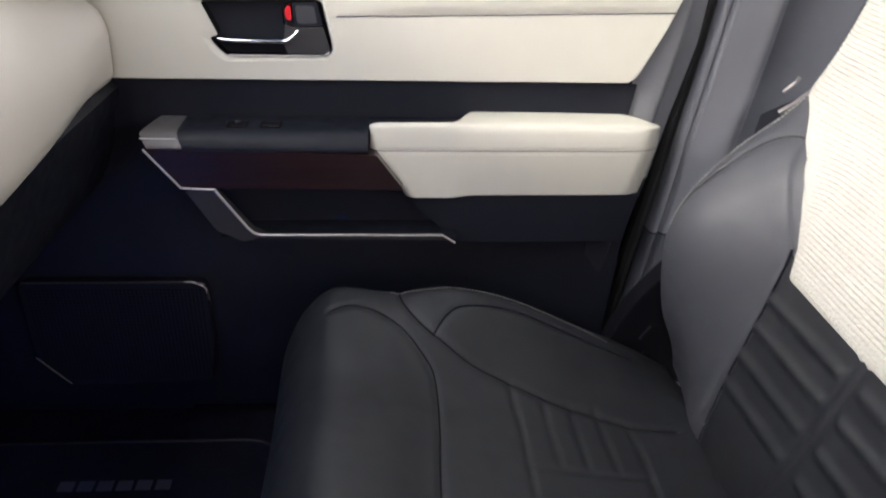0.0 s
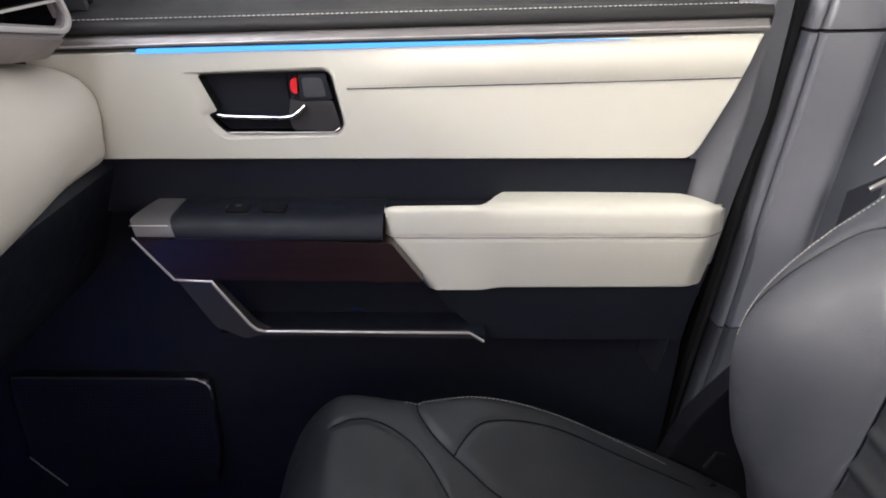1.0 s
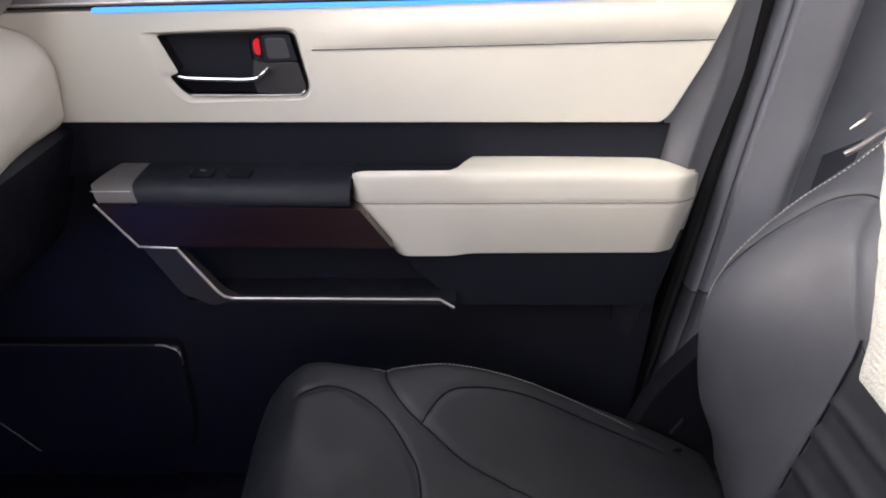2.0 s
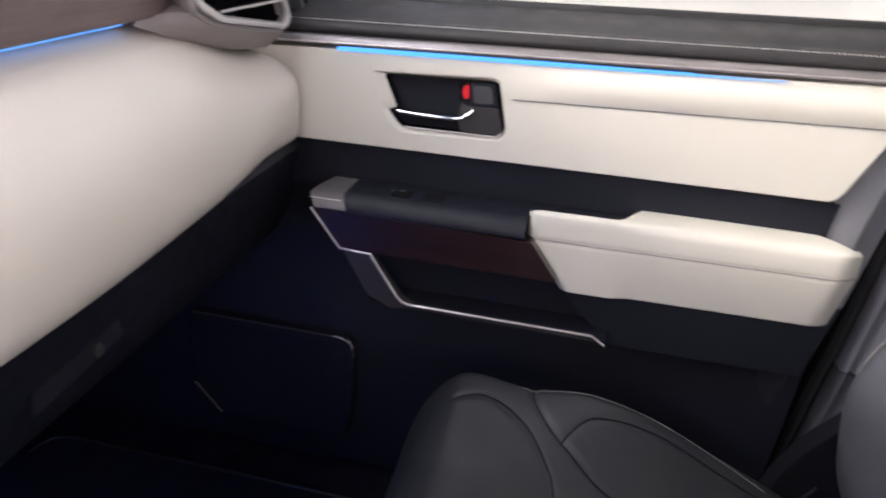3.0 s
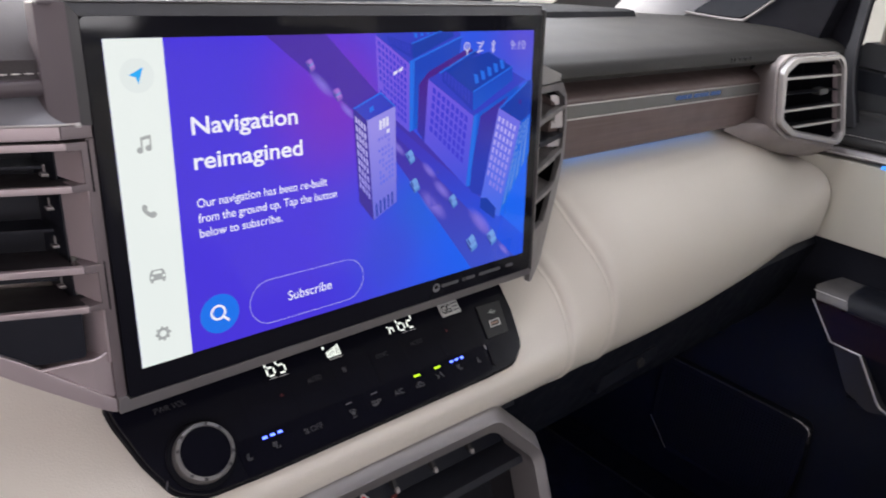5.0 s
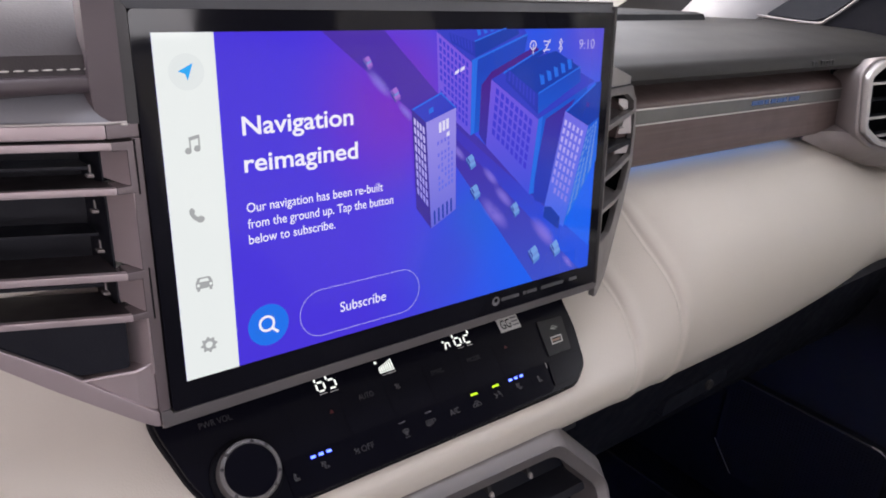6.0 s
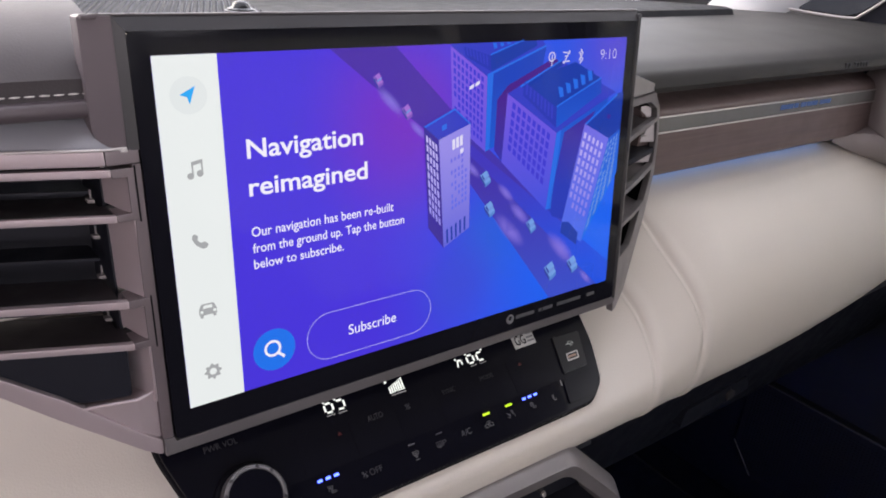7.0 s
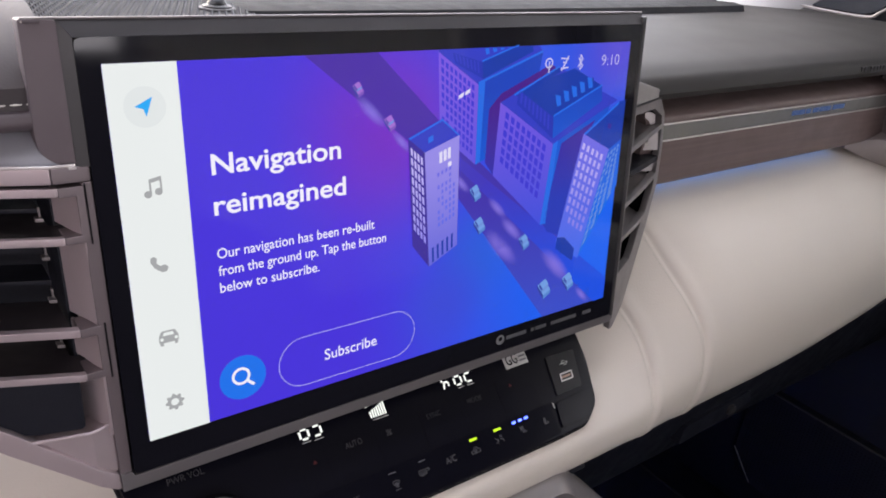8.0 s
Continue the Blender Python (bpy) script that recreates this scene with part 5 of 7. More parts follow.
part("tray_lip", tube([on_screen(-0.0500, 0.0082, -0.0026 + vent_turn(-0.0500)), on_screen(FOLD, 0.0112, -0.0034), on_screen(-0.0175, 0.0122, -0.0034), on_screen(-0.0150, 0.0136, -0.0034)], 0.0009, 8), MAUVE_SILVER, left_vent, "bright lip of the lower tray")


def shelf_surface(a, b):
    y = lerp(-0.62, -0.0180, a ** 0.5)
    back = Vector((-0.060, y, 1.1470))
    front = on_screen(y, 0.1352, -0.0035 + vent_turn(y))
    return back.lerp(front, b) + Vector((0, 0, 0.0030 * math.sin(math.pi * b) - 0.0030 * max(0.0, b - 0.9) / 0.1))


part("left_shelf", sheet(shelf_surface, 40, 14, (-0.02, 0, -0.005)), PILLAR_PLASTIC, dash, "grey ledge above the vents")

# ---- slim air vent at the screen's other side ----
slim = thing("slim_air_vent", (-0.04, 0.35, 0.98), "slim grey air vent with dark openings beside the screen", "air vent")


def slim_at(a, v, d):
    """The vent face starts at the screen's edge and turns away to the side; a runs along it."""
    u = 0.3232 + a
    return on_screen(u, v + 0.0034 - 0.075 * a, -0.002 - 0.44 * a + d)


def slim_slab(outline, d0, d1, bevel=0.0, holes=()):
    bm = plate(outline, "z", d0, d1, bevel, holes)
    for v in bm.verts:
        v.co = slim_at(v.co.x, v.co.y, v.co.z)
    return bm


out_line = [(0.000, 0.1280), (0.061, 0.1310), (0.076, 0.118), (0.081, 0.092), (0.079, 0.066), (0.062, 0.033), (0.024, -0.022), (0.006, -0.033), (0.000, -0.033)]
holes = [[(0.0060, 0.1225), (0.048, 0.1240), (0.068, 0.1180), (0.070, 0.1110), (0.034, 0.1055), (0.0070, 0.1010)],
         [(0.0060, 0.0970), (0.038, 0.1020), (0.072, 0.1075), (0.073, 0.0900), (0.071, 0.0735), (0.038, 0.0665), (0.0060, 0.0615)],
         [(0.0060, 0.0582), (0.038, 0.0625), (0.069, 0.0690), (0.067, 0.0620), (0.055, 0.0450), (0.036, 0.0400), (0.0060, 0.0362)],
         [(0.0060, 0.0332), (0.036, 0.0365), (0.047, 0.0390), (0.036, 0.0225), (0.028, 0.0140), (0.0060, 0.0095)]]
part("frame", slim_slab(out_line, -0.006, 0.0, 0.0008, holes=[rounded(h, 0.0008, 2) for h in holes]), SLIM_GREY, slim, "satin grey frame")
part("shell", slim_slab(out_line, -0.050, -0.036), MATT_BLACK, slim)
part("side_shell", slim_slab([(0.001, 0.1270), (0.060, 0.1300), (0.0745, 0.117), (0.0795, 0.092), (0.0775, 0.066), (0.0605, 0.033), (0.0235, -0.021), (0.001, -0.030)], -0.037, -0.0065, 0.0, holes=[[(0.003, 0.1245), (0.055, 0.1255), (0.072, 0.116), (0.0765, 0.092), (0.0745, 0.067), (0.057, 0.033), (0.030, 0.010), (0.003, 0.006)]]), MATT_BLACK, slim, "black side shell")
part("top_cap", slim_slab(rounded([(0.000, 0.1287), (0.0615, 0.1317), (0.060, 0.1370), (0.004, 0.1450), (0.000, 0.1450)], 0.0012, 2), -0.035, -0.0005, 0.0014), SLIM_CAP, slim, "pale satin cap")
part("cap_line", slim_slab([(0.000, 0.1276), (0.0615, 0.1306), (0.0615, 0.1312), (0.000, 0.1282)], -0.004, 0.0003), GUARD, slim)
for lo, hi in ((0.1105, 0.1200), (0.0910, 0.1065), (0.0745, 0.0825), (0.0610, 0.0685)):
    part("end_wall", sheet(lambda a, b: slim_at(lerp(0.0735, 0.0640, a), lerp(lo, hi, b) - 0.002 * a, lerp(-0.0010, -0.014, a)), 3, 2, SU * 0.0015), SILVER, slim, "bright silver end wall")
for z0, z1, r in ((0.0995, 0.1085, 0.071), (0.0600, 0.0710, 0.070), (0.0345, 0.0430, 0.055)):
    part("slat", sheet(lambda u, v: slim_at(lerp(0.002, r, u), lerp(z0, z1, u) + 0.006 * (1 - v), lerp(-0.034, -0.005, v)), 8, 4, SV * -0.0014), GREY_SILVER, slim, "curved satin grey slat")
part("thumb_vane", sheet(lambda u, v: slim_at(lerp(0.010, 0.074, u), 0.0835 + 0.003 * u, lerp(-0.034, -0.001, v)), 6, 3, SV * -0.0042), BLACK_PLASTIC, slim, "black thumb vane")

# ---- climate panel ----
PT = Vector((-0.740, 0, 0.6727))
PN = Vector((0.6727, 0, 0.740))
P0 = Vector((0.022, 0, 0.9285))


def on_panel(u, s, d=0.0):
    return P0 + SU * u + PT * s + PN * d


def panel_slab(outline, d0, d1, bevel=0.0, holes=(), segments=2):
    bm = plate(outline, "z", d0, d1, bevel, holes, segments)
    for v in bm.verts:
        v.co = on_panel(v.co.x, v.co.y, v.co.z)
    return bm


def panel_pose(u, s, d):
    m = Matrix((SU, PT, PN)).transposed().to_4x4()
    m.translation = on_panel(u, s, d)
    return m


def panel_words(name, words, u0, u1, s, cap, mat, parent, label=""):
    bm = lettering(words, 1.0, Matrix(), 0.0)
    xs = [w.co.x for w in bm.verts]
    k = (u1 - u0) / (max(xs) - min(xs))
    m = panel_pose(u0, s, 0.0012) @ Matrix.Diagonal((k, cap / 0.70, 1, 1)) @ Matrix.Translation((-min(xs), 0, 0))
    return part(name, moved(bm, m), mat, parent, label)


climate = thing("climate_panel", (0.02, 0.15, 0.92), "gloss black climate panel with lit digits and a knob", "control panel")
edge = [(-0.0135, 0.062), (-0.0125, 0.050), (-0.004, 0.020), (0.006, -0.002), (0.022, -0.0105), (0.06, -0.0120), (0.255, -0.0125), (0.284, -0.0115), (0.299, 0.000), (0.3065, 0.030), (0.3080, 0.062)]
part("body", panel_slab(rounded(edge, 0.006), -0.014, 0.0, 0.0015), PANEL_BLACK, climate)
part("rim", panel_slab(rounded([(u * 1.006 - 0.001, s * 1.02 - 0.001) for u, s in edge], 0.006), -0.015, -0.003, 0.0012), MATT_BLACK, climate, "black rubber rim")
keys = part("key_strip", panel_slab(rounded([(0.047, -0.0098), (0.258, -0.0102), (0.258, 0.0112), (0.047, 0.0120)], 0.002), 0.0, 0.0007, 0.0003), KEY_BLACK, climate, "satin black key strip")
for u in (0.0600, 0.0835, 0.1200, 0.1410, 0.1620, 0.1805, 0.1995, 0.2195, 0.2415):
    part("key_joint", panel_slab([(u, -0.0094), (u + 0.0004, -0.0094), (u + 0.0004, 0.0110), (u, 0.0114)], 0.0008, 0.0010), PANEL_BLACK, keys)
for u in (0.060, 0.095, 0.128, 0.160, 0.190, 0.222):
    part("key", panel_slab(rounded([(u, 0.0135), (u + 0.030, 0.0132), (u + 0.030, 0.0365), (u, 0.0370)], 0.0015), 0.0, 0.0003, 0.0001), PANEL_BLACK, climate, "satin black key")


def strokes(lines, u, s, k=1.0, w=0.00042, d0=0.0009, d1=0.0011):
    """Thin printed lines round (u, s)."""
    out = []
    for line in lines:
        for (a, b), (c, e) in zip(line, line[1:]):
            p, q = Vector((u + a * k, s + b * k)), Vector((u + c * k, s + e * k))
            n = (q - p).normalized()
            n = Vector((-n.y, n.x)) * (w / 2)
            t = (q - p).normalized() * (w / 2)
            out.append(panel_slab([tuple(p - n - t), tuple(q - n + t), tuple(q + n + t), tuple(p + n - t)], d0, d1))
    return joined(*out)


M = 0.001
SEAT_ICON = [[(-0.4 * M, 2.6 * M), (-1.0 * M, 0.2 * M), (-0.6 * M, -1.4 * M), (2.0 * M, -1.4 * M)], [(0.4 * M, 2.4 * M), (-0.2 * M, -0.4 * M), (2.0 * M, -0.6 * M)]]
BLOWN_SEAT = SEAT_ICON + [[(-2.4 * M, 2.6 * M), (-1.9 * M, 1.2 * M), (-2.4 * M, 0.2 * M)], [(-1.6 * M, 2.8 * M), (-1.3 * M, 1.4 * M)]]
DEFROST = [[(-1.6 * M, 0.8 * M), (-2.2 * M, 2.6 * M), (0, 3.2 * M), (2.2 * M, 2.6 * M), (1.6 * M, 0.8 * M), (-1.6 * M, 0.8 * M)], [(-0.8 * M, 2.0 * M), (-0.6 * M, -0.8 * M)], [(0, 2.0 * M), (0, -0.8 * M)], [(0.8 * M, 2.0 * M), (0.6 * M, -0.8 * M)], [(-1.6 * M, -2.2 * M), (1.6 * M, -2.2 * M)]]
REAR_DEFROST = [[(-3.6 * M, 1.8 * M), (0, 1.8 * M), (0, -1.0 * M), (-3.6 * M, -1.0 * M), (-3.6 * M, 1.8 * M)], [(-2.4 * M, 0.9 * M), (-2.4 * M, -1.8 * M)], [(-1.2 * M, 0.9 * M), (-1.2 * M, -1.8 * M)], [(1.0 * M, -1.4 * M), (1.0 * M, 1.6 * M), (3.4 * M, 1.6 * M), (3.4 * M, 0.2 * M), (1.0 * M, 0.2 * M)]]
RECIRC = [[(-3.2 * M, -1.2 * M), (-3.2 * M, 0.3 * M), (-1.4 * M, 0.8 * M), (-0.6 * M, 2.2 * M), (1.4 * M, 2.2 * M), (2.4 * M, 0.8 * M), (3.4 * M, 0.5 * M), (3.4 * M, -1.2 * M), (-3.2 * M, -1.2 * M)], [(-0.8 * M, 0.2 * M), (0.8 * M, 1.2 * M), (0.8 * M, -0.4 * M), (-0.6 * M, -0.4 * M)]]
FLOW = [[(-3.2 * M, 1.6 * M), (-1.0 * M, -0.6 * M), (-1.0 * M, 0.6 * M)], [(-1.0 * M, -0.6 * M), (-2.2 * M, -0.6 * M)], [(-3.2 * M, -1.4 * M), (-1.6 * M, -1.8 * M)], [(1.0 * M, 2.6 * M), (1.2 * M, 0.0), (2.8 * M, -0.4 * M), (2.8 * M, -2.0 * M)], [(2.0 * M, 2.2 * M), (2.2 * M, 0.8 * M)]]
FAN = [[(-1.6 * M, 1.4 * M), (-0.2 * M, 0.2 * M), (-1.4 * M, -1.2 * M)], [(1.4 * M, 1.4 * M), (0.2 * M, 0.2 * M), (1.4 * M, -1.2 * M)], [(-1.6 * M, 1.4 * M), (-0.4 * M, 1.8 * M)], [(1.4 * M, -1.2 * M), (0.2 * M, -1.6 * M)]]
for u, s, icon in ((0.0520, 0.0005, SEAT_ICON), (0.0715, 0.0010, BLOWN_SEAT), (0.1300, 0.0005, DEFROST), (0.1500, 0.0015, REAR_DEFROST), (0.1890, 0.0012, RECIRC), (0.2090, 0.0020, FLOW), (0.2295, 0.0015, BLOWN_SEAT), (0.2490, 0.0010, SEAT_ICON), (0.0935, 0.0020, FAN)):
    part("key_mark", strokes(icon, u, s), MARK_MID, keys, "thin printed key mark")
part("key_mark", strokes(FAN, 0.1370, 0.0310, 0.9, 0.0008), MARK_DIM, climate)
for u, s in ((0.1295, 0.0083), (0.1508, 0.0083)):
    part("key_mark", strokes([[(-2.2 * M, 0), (2.2 * M, 0)]], u, s, 1.0, 0.0005), MARK_GREY, keys)

# lit seven-segment digits
SEG = {"0": "abcdef", "2": "abged", "5": "afgcd", "6": "afgedc", "b": "fgedc"}


def digit(ch, u, s, w, h, t=0.00125):
    bars = {"a": (0, 1.0, 1, 1.0), "g": (0, 0.5, 1, 0.5), "d": (0, 0.0, 1, 0.0), "f": (0, 0.5, 0, 1), "b": (1, 0.5, 1, 1), "e": (0, 0, 0, 0.5), "c": (1, 0, 1, 0.5)}
    out = []
    for k in SEG[ch]:
        x0, y0, x1, y1 = bars[k]
        if y0 == y1:
            q = [(u + t * 0.7, s + y0 * h - t / 2), (u + w - t * 0.7, s + y0 * h - t / 2), (u + w - t * 0.7, s + y0 * h + t / 2), (u + t * 0.7, s + y0 * h + t / 2)]
        else:
            q = [(u + x0 * w - t / 2, s + y0 * h + t * 0.6), (u + x0 * w + t / 2, s + y0 * h + t * 0.6), (u + x0 * w + t / 2, s + y1 * h - t * 0.6), (u + x0 * w - t / 2, s + y1 * h - t * 0.6)]
        out.append(panel_slab(q, 0.0004, 0.0007))
    return out


window = part("display_window", panel_slab([(0.080, 0.0400), (0.222, 0.0400), (0.222, 0.060), (0.080, 0.060)], 0.0, 0.0003), PANEL_BLACK, climate, "dark display window")
part("digits", joined(*digit("6", 0.0840, 0.0440, 0.0052, 0.0110), *digit("5", 0.0918, 0.0438, 0.0052, 0.0110)), DIGIT_WHITE, window, "lit white digits")
part("digits", joined(*digit("6", 0.1935, 0.0440, 0.0052, 0.0110), *digit("2", 0.2020, 0.0438, 0.0052, 0.0110)), DIGIT_WHITE, window, "lit white digits")
for u0, u1, s in ((0.0838, 0.0894, 0.0418), (0.0914, 0.0972, 0.0414), (0.1300, 0.1405, 0.0408), (0.1945, 0.1992, 0.0416), (0.2020, 0.2075, 0.0414)):
    part("underline", panel_slab([(u0, s), (u1, s), (u1, s + 0.0005), (u0, s + 0.0005)], 0.0004, 0.0007), LABEL_WHITE, window)
part("fan_level", joined(*[panel_slab([(0.1292 + 0.00165 * i, 0.0424), (0.1302 + 0.00165 * i, 0.0424), (0.1302 + 0.00165 * i, 0.0468 + 0.0006 * i), (0.1292 + 0.00165 * i, 0.0464 + 0.0006 * i)], 0.0004, 0.0007) for i in range(7)], panel_slab([(0.1276, 0.0495), (0.1292, 0.0495), (0.1292, 0.0512), (0.1276, 0.0512)], 0.0004, 0.0007)), DIGIT_WHITE, window, "lit fan level bars")
part("airflow_symbol", joined(panel_slab([(0.1838, 0.0440), (0.1850, 0.0440), (0.1862, 0.0478), (0.1850, 0.0480)], 0.0004, 0.0007), panel_slab([(0.1852, 0.0476), (0.1882, 0.0476), (0.1882, 0.0488), (0.1852, 0.0488)], 0.0004, 0.0007), panel_slab([(0.1836, 0.0488), (0.1848, 0.0488), (0.1848, 0.0502), (0.1836, 0.0502)], 0.0004, 0.0007), panel_slab([(0.1880, 0.0450), (0.1890, 0.0450), (0.1890, 0.0482), (0.1880, 0.0482)], 0.0004, 0.0007)), DIGIT_WHITE, window, "lit airflow symbol")

# small lamps and marks
for u0, mat, n in ((0.0645, LED_BLUE, 3), (0.2228, LED_BLUE, 3), (0.1872, LED_GREEN, 1), (0.2070, LED_GREEN, 1)):
    for i in range(n):
        w = 0.0029 if n == 3 else 0.0058
        if n == 3:
            part("lamp_halo", panel_slab([(u0 + 0.0053 * i - 0.0003, 0.0072), (u0 + 0.0053 * i + w + 0.0003, 0.0072), (u0 + 0.0053 * i + w + 0.0003, 0.0095), (u0 + 0.0053 * i - 0.0003, 0.0095)], 0.0007, 0.0009), LED_HALO, keys, "blue halo round the lamp")
        part("indicator_lamp", panel_slab([(u0 + 0.0053 * i, 0.0076), (u0 + 0.0053 * i + w, 0.0076), (u0 + 0.0053 * i + w, 0.0091), (u0 + 0.0053 * i, 0.0091)], 0.0009, 0.0013), mat, keys, "blue indicator lamp" if n == 3 else "yellow-green indicator lamp")
panel_words("key_mark", "A/C", 0.1660, 0.1740, 0.0005, 0.0040, MARK_MID, keys)
panel_words("key_mark", "OFF", 0.0965, 0.1055, 0.0002, 0.0038, MARK_DIM, keys)
panel_words("key_mark", "AUTO", 0.1075, 0.1185, 0.0305, 0.0036, MARK_DIM, climate)
panel_words("key_mark", "SYNC", 0.1645, 0.1750, 0.0300, 0.0032, MARK_DARK, climate)
panel_words("key_mark", "MODE", 0.1965, 0.2080, 0.0300, 0.0032, MARK_DARK, climate)
panel_words("key_mark", "PWR VOL", 0.0095, 0.0285, 0.0448, 0.0036, MARK_DIM, climate)
for u, s in ((0.086, 0.0290), (0.232, 0.0310)):
    part("key_mark", panel_slab([(u, s), (u + 0.0028, s), (u + 0.0014, s + 0.0022)], 0.0006, 0.0008), DARK_RED, climate, "small dark red mark")
label_ob = part("paper_label", panel_slab([(0.2360, 0.0425), (0.2560, 0.0425), (0.2560, 0.0545), (0.2360, 0.0545)], 0.0, 0.0004), LABEL_WHITE, climate, "small white paper label")
panel_words("label_words", "GG", 0.2375, 0.2470, 0.0445, 0.0070, GLOSS_BLACK, label_ob)
part("label_lines", joined(*[panel_slab([(0.2490, 0.0450 + 0.0028 * i), (0.2550, 0.0450 + 0.0028 * i), (0.2550, 0.0462 + 0.0028 * i), (0.2490, 0.0462 + 0.0028 * i)], 0.0004, 0.0007) for i in range(3)]), MARK_GREY, label_ob)

knob = part("volume_knob", moved(lathe([(0.0176, 0.0), (0.0176, 0.009), (0.0170, 0.0102), (0.0150, 0.0110), (0.0147, 0.0104), (0.0142, 0.0098)], 64), panel_pose(0.0262, 0.0130, 0.0)), CONSOLE_TRIM, climate, "satin grey volume knob")
part("knob_cap", moved(lathe([(0.0146, 0.0), (0.0146, 0.0005), (0.0140, 0.0009), (0.004, 0.0011)], 48), panel_pose(0.0262, 0.0130, 0.0099)), KEY_BLACK, knob, "black knob face")
part("knob_base", moved(lathe([(0.0205, 0.0), (0.0205, 0.002), (0.0195, 0.003)], 48), panel_pose(0.0262, 0.0130, 0.0)), MATT_BLACK, knob)
for i in (0, 1, 3, 4, 6, 7, 9, 10):
    a = radians(30 * i + 40)
    part("grip_mark", moved(lathe([(0.0011, 0.0), (0.0011, 0.0003), (0.0006, 0.0005)], 10), panel_pose(0.0262 + 0.0161 * math.cos(a), 0.0130 + 0.0161 * math.sin(a), 0.0106)), GUARD, knob)
part("tick_mark", panel_slab([(0.001, 0.001), (0.003, 0.004), (0.004, 0.0065), (0.0032, 0.0065), (0.001, 0.0030)], 0.0001, 0.0004), MARK_DIM, climate)

usb = part("usb_socket", panel_slab(rounded([(0.2672, 0.0142), (0.2912, 0.0142), (0.2972, 0.0404), (0.2705, 0.0414)], 0.0010), 0.0, 0.0014, 0.0006), SOCKET_GREY, climate, "dark grey socket plate")
part("port", panel_slab([(0.2752, 0.0215), (0.2868, 0.0215), (0.2880, 0.0272), (0.2764, 0.0272)], 0.0014, 0.0017, 0.0, holes=[[(0.2762, 0.0224), (0.2860, 0.0224), (0.2870, 0.0263), (0.2772, 0.0263)]]), SILVER, usb, "metal port rim")
part("port_tongue", panel_slab([(0.2768, 0.0236), (0.2848, 0.0236), (0.2853, 0.0252), (0.2773, 0.0252)], 0.0014, 0.0016), COPPER, usb, "copper contact tongue")
part("trident_mark", strokes([[(-4.2 * M, 0), (4.2 * M, 0)], [(-2.2 * M, 0), (-0.4 * M, 1.9 * M), (1.8 * M, 1.9 * M)], [(-1.0 * M, 0), (0.6 * M, -1.7 * M), (2.6 * M, -1.7 * M)], [(3.4 * M, 0.7 * M), (4.6 * M, 0), (3.4 * M, -0.7 * M)]], 0.2835, 0.0335, 0.85, 0.0004, 0.0014, 0.0016), LABEL_WHITE, usb)
part("side_pocket", panel_slab(rounded([(0.2600, -0.0070), (0.2850, -0.0075), (0.2965, 0.0040), (0.2990, 0.0115), (0.2630, 0.0095)], 0.002), 0.0, 0.0016, 0.0008), PANEL_BLACK, climate, "gloss black filler panel")
part("bright_edge", strokes([[(0.2605, 0.0070), (0.2605, 0.0105)]], 0, 0, 1.0, 0.0006, 0.0012, 0.0016), SILVER, climate)

# ---- console below ----
console = thing("centre_console", (0.15, 0.155, FLOOR_Z), "silver-framed centre console stack with an open shelf", "console")
LEAN_C = 0.42


def console_slab(outline, d0, d1, bevel=0.0, holes=(), segments=2):
    bm = plate(outline, "x", d0, d1, bevel, holes, segments)
    for v in bm.verts:
        v.co = Vector((0.034 + v.co.x + (0.895 - v.co.z) * LEAN_C, v.co.y, v.co.z))
    return bm


co_out = [(0.030, 0.8995), (0.2590, 0.8950), (0.3035, 0.852), (0.304, 0.62), (0.0, 0.62), (0.002, 0.846)]
co_in = [(0.044, 0.8815), (0.2510, 0.8770), (0.2875, 0.8425), (0.288, 0.64), (0.022, 0.64), (0.024, 0.836)]
co_mid = [(lerp(a, c, 0.52), lerp(b, d, 0.52)) for (a, b), (c, d) in zip(co_out, co_in)]


def console_ring(steps):
    """A moulded ring through outlines at given depths."""
    bm = bmesh.new()
    loops = []
    for outline, d in steps:
        loops.append([bm.verts.new((0.034 + d + (0.895 - z) * LEAN_C, y, z)) for y, z in rounded(outline, 0.008)])
    k = len(loops[0])
    for q, w in zip(loops, loops[1:]):
        for i in range(k):
            bm.faces.new((q[i], q[(i + 1) % k], w[(i + 1) % k], w[i]))
    return bm


trim = part("trim_frame", console_ring([(co_out, -0.030), (co_out, -0.004), (co_mid, 0.0085), (co_in, 0.004), (co_in, -0.030)]), GREY_SILVER, console, "satin silver trim frame")
part("crease", tube([(0.034 + 0.0085 + (0.895 - z) * LEAN_C, y, z) for y, z in rounded(co_mid, 0.008)] , 0.0006, 6), GREY_SILVER, trim, "bright crease line")
part("cavity", joined(console_slab([(0.02, 0.88), (0.29, 0.88), (0.29, 0.62), (0.02, 0.62)], -0.16, -0.15), console_slab([(0.012, 0.88), (0.020, 0.88), (0.020, 0.62), (0.012, 0.62)], -0.16, -0.013), console_slab([(0.291, 0.85), (0.299, 0.85), (0.299, 0.62), (0.291, 0.62)], -0.16, -0.013), console_slab([(0.02, 0.878), (0.292, 0.876), (0.292, 0.882), (0.02, 0.884)], -0.16, -0.013)), BLACK_PLASTIC, console, "black open cavity")
part("shelf", console_slab(rounded([(0.022, 0.842), (0.288, 0.838), (0.288, 0.832), (0.022, 0.836)], 0.002), -0.12, -0.010, 0.001), DARK_PLASTIC, console, "charcoal shelf edge")
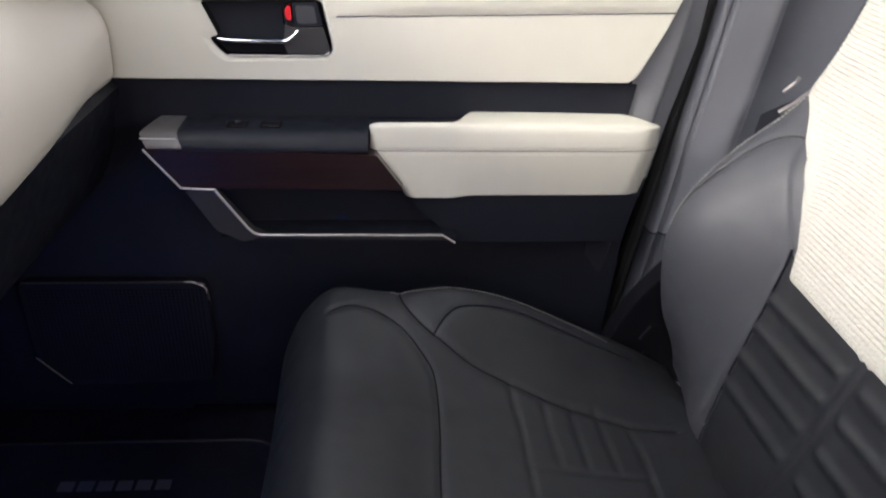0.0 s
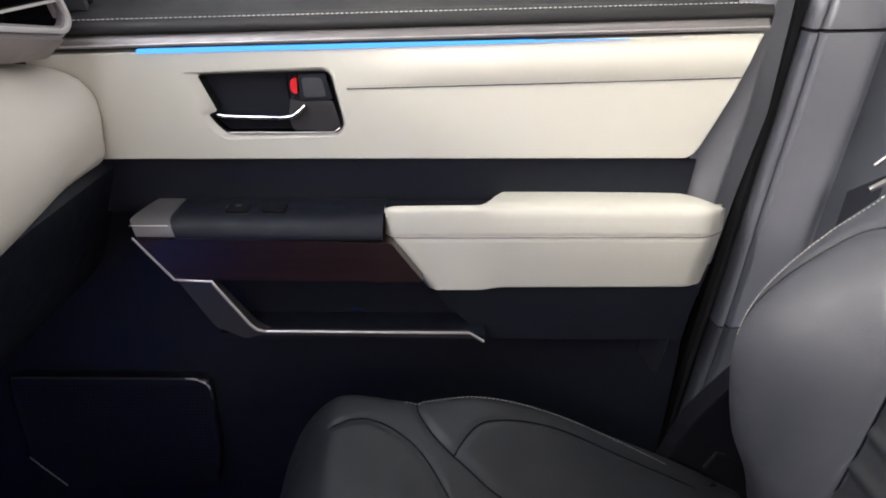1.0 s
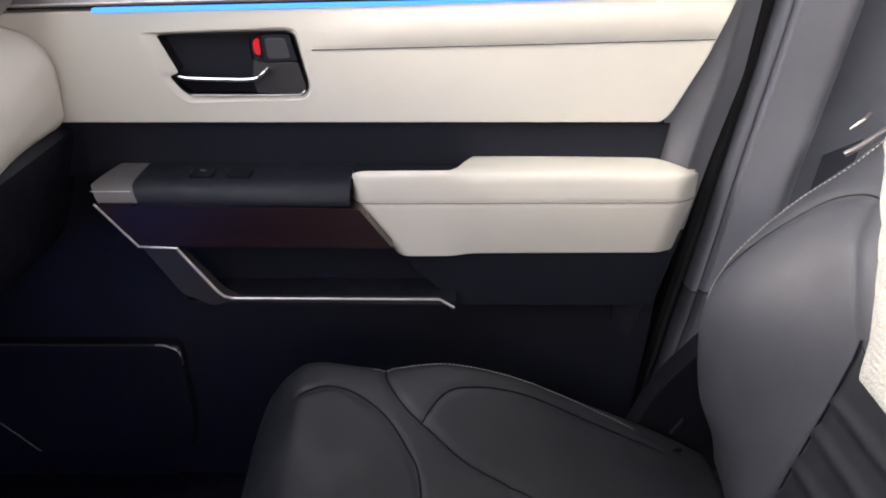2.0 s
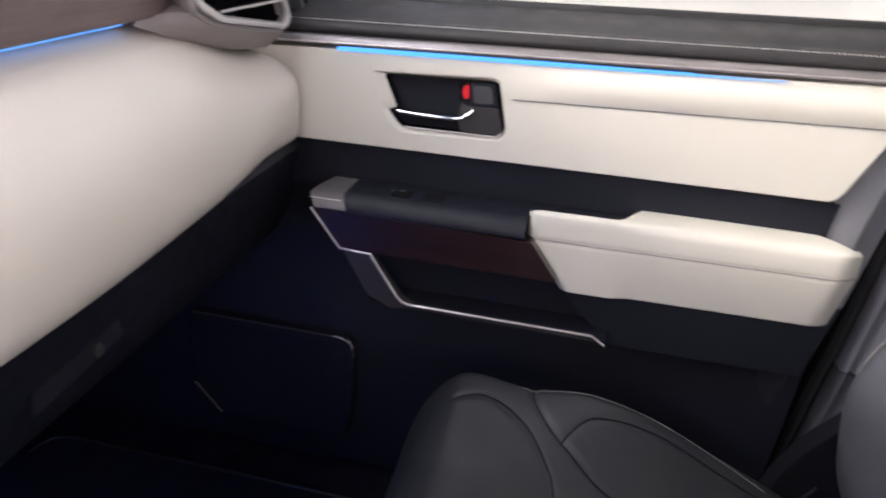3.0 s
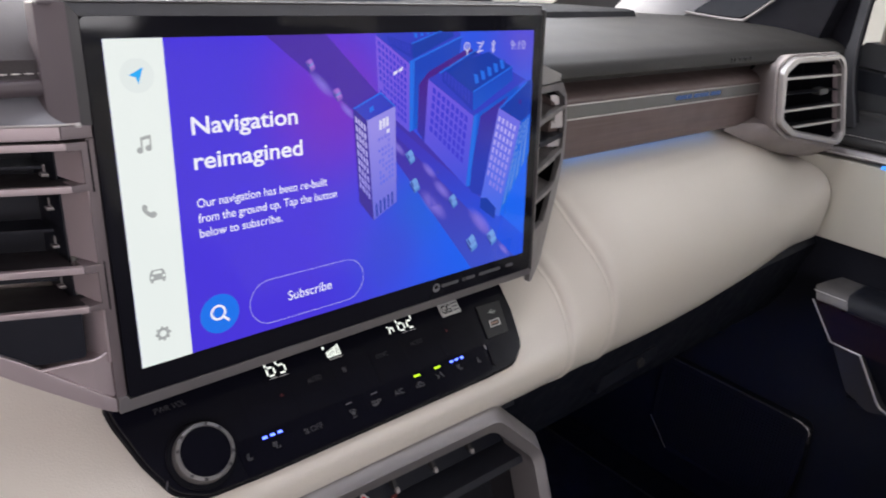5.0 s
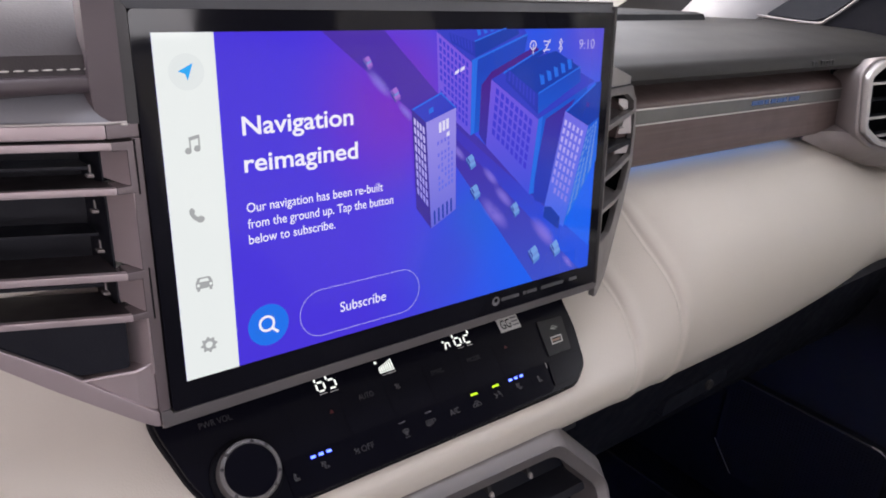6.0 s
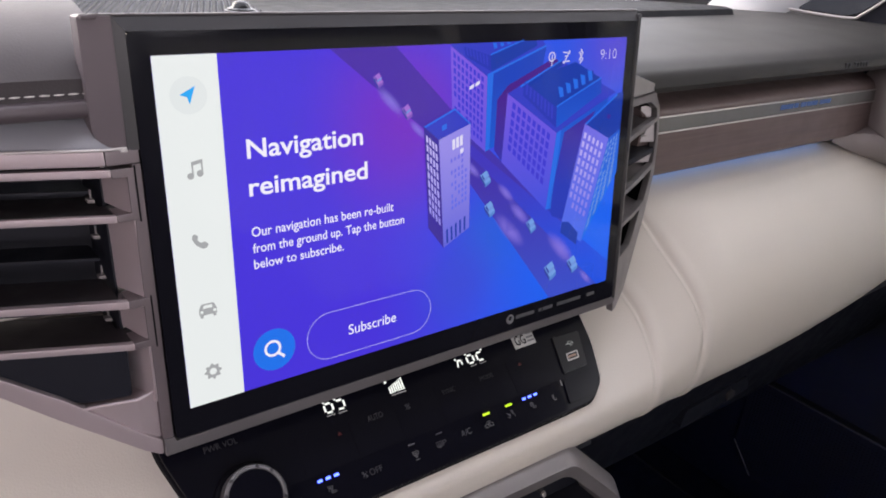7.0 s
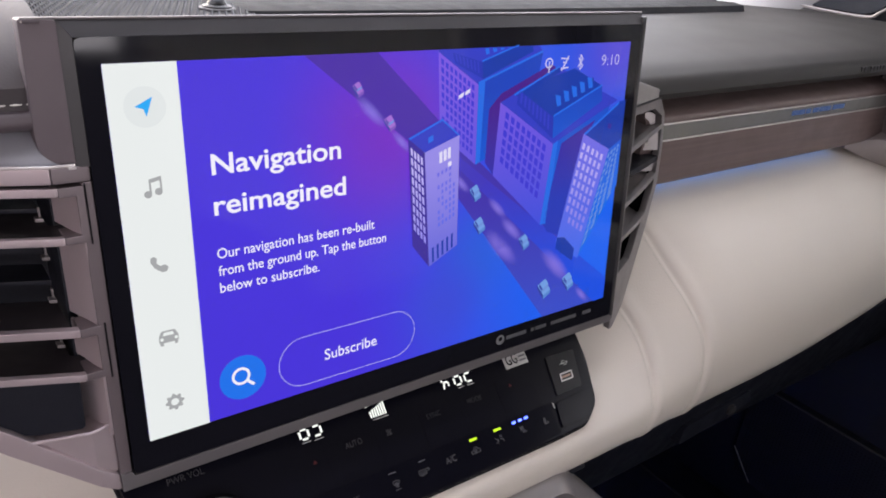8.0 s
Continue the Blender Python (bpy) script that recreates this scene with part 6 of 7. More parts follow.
strip = part("switch_strip", console_slab([(0.030, 0.868), (0.280, 0.864), (0.284, 0.842), (0.026, 0.846)], -0.034, -0.028, 0.001), BLACK_PLASTIC, console, "black switch strip")
for y in (0.126, 0.165, 0.203, 0.242):
    toggle = part("switch", console_slab(rounded([(y - 0.0022, 0.8640), (y + 0.0008, 0.8645), (y + 0.0026, 0.8520), (y - 0.0006, 0.8515)], 0.0008), -0.028, -0.021, 0.0010), GUARD, console, "small metal toggle")
    part("tip", console_slab(rounded([(y - 0.0006, 0.8535), (y + 0.0026, 0.8540), (y + 0.0030, 0.8505), (y - 0.0002, 0.8500)], 0.0008), -0.0225, -0.0195, 0.0008), SILVER, toggle, "bright metal tip")
part("face_plate", console_slab(rounded([(0.024, 0.830), (0.287, 0.828), (0.288, 0.66), (0.024, 0.66)], 0.005), -0.040, -0.028, 0.002), GLOSS_BLACK, console, "gloss black face")
part("hazard_mark", console_slab([(0.134, 0.8475), (0.1485, 0.8475), (0.1400, 0.8570)], -0.028, -0.0272, 0, holes=[[(0.1362, 0.8488), (0.1458, 0.8488), (0.1402, 0.8551)]]), LABEL_WHITE, console, "white triangle outline")
part("hazard_mark", console_slab([(0.1366, 0.8491), (0.1453, 0.8491), (0.1402, 0.8547)], -0.028, -0.0274, 0, holes=[[(0.1385, 0.8502), (0.1432, 0.8502), (0.1404, 0.8532)]]), RED, console, "red triangle mark")
part("red_mark", console_slab([(0.1640, 0.8425), (0.1690, 0.8425), (0.1690, 0.8445), (0.1640, 0.8445)], -0.028, -0.0272), DARK_RED, console, "small red mark")
part("base", console_slab([(0.004, 0.88), (0.306, 0.85), (0.306, 0.36), (0.004, 0.36)], -0.30, -0.16, 0.004), BLACK_PLASTIC, console)

# ---- passenger door ----
door = thing("passenger_door", (0.33, 0.98, FLOOR_Z), "closed passenger door with ivory padding and cherry wood trim", "car door")
RISE = 0.030


def tilt(x):
    """The waist line climbs a little towards the tail."""
    return RISE * x


part("lower_panel", sheet(lambda u, v: (lerp(-0.22, lerp(0.640, 0.682, v), u), 0.970 - 0.018 * math.sin(math.pi * min(1, v * 1.5)), lerp(0.36, 0.87, v)), 30, 24, (0, 0.05, 0)), BLACK_PLASTIC, door, "black lower door panel")
# ivory upper pad with the opening for the handle
handle_hole = rounded([(0.1163, 0.9763), (0.1331, 0.9382), (0.1225, 0.9345), (0.1325, 0.9215), (0.1412, 0.9138), (0.2582, 0.9148), (0.2635, 0.9190), (0.2655, 0.9265), (0.2545, 0.9785), (0.2490, 0.9805)], 0.0035, 3)
handle_dish = rounded([(0.1000, 0.9785), (0.1110, 0.9440), (0.1150, 0.9340), (0.1255, 0.9160), (0.1395, 0.9065), (0.2600, 0.9105), (0.2668, 0.9165), (0.2688, 0.9260), (0.2577, 0.9815), (0.2500, 0.9850)], 0.0035, 3)
pad_line = [(-0.06, 0.8840), (0.6335, 0.8875), (0.6410, 0.8920), (0.6470, 0.9000), (0.6742, 0.9585), (0.6950, 1.0185), (0.05, 0.999), (-0.06, 0.996)]


def padded(outline, holes):
    """The upper pad: rounded along its outer edge only."""
    bm = plate(outline, "y", 0.948, 0.972, 0.0, holes)
    outer = [Vector(p) for p in outline]
    ring_verts = {v for v in bm.verts if any((Vector((v.co.x, v.co.z)) - p).length < 1e-5 for p in outer)}
    es = [e for e in bm.edges if e.verts[0] in ring_verts and e.verts[1] in ring_verts and len(e.link_faces) == 2 and e.calc_face_angle(0) > radians(40)]
    bmesh.ops.bevel(bm, geom=es, offset=0.004, segments=3, profile=0.6, affect="EDGES", clamp_overlap=True)
    return bm


def dish_ring(steps):
    """A moulded ring through outlines at given depths y."""
    bm = bmesh.new()
    loops = [[bm.verts.new((x, y, z)) for x, z in outline] for outline, y in steps]
    k = len(loops[0])
    for q, w in zip(loops, loops[1:]):
        for i in range(k):
            bm.faces.new((q[i], q[(i + 1) % k], w[(i + 1) % k], w[i]))
    return bm


upper_pad = part("upper_pad", padded(pad_line, [handle_dish]), IVORY, door, "ivory leather upper pad")
half_dish = [(lerp(a, c, 0.45), lerp(b, d, 0.45)) for (a, b), (c, d) in zip(handle_dish, handle_hole)]
part("handle_surround", dish_ring([(handle_dish, 0.970), (handle_dish, 0.9480), (half_dish, 0.9492), (handle_hole, 0.9518), (handle_hole, 0.970)]), IVORY, upper_pad, "dished ivory surround")
part("seam", joined(tube([(0.272, 0.9475, 0.9620), (0.48, 0.9475, 0.9680), (0.678, 0.9475, 0.9742)], 0.0007, 6)), MARK_MID, upper_pad, "sewn seam shadow line")
part("pad_roll", sheet(lambda u, v: (lerp(0.272, lerp(0.678, 0.6915, v), u), 0.9478 - (0.0006 + 0.0039 * smooth(0.0, 0.22, u)) * math.sin(math.pi * min(1.0, v * 1.15)) ** 0.8, lerp(0.963 + 0.031 * lerp(0.0, 0.41, u), 1.0035 + 0.031 * lerp(0.0, 0.41, u), v)), 30, 10, (0, 0.006, 0)), IVORY, upper_pad, "padded ivory roll")
part("stitching", stitches([(0.275, 0.9468, 0.9650), (0.48, 0.9468, 0.9710), (0.679, 0.9468, 0.9773)], 0.0042, 0.0028, 0.00045), THREAD, upper_pad, "pale stitching")

handle = part("door_handle", plate([(0.10, 0.985), (0.272, 0.985), (0.272, 0.906), (0.10, 0.906)], "y", 0.966, 0.972), BLACK_PLASTIC, door, "black handle recess")
part("bezel", dish_ring([(handle_hole, 0.968), ([(lerp(x, 0.20, 0.006), lerp(z, 0.948, 0.012)) for x, z in handle_hole], 0.9480), ([(lerp(x, 0.20, 0.016), lerp(z, 0.948, 0.035)) for x, z in handle_hole], 0.9485), ([(lerp(x, 0.20, 0.016), lerp(z, 0.948, 0.035)) for x, z in handle_hole], 0.968)]), GLOSS_BLACK, handle, "thin gloss black bezel")
part("lever", tube(smooth_line([(0.1225, 0.9560, 0.9348), (0.1420, 0.9485, 0.9328), (0.1800, 0.9465, 0.9322), (0.2090, 0.9465, 0.9325), (0.2190, 0.9470, 0.9372), (0.2270, 0.9485, 0.9445)], 6), 0.0034, 10, 0.8), CHROME, handle, "bright chrome pull lever")
part("lever_plate", plate(rounded([(0.2115, 0.9515), (0.2211, 0.9480), (0.2560, 0.9495), (0.2632, 0.9220), (0.2592, 0.9172), (0.2125, 0.9168), (0.2080, 0.9290)], 0.003), "y", 0.9500, 0.967, 0.002), GUARD, handle, "satin charcoal lever plate")
part("lever_well", plate(rounded([(0.1280, 0.9300), (0.2095, 0.9290), (0.2125, 0.9170), (0.1420, 0.9165)], 0.003), "y", 0.9560, 0.967, 0.001), MATT_BLACK, handle, "black well below the lever")
part("bottom_edge", tube([(0.1430, 0.9478, 0.9150), (0.20, 0.9475, 0.9152), (0.2560, 0.9475, 0.9158), (0.2622, 0.9478, 0.9205)], 0.0008, 6), SILVER, handle, "satin lower edge")
lock = part("lock_slider", plate(rounded([(0.2212, 0.9765), (0.2500, 0.9775), (0.2562, 0.9505), (0.2222, 0.9492)], 0.003), "y", 0.9495, 0.967, 0.002), BLACK_PLASTIC, handle, "black lock slider")
part("slider_dish", plate(rounded([(0.2245, 0.9735), (0.2460, 0.9735), (0.2500, 0.9535), (0.2265, 0.9525)], 0.004), "y", 0.9486, 0.9500, 0.0006), MID_GREY, lock)
part("red_flag", plate(rounded([(0.2120, 0.9680), (0.2150, 0.9725), (0.2192, 0.9728), (0.2195, 0.9560), (0.2150, 0.9560), (0.2124, 0.9600)], 0.002), "y", 0.9505, 0.967, 0.0008), RED, lock, "red lock flag")
part("flag_edge", tube([(0.2095, 0.9500, 0.9760), (0.2098, 0.9500, 0.9640), (0.2108, 0.9500, 0.9520)], 0.0009, 6), GLOSS_BLACK, lock, "black flag edge")

# waist rail: silver line, blue strip, black leather cap
part("ambient_strip", plate([(0.058, 0.9980), (0.30, 1.0045), (0.56, 1.0132), (0.56, 1.0136), (0.30, 1.0080), (0.058, 1.0018)], "y", 0.9462, 0.954), AMBIENT_BLUE, door, "blue ambient light strip")
part("silver_rail", sheet(lambda u, v: (lerp(-0.03, 0.698, u), 0.9465 + 0.010 * (v - 0.35) ** 2 + 0.004 * v, lerp(1.0025, 1.0135, v) + tilt(lerp(-0.03, 0.698, u)) * 0.93), 30, 6, (0, 0.02, 0)), GREY_SILVER, door, "brushed silver waist rail")
part("silver_line", tube([(-0.03, 0.9452, 1.0045), (0.698, 0.9452, 1.0256)], 0.0010, 6), SILVER, door, "thin bright line")


def cap_profile(v):
    return line_at(smooth_line([(0.964, 1.0125, 0), (0.9540, 1.0155, 0), (0.9515, 1.021, 0), (0.956, 1.0275, 0), (0.970, 1.032, 0), (0.972, 1.0312, 0), (0.990, 1.0385, 0), (1.010, 1.0435, 0), (1.034, 1.0475, 0), (1.040, 1.043, 0)], 3), v)


def cap_surface(u, v):
    x = lerp(-0.035, 0.702, u)
    p = cap_profile(v)
    end = 0.006 * max(0, 1 - u * 30)
    return (x, p.x + end, p.y + tilt(x) * 0.85 - end * 0.5)


cap = part("leather_cap", sheet(cap_surface, 60, 54, (0, 0.01, -0.03)), SILL_LEATHER, door, "dark grey leather window sill cap")
part("stitching", stitches([(-0.02, 0.9575, 1.0298 + tilt(-0.02) * 0.85), (0.694, 0.9575, 1.0298 + tilt(0.694) * 0.85)], 0.0050, 0.0035, 0.0006), THREAD, cap, "pale stitching")
part("window_seal", tube([(-0.03, 1.040, 1.0455), (0.705, 1.040, 1.0655)], 0.006, 8, 1.3), RUBBER, door, "black rubber window seal")

# door's rear border, light and shade in its colours, and the gap seal
BORDER_LEFT = [(0.40, 0.600), (0.70, 0.616), (0.76, 0.626), (0.82, 0.634), (0.885, 0.642), (0.96, 0.655), (1.06, 0.672)]
BORDER_RIGHT = [(0.40, 0.618), (0.637, 0.668), (0.740, 0.691), (0.837, 0.708), (0.930, 0.727), (1.048, 0.7335), (1.06, 0.734)]


def along_z(table, z):
    for (a, p), (b, q) in zip(table, table[1:]):
        if z <= b:
            return lerp(p, q, max(0.0, (z - a) / (b - a)))
    return table[-1][1]


def border_surface(z0, z1):
    """A flat face beside the pad that bends away towards the door's shut line."""
    def f(u, v):
        z = lerp(z0, z1, v)
        a, b = along_z(BORDER_LEFT, z), along_z(BORDER_RIGHT, z)
        w = max(0.0, (u - 0.52) / 0.48)
        y = 0.9565 + 0.003 * smooth(0.9, 0.0, u / 0.5) + 0.026 * smooth(0.0, 0.35, w) * w ** 0.8
        return (lerp(a, b, u), y, z)
    return f


part("rear_border", sheet(border_surface(0.745, 1.060), 40, 30, (0, 0.05, 0)), BORDER_GREY, door, "plastic rear border, lightened where light falls")
part("rear_border_low", sheet(border_surface(0.40, 0.742), 30, 24, (0, 0.05, 0)), DARK_PLASTIC, door, "lower rear border, darkened for its shade")
part("door_seal", tube([(0.668, 1.004, 0.42), (0.690, 1.004, 0.60), (0.712, 1.004, 0.75), (0.735, 1.004, 0.925), (0.749, 1.004, 1.08)], 0.010, 8), RUBBER, door, "black rubber door seal")
# Runs on from the border; its weaker light is put into the colour.
part("mid_panel", sheet(lambda u, v: (lerp(-0.10, lerp(0.640, 0.648, v), u), 0.957 - 0.0012 * smooth(0.93, 1.0, u), lerp(0.82, 0.8835, v)), 60, 4, (0, 0.025, 0)), BLACK_PLASTIC, door, "band below the pad, darkened for the weaker light")

# armrest
ARM_SECTION = smooth_line([(0, 0.8340, 0), (0.10, 0.8435, 0), (0.45, 0.8440, 0), (0.80, 0.8420, 0), (0.935, 0.8370, 0), (0.985, 0.8270, 0), (1.0, 0.8150, 0), (1.0, 0.8112, 0), (0.975, 0.7900, 0), (0.935, 0.7700, 0), (0.900, 0.7530, 0), (0.860, 0.7475, 0), (0.55, 0.7470, 0)], 5)


def armrest_surface(u, v):
    """One padded body: a flat top, a sewn seam along the front and a slanting lower side."""
    p = line_at(ARM_SECTION, v)
    w, z = p.x, p.y
    low = max(0.0, (0.8112 - z) / 0.0642)
    x0, x1 = 0.3095 + 0.046 * low, 0.677 - 0.015 * low
    f = u + 0.05 * math.sin(2 * math.pi * u) * -0.9
    x = lerp(x0, x1, f)
    back = lerp(0.917, 0.964, smooth(0.412, 0.440, x)) - 0.037 * smooth(0.628, 0.680, x)
    left, right = max(0.0, 1 - (x - x0) / 0.014), max(0.0, 1 - (x1 - x) / 0.030)
    front = 0.9045 + 0.006 * f + 0.010 * left ** 2.4 + 0.016 * right ** 2.2
    y = lerp(back, front, w) + 0.0014 * math.exp(-((z - 0.8112) / 0.0011) ** 2) * (1 if w > 0.9 else 0)
    puff = 0.0015 * math.sin(math.pi * f)
    return (x, y, z + (puff if z > 0.83 else 0.0) - 0.004 * left ** 2 * (1 if z > 0.815 else 0) - 0.006 * right ** 2 * (1 if z > 0.815 else 0))


arm = part("armrest", sheet(armrest_surface, 50, 300, (0, 0.012, 0)), IVORY, door, "padded ivory leather armrest", sharp=60)
seam_line = [(x, 0.9045 + 0.006 * (x - 0.3095) / 0.3675 + 0.016 * max(0.0, 1 - (0.677 - x) / 0.030) ** 2.2 + 0.010 * max(0.0, 1 - (x - 0.3095) / 0.014) ** 2.4 + 0.0008) for x in (0.312, 0.318, 0.33, 0.42, 0.50, 0.60, 0.645, 0.655, 0.664, 0.672, 0.6765)]
part("seam", tube([(x, y, 0.8112) for x, y in seam_line], 0.0009, 6), TAUPE, arm, "fine sewn seam")
part("stitching", stitches([(x, y + 0.0002, 0.8136) for x, y in seam_line], 0.0040, 0.0028, 0.0004), THREAD, arm, "pale stitching")
support = plate(rounded([(0.358, 0.7475), (0.660, 0.7475), (0.648, 0.6770), (0.424, 0.6770), (0.372, 0.7250)], 0.006), "y", 0.919, 0.968, 0.005)
part("armrest_support", support, BLACK_PLASTIC, door, "black armrest support")

# switch panel, silver cap, wood and pocket
PANEL_SECTION = smooth_line([(0.955, 0.8370, 0), (0.920, 0.8365, 0), (0.905, 0.8350, 0), (0.8965, 0.8300, 0), (0.8925, 0.8240, 0), (0.8905, 0.8185, 0), (0.8905, 0.8150, 0)], 5)
CAP_SECTION = smooth_line([(0.955, 0.8365, 0), (0.925, 0.8355, 0), (0.906, 0.8330, 0), (0.8965, 0.8290, 0), (0.8945, 0.8270, 0), (0.8912, 0.8215, 0), (0.8898, 0.8180, 0)], 5)


def ledge(section, left, right):
    """A moulding along the door between two slanting ends, given at the back, the ridge and the foot."""
    def f(u, v):
        p = line_at(section, v)
        a, b = ((lerp(e[0], e[1], v / 0.72) if v < 0.72 else lerp(e[1], e[2], (v - 0.72) / 0.28)) for e in (left, right))
        return (lerp(a, b, u), p.x, p.y)
    return sheet(f, 16, 30, (0, 0.004, -0.003))


rear_shelf = plate(rounded([(0.300, 0.913), (0.400, 0.916), (0.436, 0.930), (0.440, 0.953), (0.300, 0.953)], 0.004), "z", 0.815, 0.8365, 0.002)
switch_panel = part("switch_panel", joined(ledge(PANEL_SECTION, (0.084, 0.0825, 0.0895), (0.3085, 0.3085, 0.3085)), rear_shelf), BLACK_PLASTIC, door, "black switch panel")
for x in (0.150, 0.190):
    part("window_switch", plate(rounded([(x - 0.012, 0.913), (x + 0.012, 0.913), (x + 0.012, 0.935), (x - 0.012, 0.935)], 0.003), "z", 0.836, 0.8385, 0.0010), GLOSS_BLACK, switch_panel, "black rocker switch")
part("switch_mark", joined(box(0.135, 0.141, 0.928, 0.931, 0.8372, 0.8376), box(0.146, 0.152, 0.928, 0.9305, 0.8386, 0.8389)), MARK_MID, switch_panel, "tiny pale marks")
part("silver_cap", ledge(CAP_SECTION, (0.052, 0.0385, 0.0480), (0.0836, 0.0821, 0.0891)), CONSOLE_TRIM, door, "satin silver end cap")
part("cap_ridge", tube([(0.0405, 0.8950, 0.8284), (0.0815, 0.8950, 0.8284)], 0.0007, 6), SILVER, door, "bright ridge of the end cap")
wood_face = plate(rounded([(0.047, 0.8170), (0.318, 0.8120), (0.352, 0.7660), (0.084, 0.7675)], 0.003), "y", 0.889, 0.950, 0.003)
part("wood_trim", wood_face, DOOR_WOOD, door, "dark cherry wood trim")
part("silver_edge", joined(tube([(0.0445, 0.8875, 0.8175), (0.0820, 0.8875, 0.7680), (0.1020, 0.8885, 0.7665), (0.1230, 0.8890, 0.7655)], 0.0014, 6)), SILVER, door, "thin satin silver edge")
part("pocket_guard", plate(rounded([(0.084, 0.7660), (0.1215, 0.7640), (0.163, 0.7085), (0.178, 0.7005), (0.150, 0.6930), (0.118, 0.7080)], 0.004), "y", 0.890, 0.902, 0.003), GUARD, door, "grey satin pocket guard")
part("pocket_rail", joined(tube([(0.1225, 0.8885, 0.7640), (0.1570, 0.8885, 0.7130), (0.1640, 0.8885, 0.7060), (0.1740, 0.8885, 0.7030)], 0.0019, 6), tube([(0.172, 0.8885, 0.7035), (0.402, 0.8885, 0.7030), (0.418, 0.8890, 0.6920)], 0.0016, 6)), SILVER, door, "satin silver pocket rail")
part("pocket_sill", plate([(0.168, 0.7030), (0.400, 0.7025), (0.412, 0.6950), (0.168, 0.6975)], "y", 0.8900, 0.897, 0.0012), GUARD, door, "grey satin pocket sill")
part("map_pocket", joined(plate([(0.10, 0.775), (0.42, 0.775), (0.42, 0.690), (0.10, 0.690)], "y", 0.944, 0.952), plate([(0.12, 0.697), (0.42, 0.697), (0.42, 0.690), (0.12, 0.690)], "y", 0.895, 0.95)), BLACK_PLASTIC, door, "black map pocket")
part("pocket_lamp", box(0.264, 0.276, 0.9420, 0.9445, 0.7010, 0.7022, 0.0004), glowing("dim_blue_lamp", (0.05, 0.2, 1.0), 0.03), door, "dim blue pocket lamp")
part("waist_crease", tube([(0.400, 0.946, 0.6755), (0.42, 0.944, 0.675), (0.652, 0.946, 0.675)], 0.003, 8), BLACK_PLASTIC, door)

# speaker
speaker = part("speaker", plate(rounded([(-0.172, 0.603), (0.080, 0.603), (0.083, 0.50), (0.070, 0.43), (-0.130, 0.425), (-0.172, 0.475)], 0.014), "y", 0.938, 0.965, 0.004), BLACK_PLASTIC, door, "black door speaker grille")
bm = bmesh.new()
for i in range(44):
    for j in range(30):
        x, z, w = -0.160 + i * 0.0054, 0.440 + j * 0.0052, 0.0018
        top = bm.verts.new((x, 0.9365, z))
        ring4 = [bm.verts.new((x + a * w, 0.9382, z + b * w)) for a, b in ((1, 0), (0, 1), (-1, 0), (0, -1))]
        for k in range(4):
            bm.faces.new((ring4[k], ring4[(k + 1) % 4], top))
tagged(part("mesh", bm, MATT_BLACK, speaker), kind="stuff")
part("rim", tube(smooth_line([(-0.165, 0.9375, 0.604), (-0.05, 0.9370, 0.6045), (0.066, 0.9365, 0.604), (0.080, 0.9365, 0.596), (0.083, 0.9370, 0.575)], 5), 0.0018, 8), GUARD, speaker, "satin grey upper rim")
# Highlight on the grey rim's corner, laid on in brighter silver.
part("rim_highlight", tube(smooth_line([(0.050, 0.9366, 0.6046), (0.066, 0.9360, 0.6045), (0.0795, 0.9360, 0.5970), (0.0822, 0.9366, 0.586)], 6), 0.0015, 8), SILVER, speaker, "brighter piece for the highlight on the rim corner")
part("rim_corner", tube([(-0.172, 0.9375, 0.478), (-0.150, 0.9375, 0.452), (-0.132, 0.9375, 0.430)], 0.0014, 6), GUARD, speaker, "satin silver lower rim")

# ---- centre pillar and belt ----
b_pillar = thing("centre_pillar_trim", (0.80, 1.01, FLOOR_Z), "grey plastic centre pillar trim behind the passenger door", "pillar trim")


PILLAR_EDGE = [(0.34, 0.660), (0.50, 0.690), (0.60, 0.706), (0.73, 0.722), (0.8055, 0.7300), (0.925, 0.7455), (1.046, 0.7590), (1.60, 0.815)]
FLANGE = smooth_line([(0.0, 1.006, 0), (0.002, 0.992, 0), (0.005, 0.9875, 0), (0.0105, 0.9870, 0), (0.0125, 0.9925, 0), (0.0145, 0.9925, 0), (0.0185, 0.9855, 0), (0.025, 0.9850, 0), (0.055, 0.9880, 0), (0.080, 0.9930, 0), (0.094, 1.0060, 0), (0.110, 1.0160, 0), (0.200, 1.0200, 0), (0.270, 1.0200, 0)], 6)
FLANGE = [(p.x, p.y) for p in FLANGE]


def pillar_surface(z0, z1, lean=0.0, d0=0.0, d1=0.270):
    """A flange along the shut line, a groove, the flat cover and the belt's recess."""
    def f(u, v):
        z = lerp(z0, z1, v)
        d = lerp(d0, d1, u ** 1.6)
        return (along_z(PILLAR_EDGE, z) + d, along_z(FLANGE, d) - lean * v, z)
    return f


part("lower_cover", sheet(pillar_surface(0.655, 1.013, 0.0, 0.0, 0.0955), 90, 20, (0, 0.03, 0)), PILLAR_PLASTIC, b_pillar, "grey lower cover")
# The soft shade inside the recess is given by this darker grey.
part("belt_recess", sheet(pillar_surface(0.655, 1.013, -0.002, 0.0945, 0.270), 30, 12, (0, 0.03, 0)), RECESS_GREY, b_pillar, "pillar recess behind the belt, darkened for its shade")
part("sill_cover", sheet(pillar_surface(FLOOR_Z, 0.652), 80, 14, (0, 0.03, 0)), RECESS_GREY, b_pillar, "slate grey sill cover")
part("upper_cover", sheet(pillar_surface(1.017, 1.60, 0.085), 90, 14, (0, 0.03, 0)), PILLAR_PLASTIC, b_pillar, "grey upper cover")
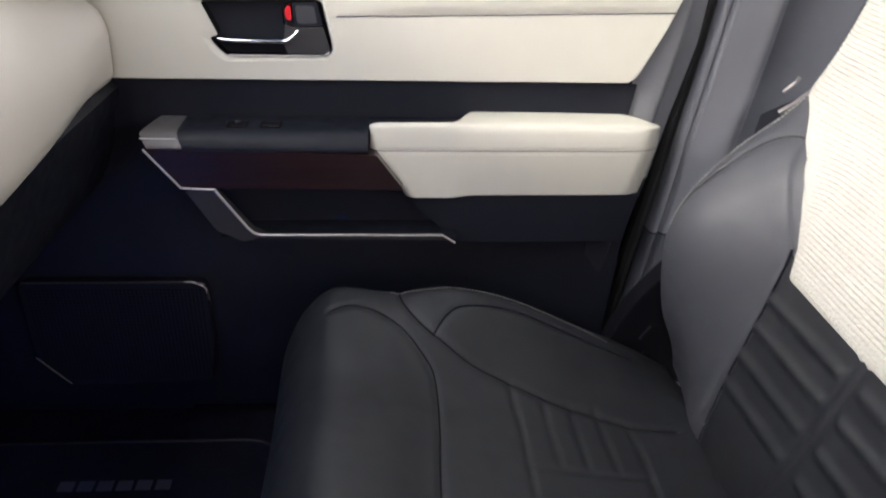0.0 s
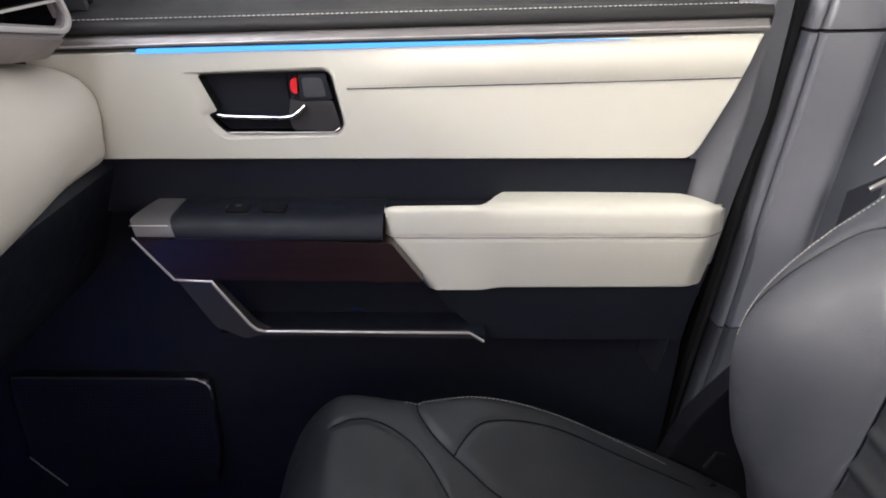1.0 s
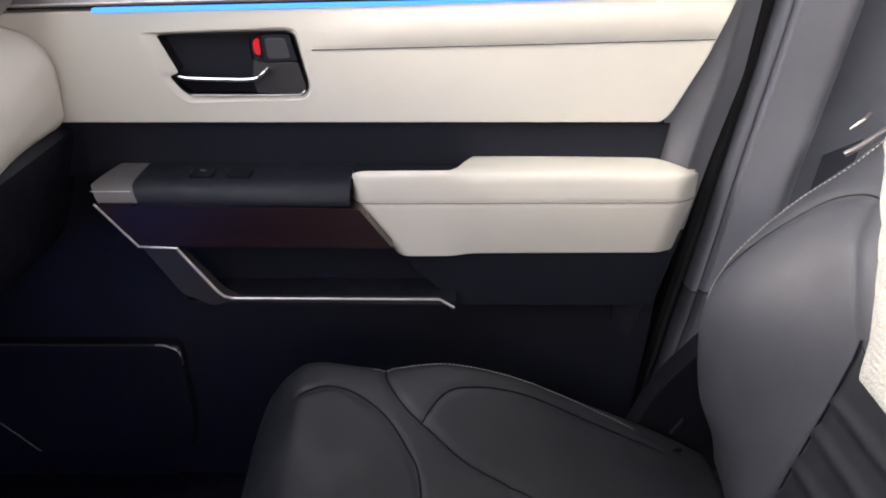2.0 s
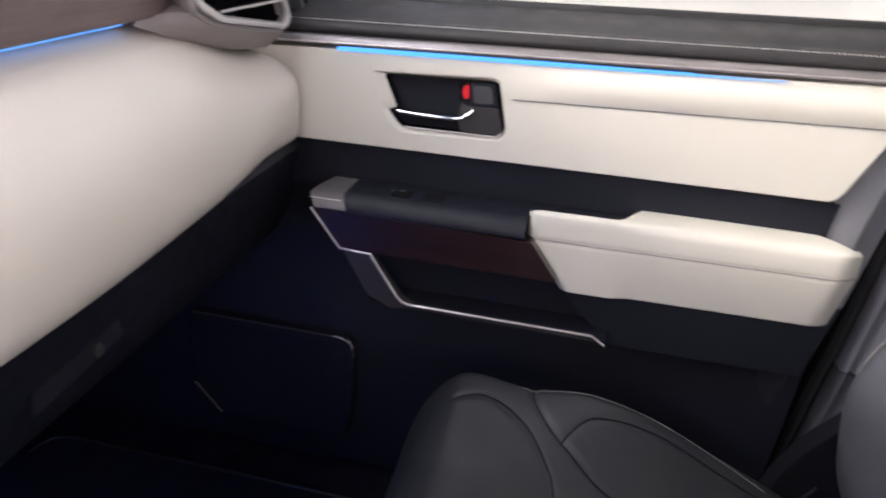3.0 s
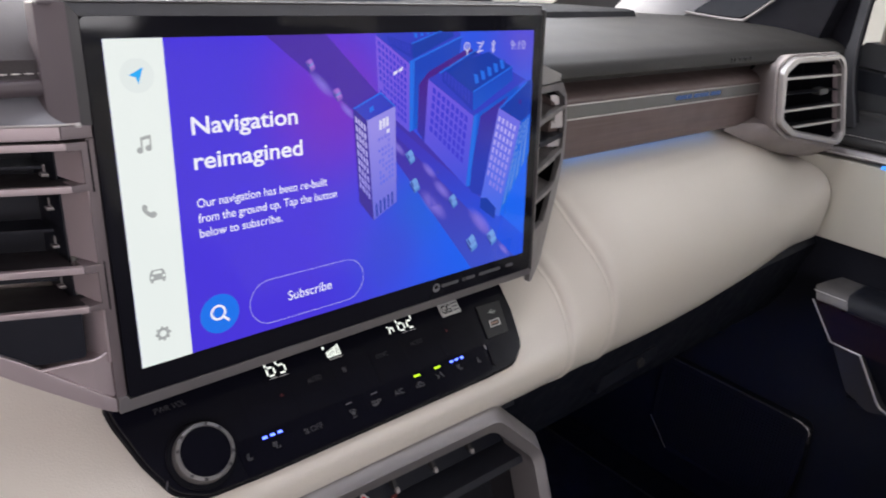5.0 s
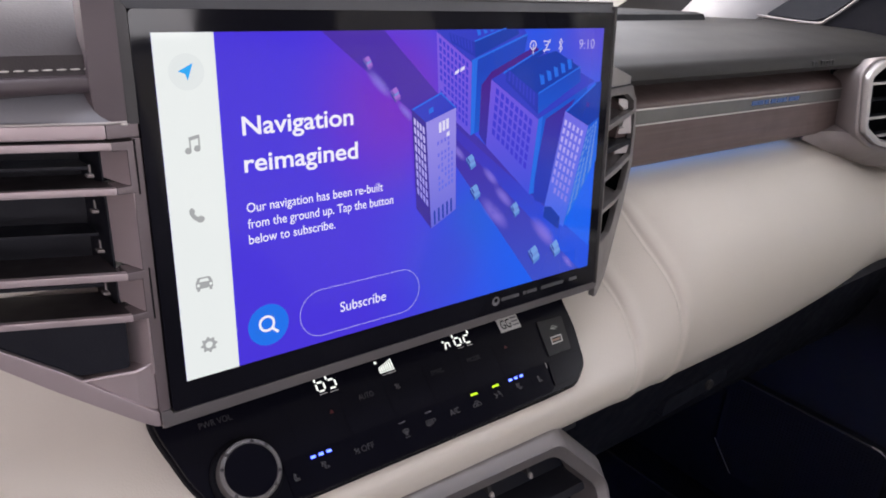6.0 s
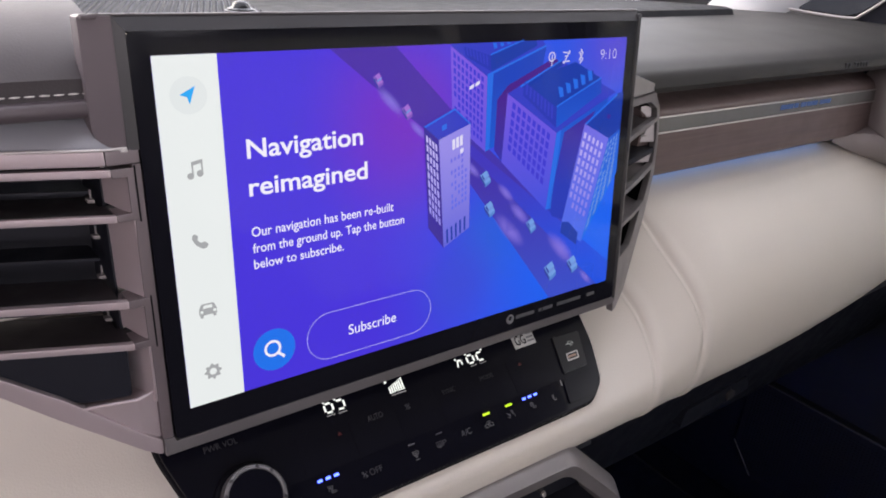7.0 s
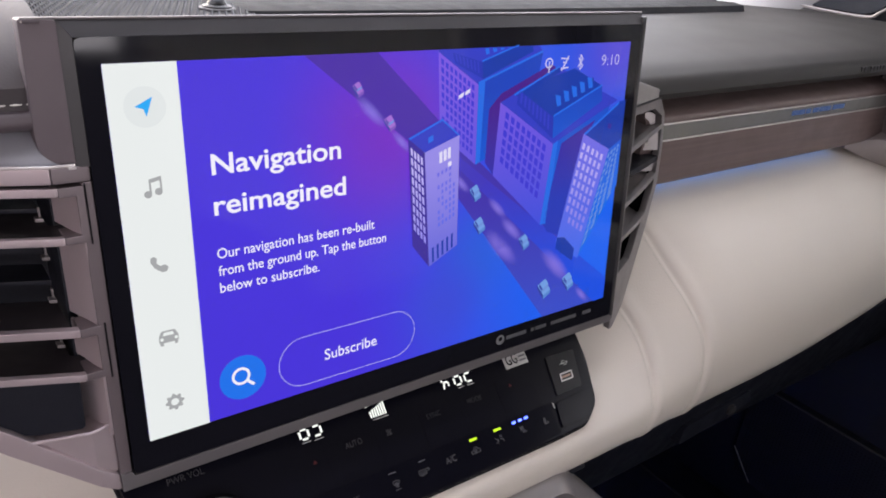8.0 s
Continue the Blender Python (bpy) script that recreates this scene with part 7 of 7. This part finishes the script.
part("cover_joint", tube([(0.768, 0.9890, 1.0150), (0.84, 0.9970, 1.0150), (1.01, 1.022, 1.0150)], 0.0008, 6), RUBBER, b_pillar)
belt = thing("seat_belt", (0.88, 0.97, 0.80), "dark grey seat belt with its guide at the seat side", "seat belt")


BELT_GREY = material("grey_belt_webbing", (0.13, 0.132, 0.145), 0.7, var=0.06, var_scale=20, grain=0.5, grain_scale=900, spec=0.2)


def belt_surface(u, v):
    p = Vector((1.02, 0.930, 1.40)).lerp(Vector((0.9060, 0.955, 0.905)), v)
    return p + Vector((0.020, 0.006, 0.004)) * (u - 0.5) * 2


part("webbing", sheet(belt_surface, 8, 40, (0.001, 0.002, 0.0)), BELT_GREY, belt, "grey woven webbing")
part("guide", joined(tube([(0.846, 0.960, 0.848), (0.862, 0.955, 0.862), (0.884, 0.957, 0.880)], 0.0036, 10), tube([(0.852, 0.972, 0.872), (0.862, 0.967, 0.886), (0.868, 0.970, 0.892)], 0.0026, 8)), GREY_SILVER, belt, "glossy grey belt guide")
part("webbing_low", sheet(lambda u, v: Vector((0.850, 0.975, 0.850)).lerp(Vector((0.80, 0.95, 0.50)), v) + Vector((0.020, 0.0, 0.01)) * (u - 0.5) * 2, 6, 20, (0.001, 0.002, 0)), DARK_PLASTIC, belt)

# ---- passenger seat ----
seat = thing("passenger_seat", (0.50, 0.55, FLOOR_Z), "black leather passenger seat with an ivory perforated back insert", "car seat")
YS0, YS1, YC = 0.262, 0.838, 0.55
FRONT_SEAM = [(0.262, 0.775), (0.300, 0.785), (0.341, 0.767), (0.372, 0.730), (0.385, 0.700), (0.386, 0.63), (0.382, 0.54), (0.380, 0.30)]
BOLSTER_SEAM = [(0.343, 0.832), (0.345, 0.822), (0.349, 0.800), (0.364, 0.775), (0.382, 0.757), (0.425, 0.726), (0.472, 0.709), (0.532, 0.690), (0.582, 0.678), (0.608, 0.670), (0.66, 0.668)]
ARC_SEAM = [(0.385, 0.755), (0.408, 0.782), (0.436, 0.792), (0.478, 0.797), (0.522, 0.796), (0.588, 0.790), (0.640, 0.785)]
INSET_FRONT = [(0.470, 0.712), (0.476, 0.66), (0.476, 0.56), (0.474, 0.38)]
INSET_REAR = [(0.602, 0.672), (0.606, 0.62), (0.603, 0.38)]
RIB_LINES = [[(0.507, 0.695), (0.510, 0.600)], [(0.538, 0.693), (0.541, 0.600)], [(0.568, 0.690), (0.572, 0.600)]]
CROSS = [[(0.479, 0.592), (0.606, 0.592)], [(0.479, 0.500), (0.606, 0.500)]]


def mirrored(line):
    return [(x, 2 * YC - y) for x, y in line]


CUSHION_SEAMS = [(FRONT_SEAM, 0.0030, 0.0050), (BOLSTER_SEAM, 0.0040, 0.0060), (ARC_SEAM, 0.0024, 0.0042), (mirrored(BOLSTER_SEAM), 0.004, 0.006), (INSET_FRONT, 0.0026, 0.004), (INSET_REAR, 0.0026, 0.004)] + [(r, 0.0025, 0.0045) for r in RIB_LINES + CROSS]


CREST = [(0.196, 0.535), (0.202, 0.574), (0.223, 0.626), (0.252, 0.662), (0.280, 0.672), (0.341, 0.664), (0.410, 0.670), (0.482, 0.653), (0.557, 0.619), (0.636, 0.582), (0.70, 0.545)]
MIDDLE = [(0.196, 0.515), (0.202, 0.552), (0.223, 0.602), (0.252, 0.633), (0.280, 0.642), (0.330, 0.630), (0.382, 0.612), (0.480, 0.594), (0.600, 0.574), (0.70, 0.565)]


def along_x(table, x):
    for (a, p), (b, q) in zip(table, table[1:]):
        if x <= b:
            return lerp(p, q, max(0.0, (x - a) / (b - a)))
    return table[-1][1]


CREST = [(p.x, p.y) for p in smooth_line([(x, z, 0) for x, z in CREST], 8)]
MIDDLE = [(p.x, p.y) for p in smooth_line([(x, z, 0) for x, z in MIDDLE], 8)]


def cushion_height(x, y):
    side = abs(y - YC)
    z = lerp(along_x(MIDDLE, x), along_x(CREST, x), smooth(0.115, 0.272, side))
    edge = max(0.0, (side - 0.258) / (YS1 - YC - 0.258))
    z -= 0.040 * edge ** 2.5
    for line, depth, width in CUSHION_SEAMS:
        z -= 0.75 * depth * groove(x, y, line, width * 0.75)
    return z


def cushion_surface(u, v):
    x, y = 0.197 + 0.503 * u ** 1.35, lerp(YS0, YS1, v)
    return (x, y, cushion_height(x, y))


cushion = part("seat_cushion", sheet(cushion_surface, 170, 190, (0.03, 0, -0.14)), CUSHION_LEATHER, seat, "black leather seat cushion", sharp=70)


def over_cushion(line, lift):
    return [Vector((p.x, p.y, cushion_height(p.x, p.y) + lift)) for p in smooth_line([(x, y, 0) for x, y in line], 8)]


for line in (FRONT_SEAM, BOLSTER_SEAM, ARC_SEAM):
    part("seam_cord", tube(over_cushion(line, 0.0004), 0.0009, 6), MATT_BLACK, cushion, "dark sewn seam")
part("stitching", stitches(over_cushion([(0.336, 0.812), (0.380, 0.815), (0.440, 0.816), (0.500, 0.814), (0.560, 0.810), (0.610, 0.802)], 0.0012), 0.0046, 0.0032, 0.0006), SEAT_THREAD, cushion, "pale edge stitching")
part("seat_base", plate(rounded([(0.24, FLOOR_Z), (0.74, FLOOR_Z), (0.72, 0.50), (0.235, 0.50)], 0.02), "y", 0.31, 0.80, 0.01), BLACK_PLASTIC, seat, "black seat base")


RIDGE = [(0.55, 0.700), (0.60, 0.688), (0.650, 0.667), (0.705, 0.656), (0.752, 0.653), (0.790, 0.664), (0.825, 0.687), (0.864, 0.722), (0.905, 0.766), (0.96, 0.800), (1.08, 0.835), (1.25, 0.880)]
MIDX = [(0.55, 0.676), (0.60, 0.686), (0.658, 0.704), (0.730, 0.725), (0.785, 0.740), (0.900, 0.778), (1.02, 0.815), (1.25, 0.885)]
RIDGE = [(p.x, p.y) for p in smooth_line([(z, x, 0) for z, x in RIDGE], 8)]
MIDX = [(p.x, p.y) for p in smooth_line([(z, x, 0) for z, x in MIDX], 8)]


def back_shape(y, z):
    """The seat back's face: x at (y, z)."""
    side = abs(y - YC)
    x = lerp(along_x(MIDX, z), along_x(RIDGE, z), math.sin(0.5 * math.pi * min(1.0, max(0.0, (side - 0.128) / 0.115))) ** 1.1)
    edge = max(0.0, (side - 0.228) / 0.077)
    return x + 0.075 * edge ** 2.2


BACK_SEAMS = [[(0.805, 0.60), (0.803, 0.684), (0.805, 0.745), (0.800, 0.80), (0.785, 0.853), (0.775, 0.878), (0.757, 0.890), (0.740, 0.892)], [(0.672, 0.60), (0.680, 0.66), (0.679, 0.73), (0.680, 0.785), (0.712, 0.84), (0.748, 0.888)], [(0.535, 0.60), (0.525, 0.66), (0.505, 0.74), (0.495, 0.775)]]
BACK_RIBS = [[(0.668, z), (0.545, z + 0.006)] for z in (0.645, 0.679, 0.713, 0.745)]


def back_surface(u, v):
    y, z = lerp(0.245, 0.855, u), lerp(0.565, 1.22, v)
    x = back_shape(y, z)
    for line in BACK_SEAMS:
        x += 0.0036 * groove(y, z, line, 0.0045)
    return (x, y, z)


backrest = part("backrest", sheet(back_surface, 150, 160, (0.10, 0, 0.02)), LIGHTENED_LEATHER, seat, "black leather seat back, lightened for the light on it", sharp=70)
part("stitching", stitches([Vector((back_shape(y, z) - 0.0012, y, z)) for y, z in ((p.x, p.y) for p in smooth_line([(0.814, 0.745, 0), (0.815, 0.79, 0), (0.812, 0.84, 0), (0.804, 0.885, 0), (0.796, 0.925, 0)], 8))], 0.0046, 0.0030, 0.00055), THREAD, backrest, "pale edge stitching")
part("seam_cord", tube([Vector((back_shape(p.x, p.y) + 0.0022, p.x, p.y)) for p in smooth_line([(a, b, 0) for a, b in BACK_SEAMS[0]], 8)], 0.0009, 6), RUBBER, backrest, "dark sewn seam")


PANEL_EDGE = [(0.56, 0.650), (0.60, 0.656), (0.66, 0.667), (0.73, 0.674), (0.780, 0.6785), (0.796, 0.681)]
BACK_RIBS += [[(0.508, z + 0.008), (0.400, z + 0.012)] for z in (0.611, 0.645, 0.679, 0.713, 0.745)]
PANEL_SEAMS = [[(0.530, 0.56), (0.522, 0.70), (0.520, 0.80)], [(0.538, 0.56), (0.534, 0.70), (0.532, 0.80)]]


def panel_surface(u, v):
    """The pleated middle of the back, sewn in between the bolsters."""
    z = lerp(0.57, 0.790, v)
    y1 = along_x(PANEL_EDGE, z)
    y = lerp(2 * YC - y1, y1, u)
    rim = min(u, 1 - u) * 2 * (y1 - YC) / 0.007
    x = back_shape(y, z) - 0.0022 + 0.0040 * max(0.0, 1 - rim) ** 2
    for line in BACK_RIBS:
        x -= 0.0042 * groove(y, z, line, 0.006)
    for line in PANEL_SEAMS:
        x += 0.0014 * groove(y, z, line, 0.003)
    return (x, y, z)


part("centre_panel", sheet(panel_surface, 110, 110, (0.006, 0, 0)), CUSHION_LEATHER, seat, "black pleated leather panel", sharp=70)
part("seam_cord", tube([Vector((back_shape(y + 0.0006, z) - 0.0002, y + 0.0006, z)) for z, y in PANEL_EDGE], 0.0011, 6), MATT_BLACK, backrest, "dark sewn seam")

INSERT_EDGE = [(0.766, 0.660), (0.780, 0.669), (0.788, 0.6735), (0.804, 0.682), (0.831, 0.693), (0.856, 0.706), (0.879, 0.7245), (0.893, 0.746), (0.9085, 0.768), (0.918, 0.786), (0.924, 0.803), (0.934, 0.830), (0.955, 0.846), (1.21, 0.850)]


def insert_surface(u, v):
    """The pale insert widens to the whole back above the side bolsters."""
    z = lerp(0.768, 1.21, v)
    y1 = along_x(INSERT_EDGE, z)
    y = lerp(2 * YC - y1, y1, u)
    rim = min(u, 1 - u, v * 1.2) / 0.03
    lift = 0.006 * min(1.0, rim) ** 0.5 - 0.002
    ribs = 0.0006 * math.sin(z * 1350) * min(1.0, max(0.0, rim - 1.0))
    return (back_shape(y, z) - lift - ribs, y, z)


part("back_insert", sheet(insert_surface, 50, 420, (0.02, 0, 0)), IVORY_KNIT, seat, "ivory perforated leather insert")
part("recliner_cover", plate(rounded([(0.60, 0.50), (0.78, 0.50), (0.80, 0.66), (0.70, 0.70), (0.64, 0.62)], 0.03), "y", 0.835, 0.865, 0.008), MATT_BLACK, seat, "black recliner cover")
part("buckle_slot", joined(tube([(0.628, 0.745, 0.640), (0.640, 0.752, 0.652), (0.652, 0.758, 0.644)], 0.002, 6), tube([(0.630, 0.735, 0.628), (0.640, 0.742, 0.622)], 0.0018, 6)), MATT_BLACK, seat, "dark plastic clip")

# ---- floor mat ----
mat_thing = thing("floor_mat", (-0.05, 0.62, FLOOR_Z), "black carpet floor mat with pale lettering bars", "floor mat")
part("mat_carpet", plate(rounded([(-0.42, 0.36), (0.17, 0.36), (0.17, 0.90), (-0.42, 0.90)], 0.05), "z", FLOOR_Z, FLOOR_Z + 0.010, 0.004), CARPET, mat_thing)
part("mat_binding", tube(rounded([(-0.42, 0.36, FLOOR_Z + 0.009), (0.17, 0.36, FLOOR_Z + 0.009), (0.17, 0.90, FLOOR_Z + 0.009), (-0.42, 0.90, FLOOR_Z + 0.009)], 0.05), 0.003, 6), RUBBER, mat_thing)
part("lettering_bar", joined(*[box(-0.121 + 0.0262 * i, -0.101 + 0.0262 * i, 0.805, 0.822, FLOOR_Z + 0.010, FLOOR_Z + 0.0115) for i in range(6)]), MARK_DIM, mat_thing, "pale lettering bars")
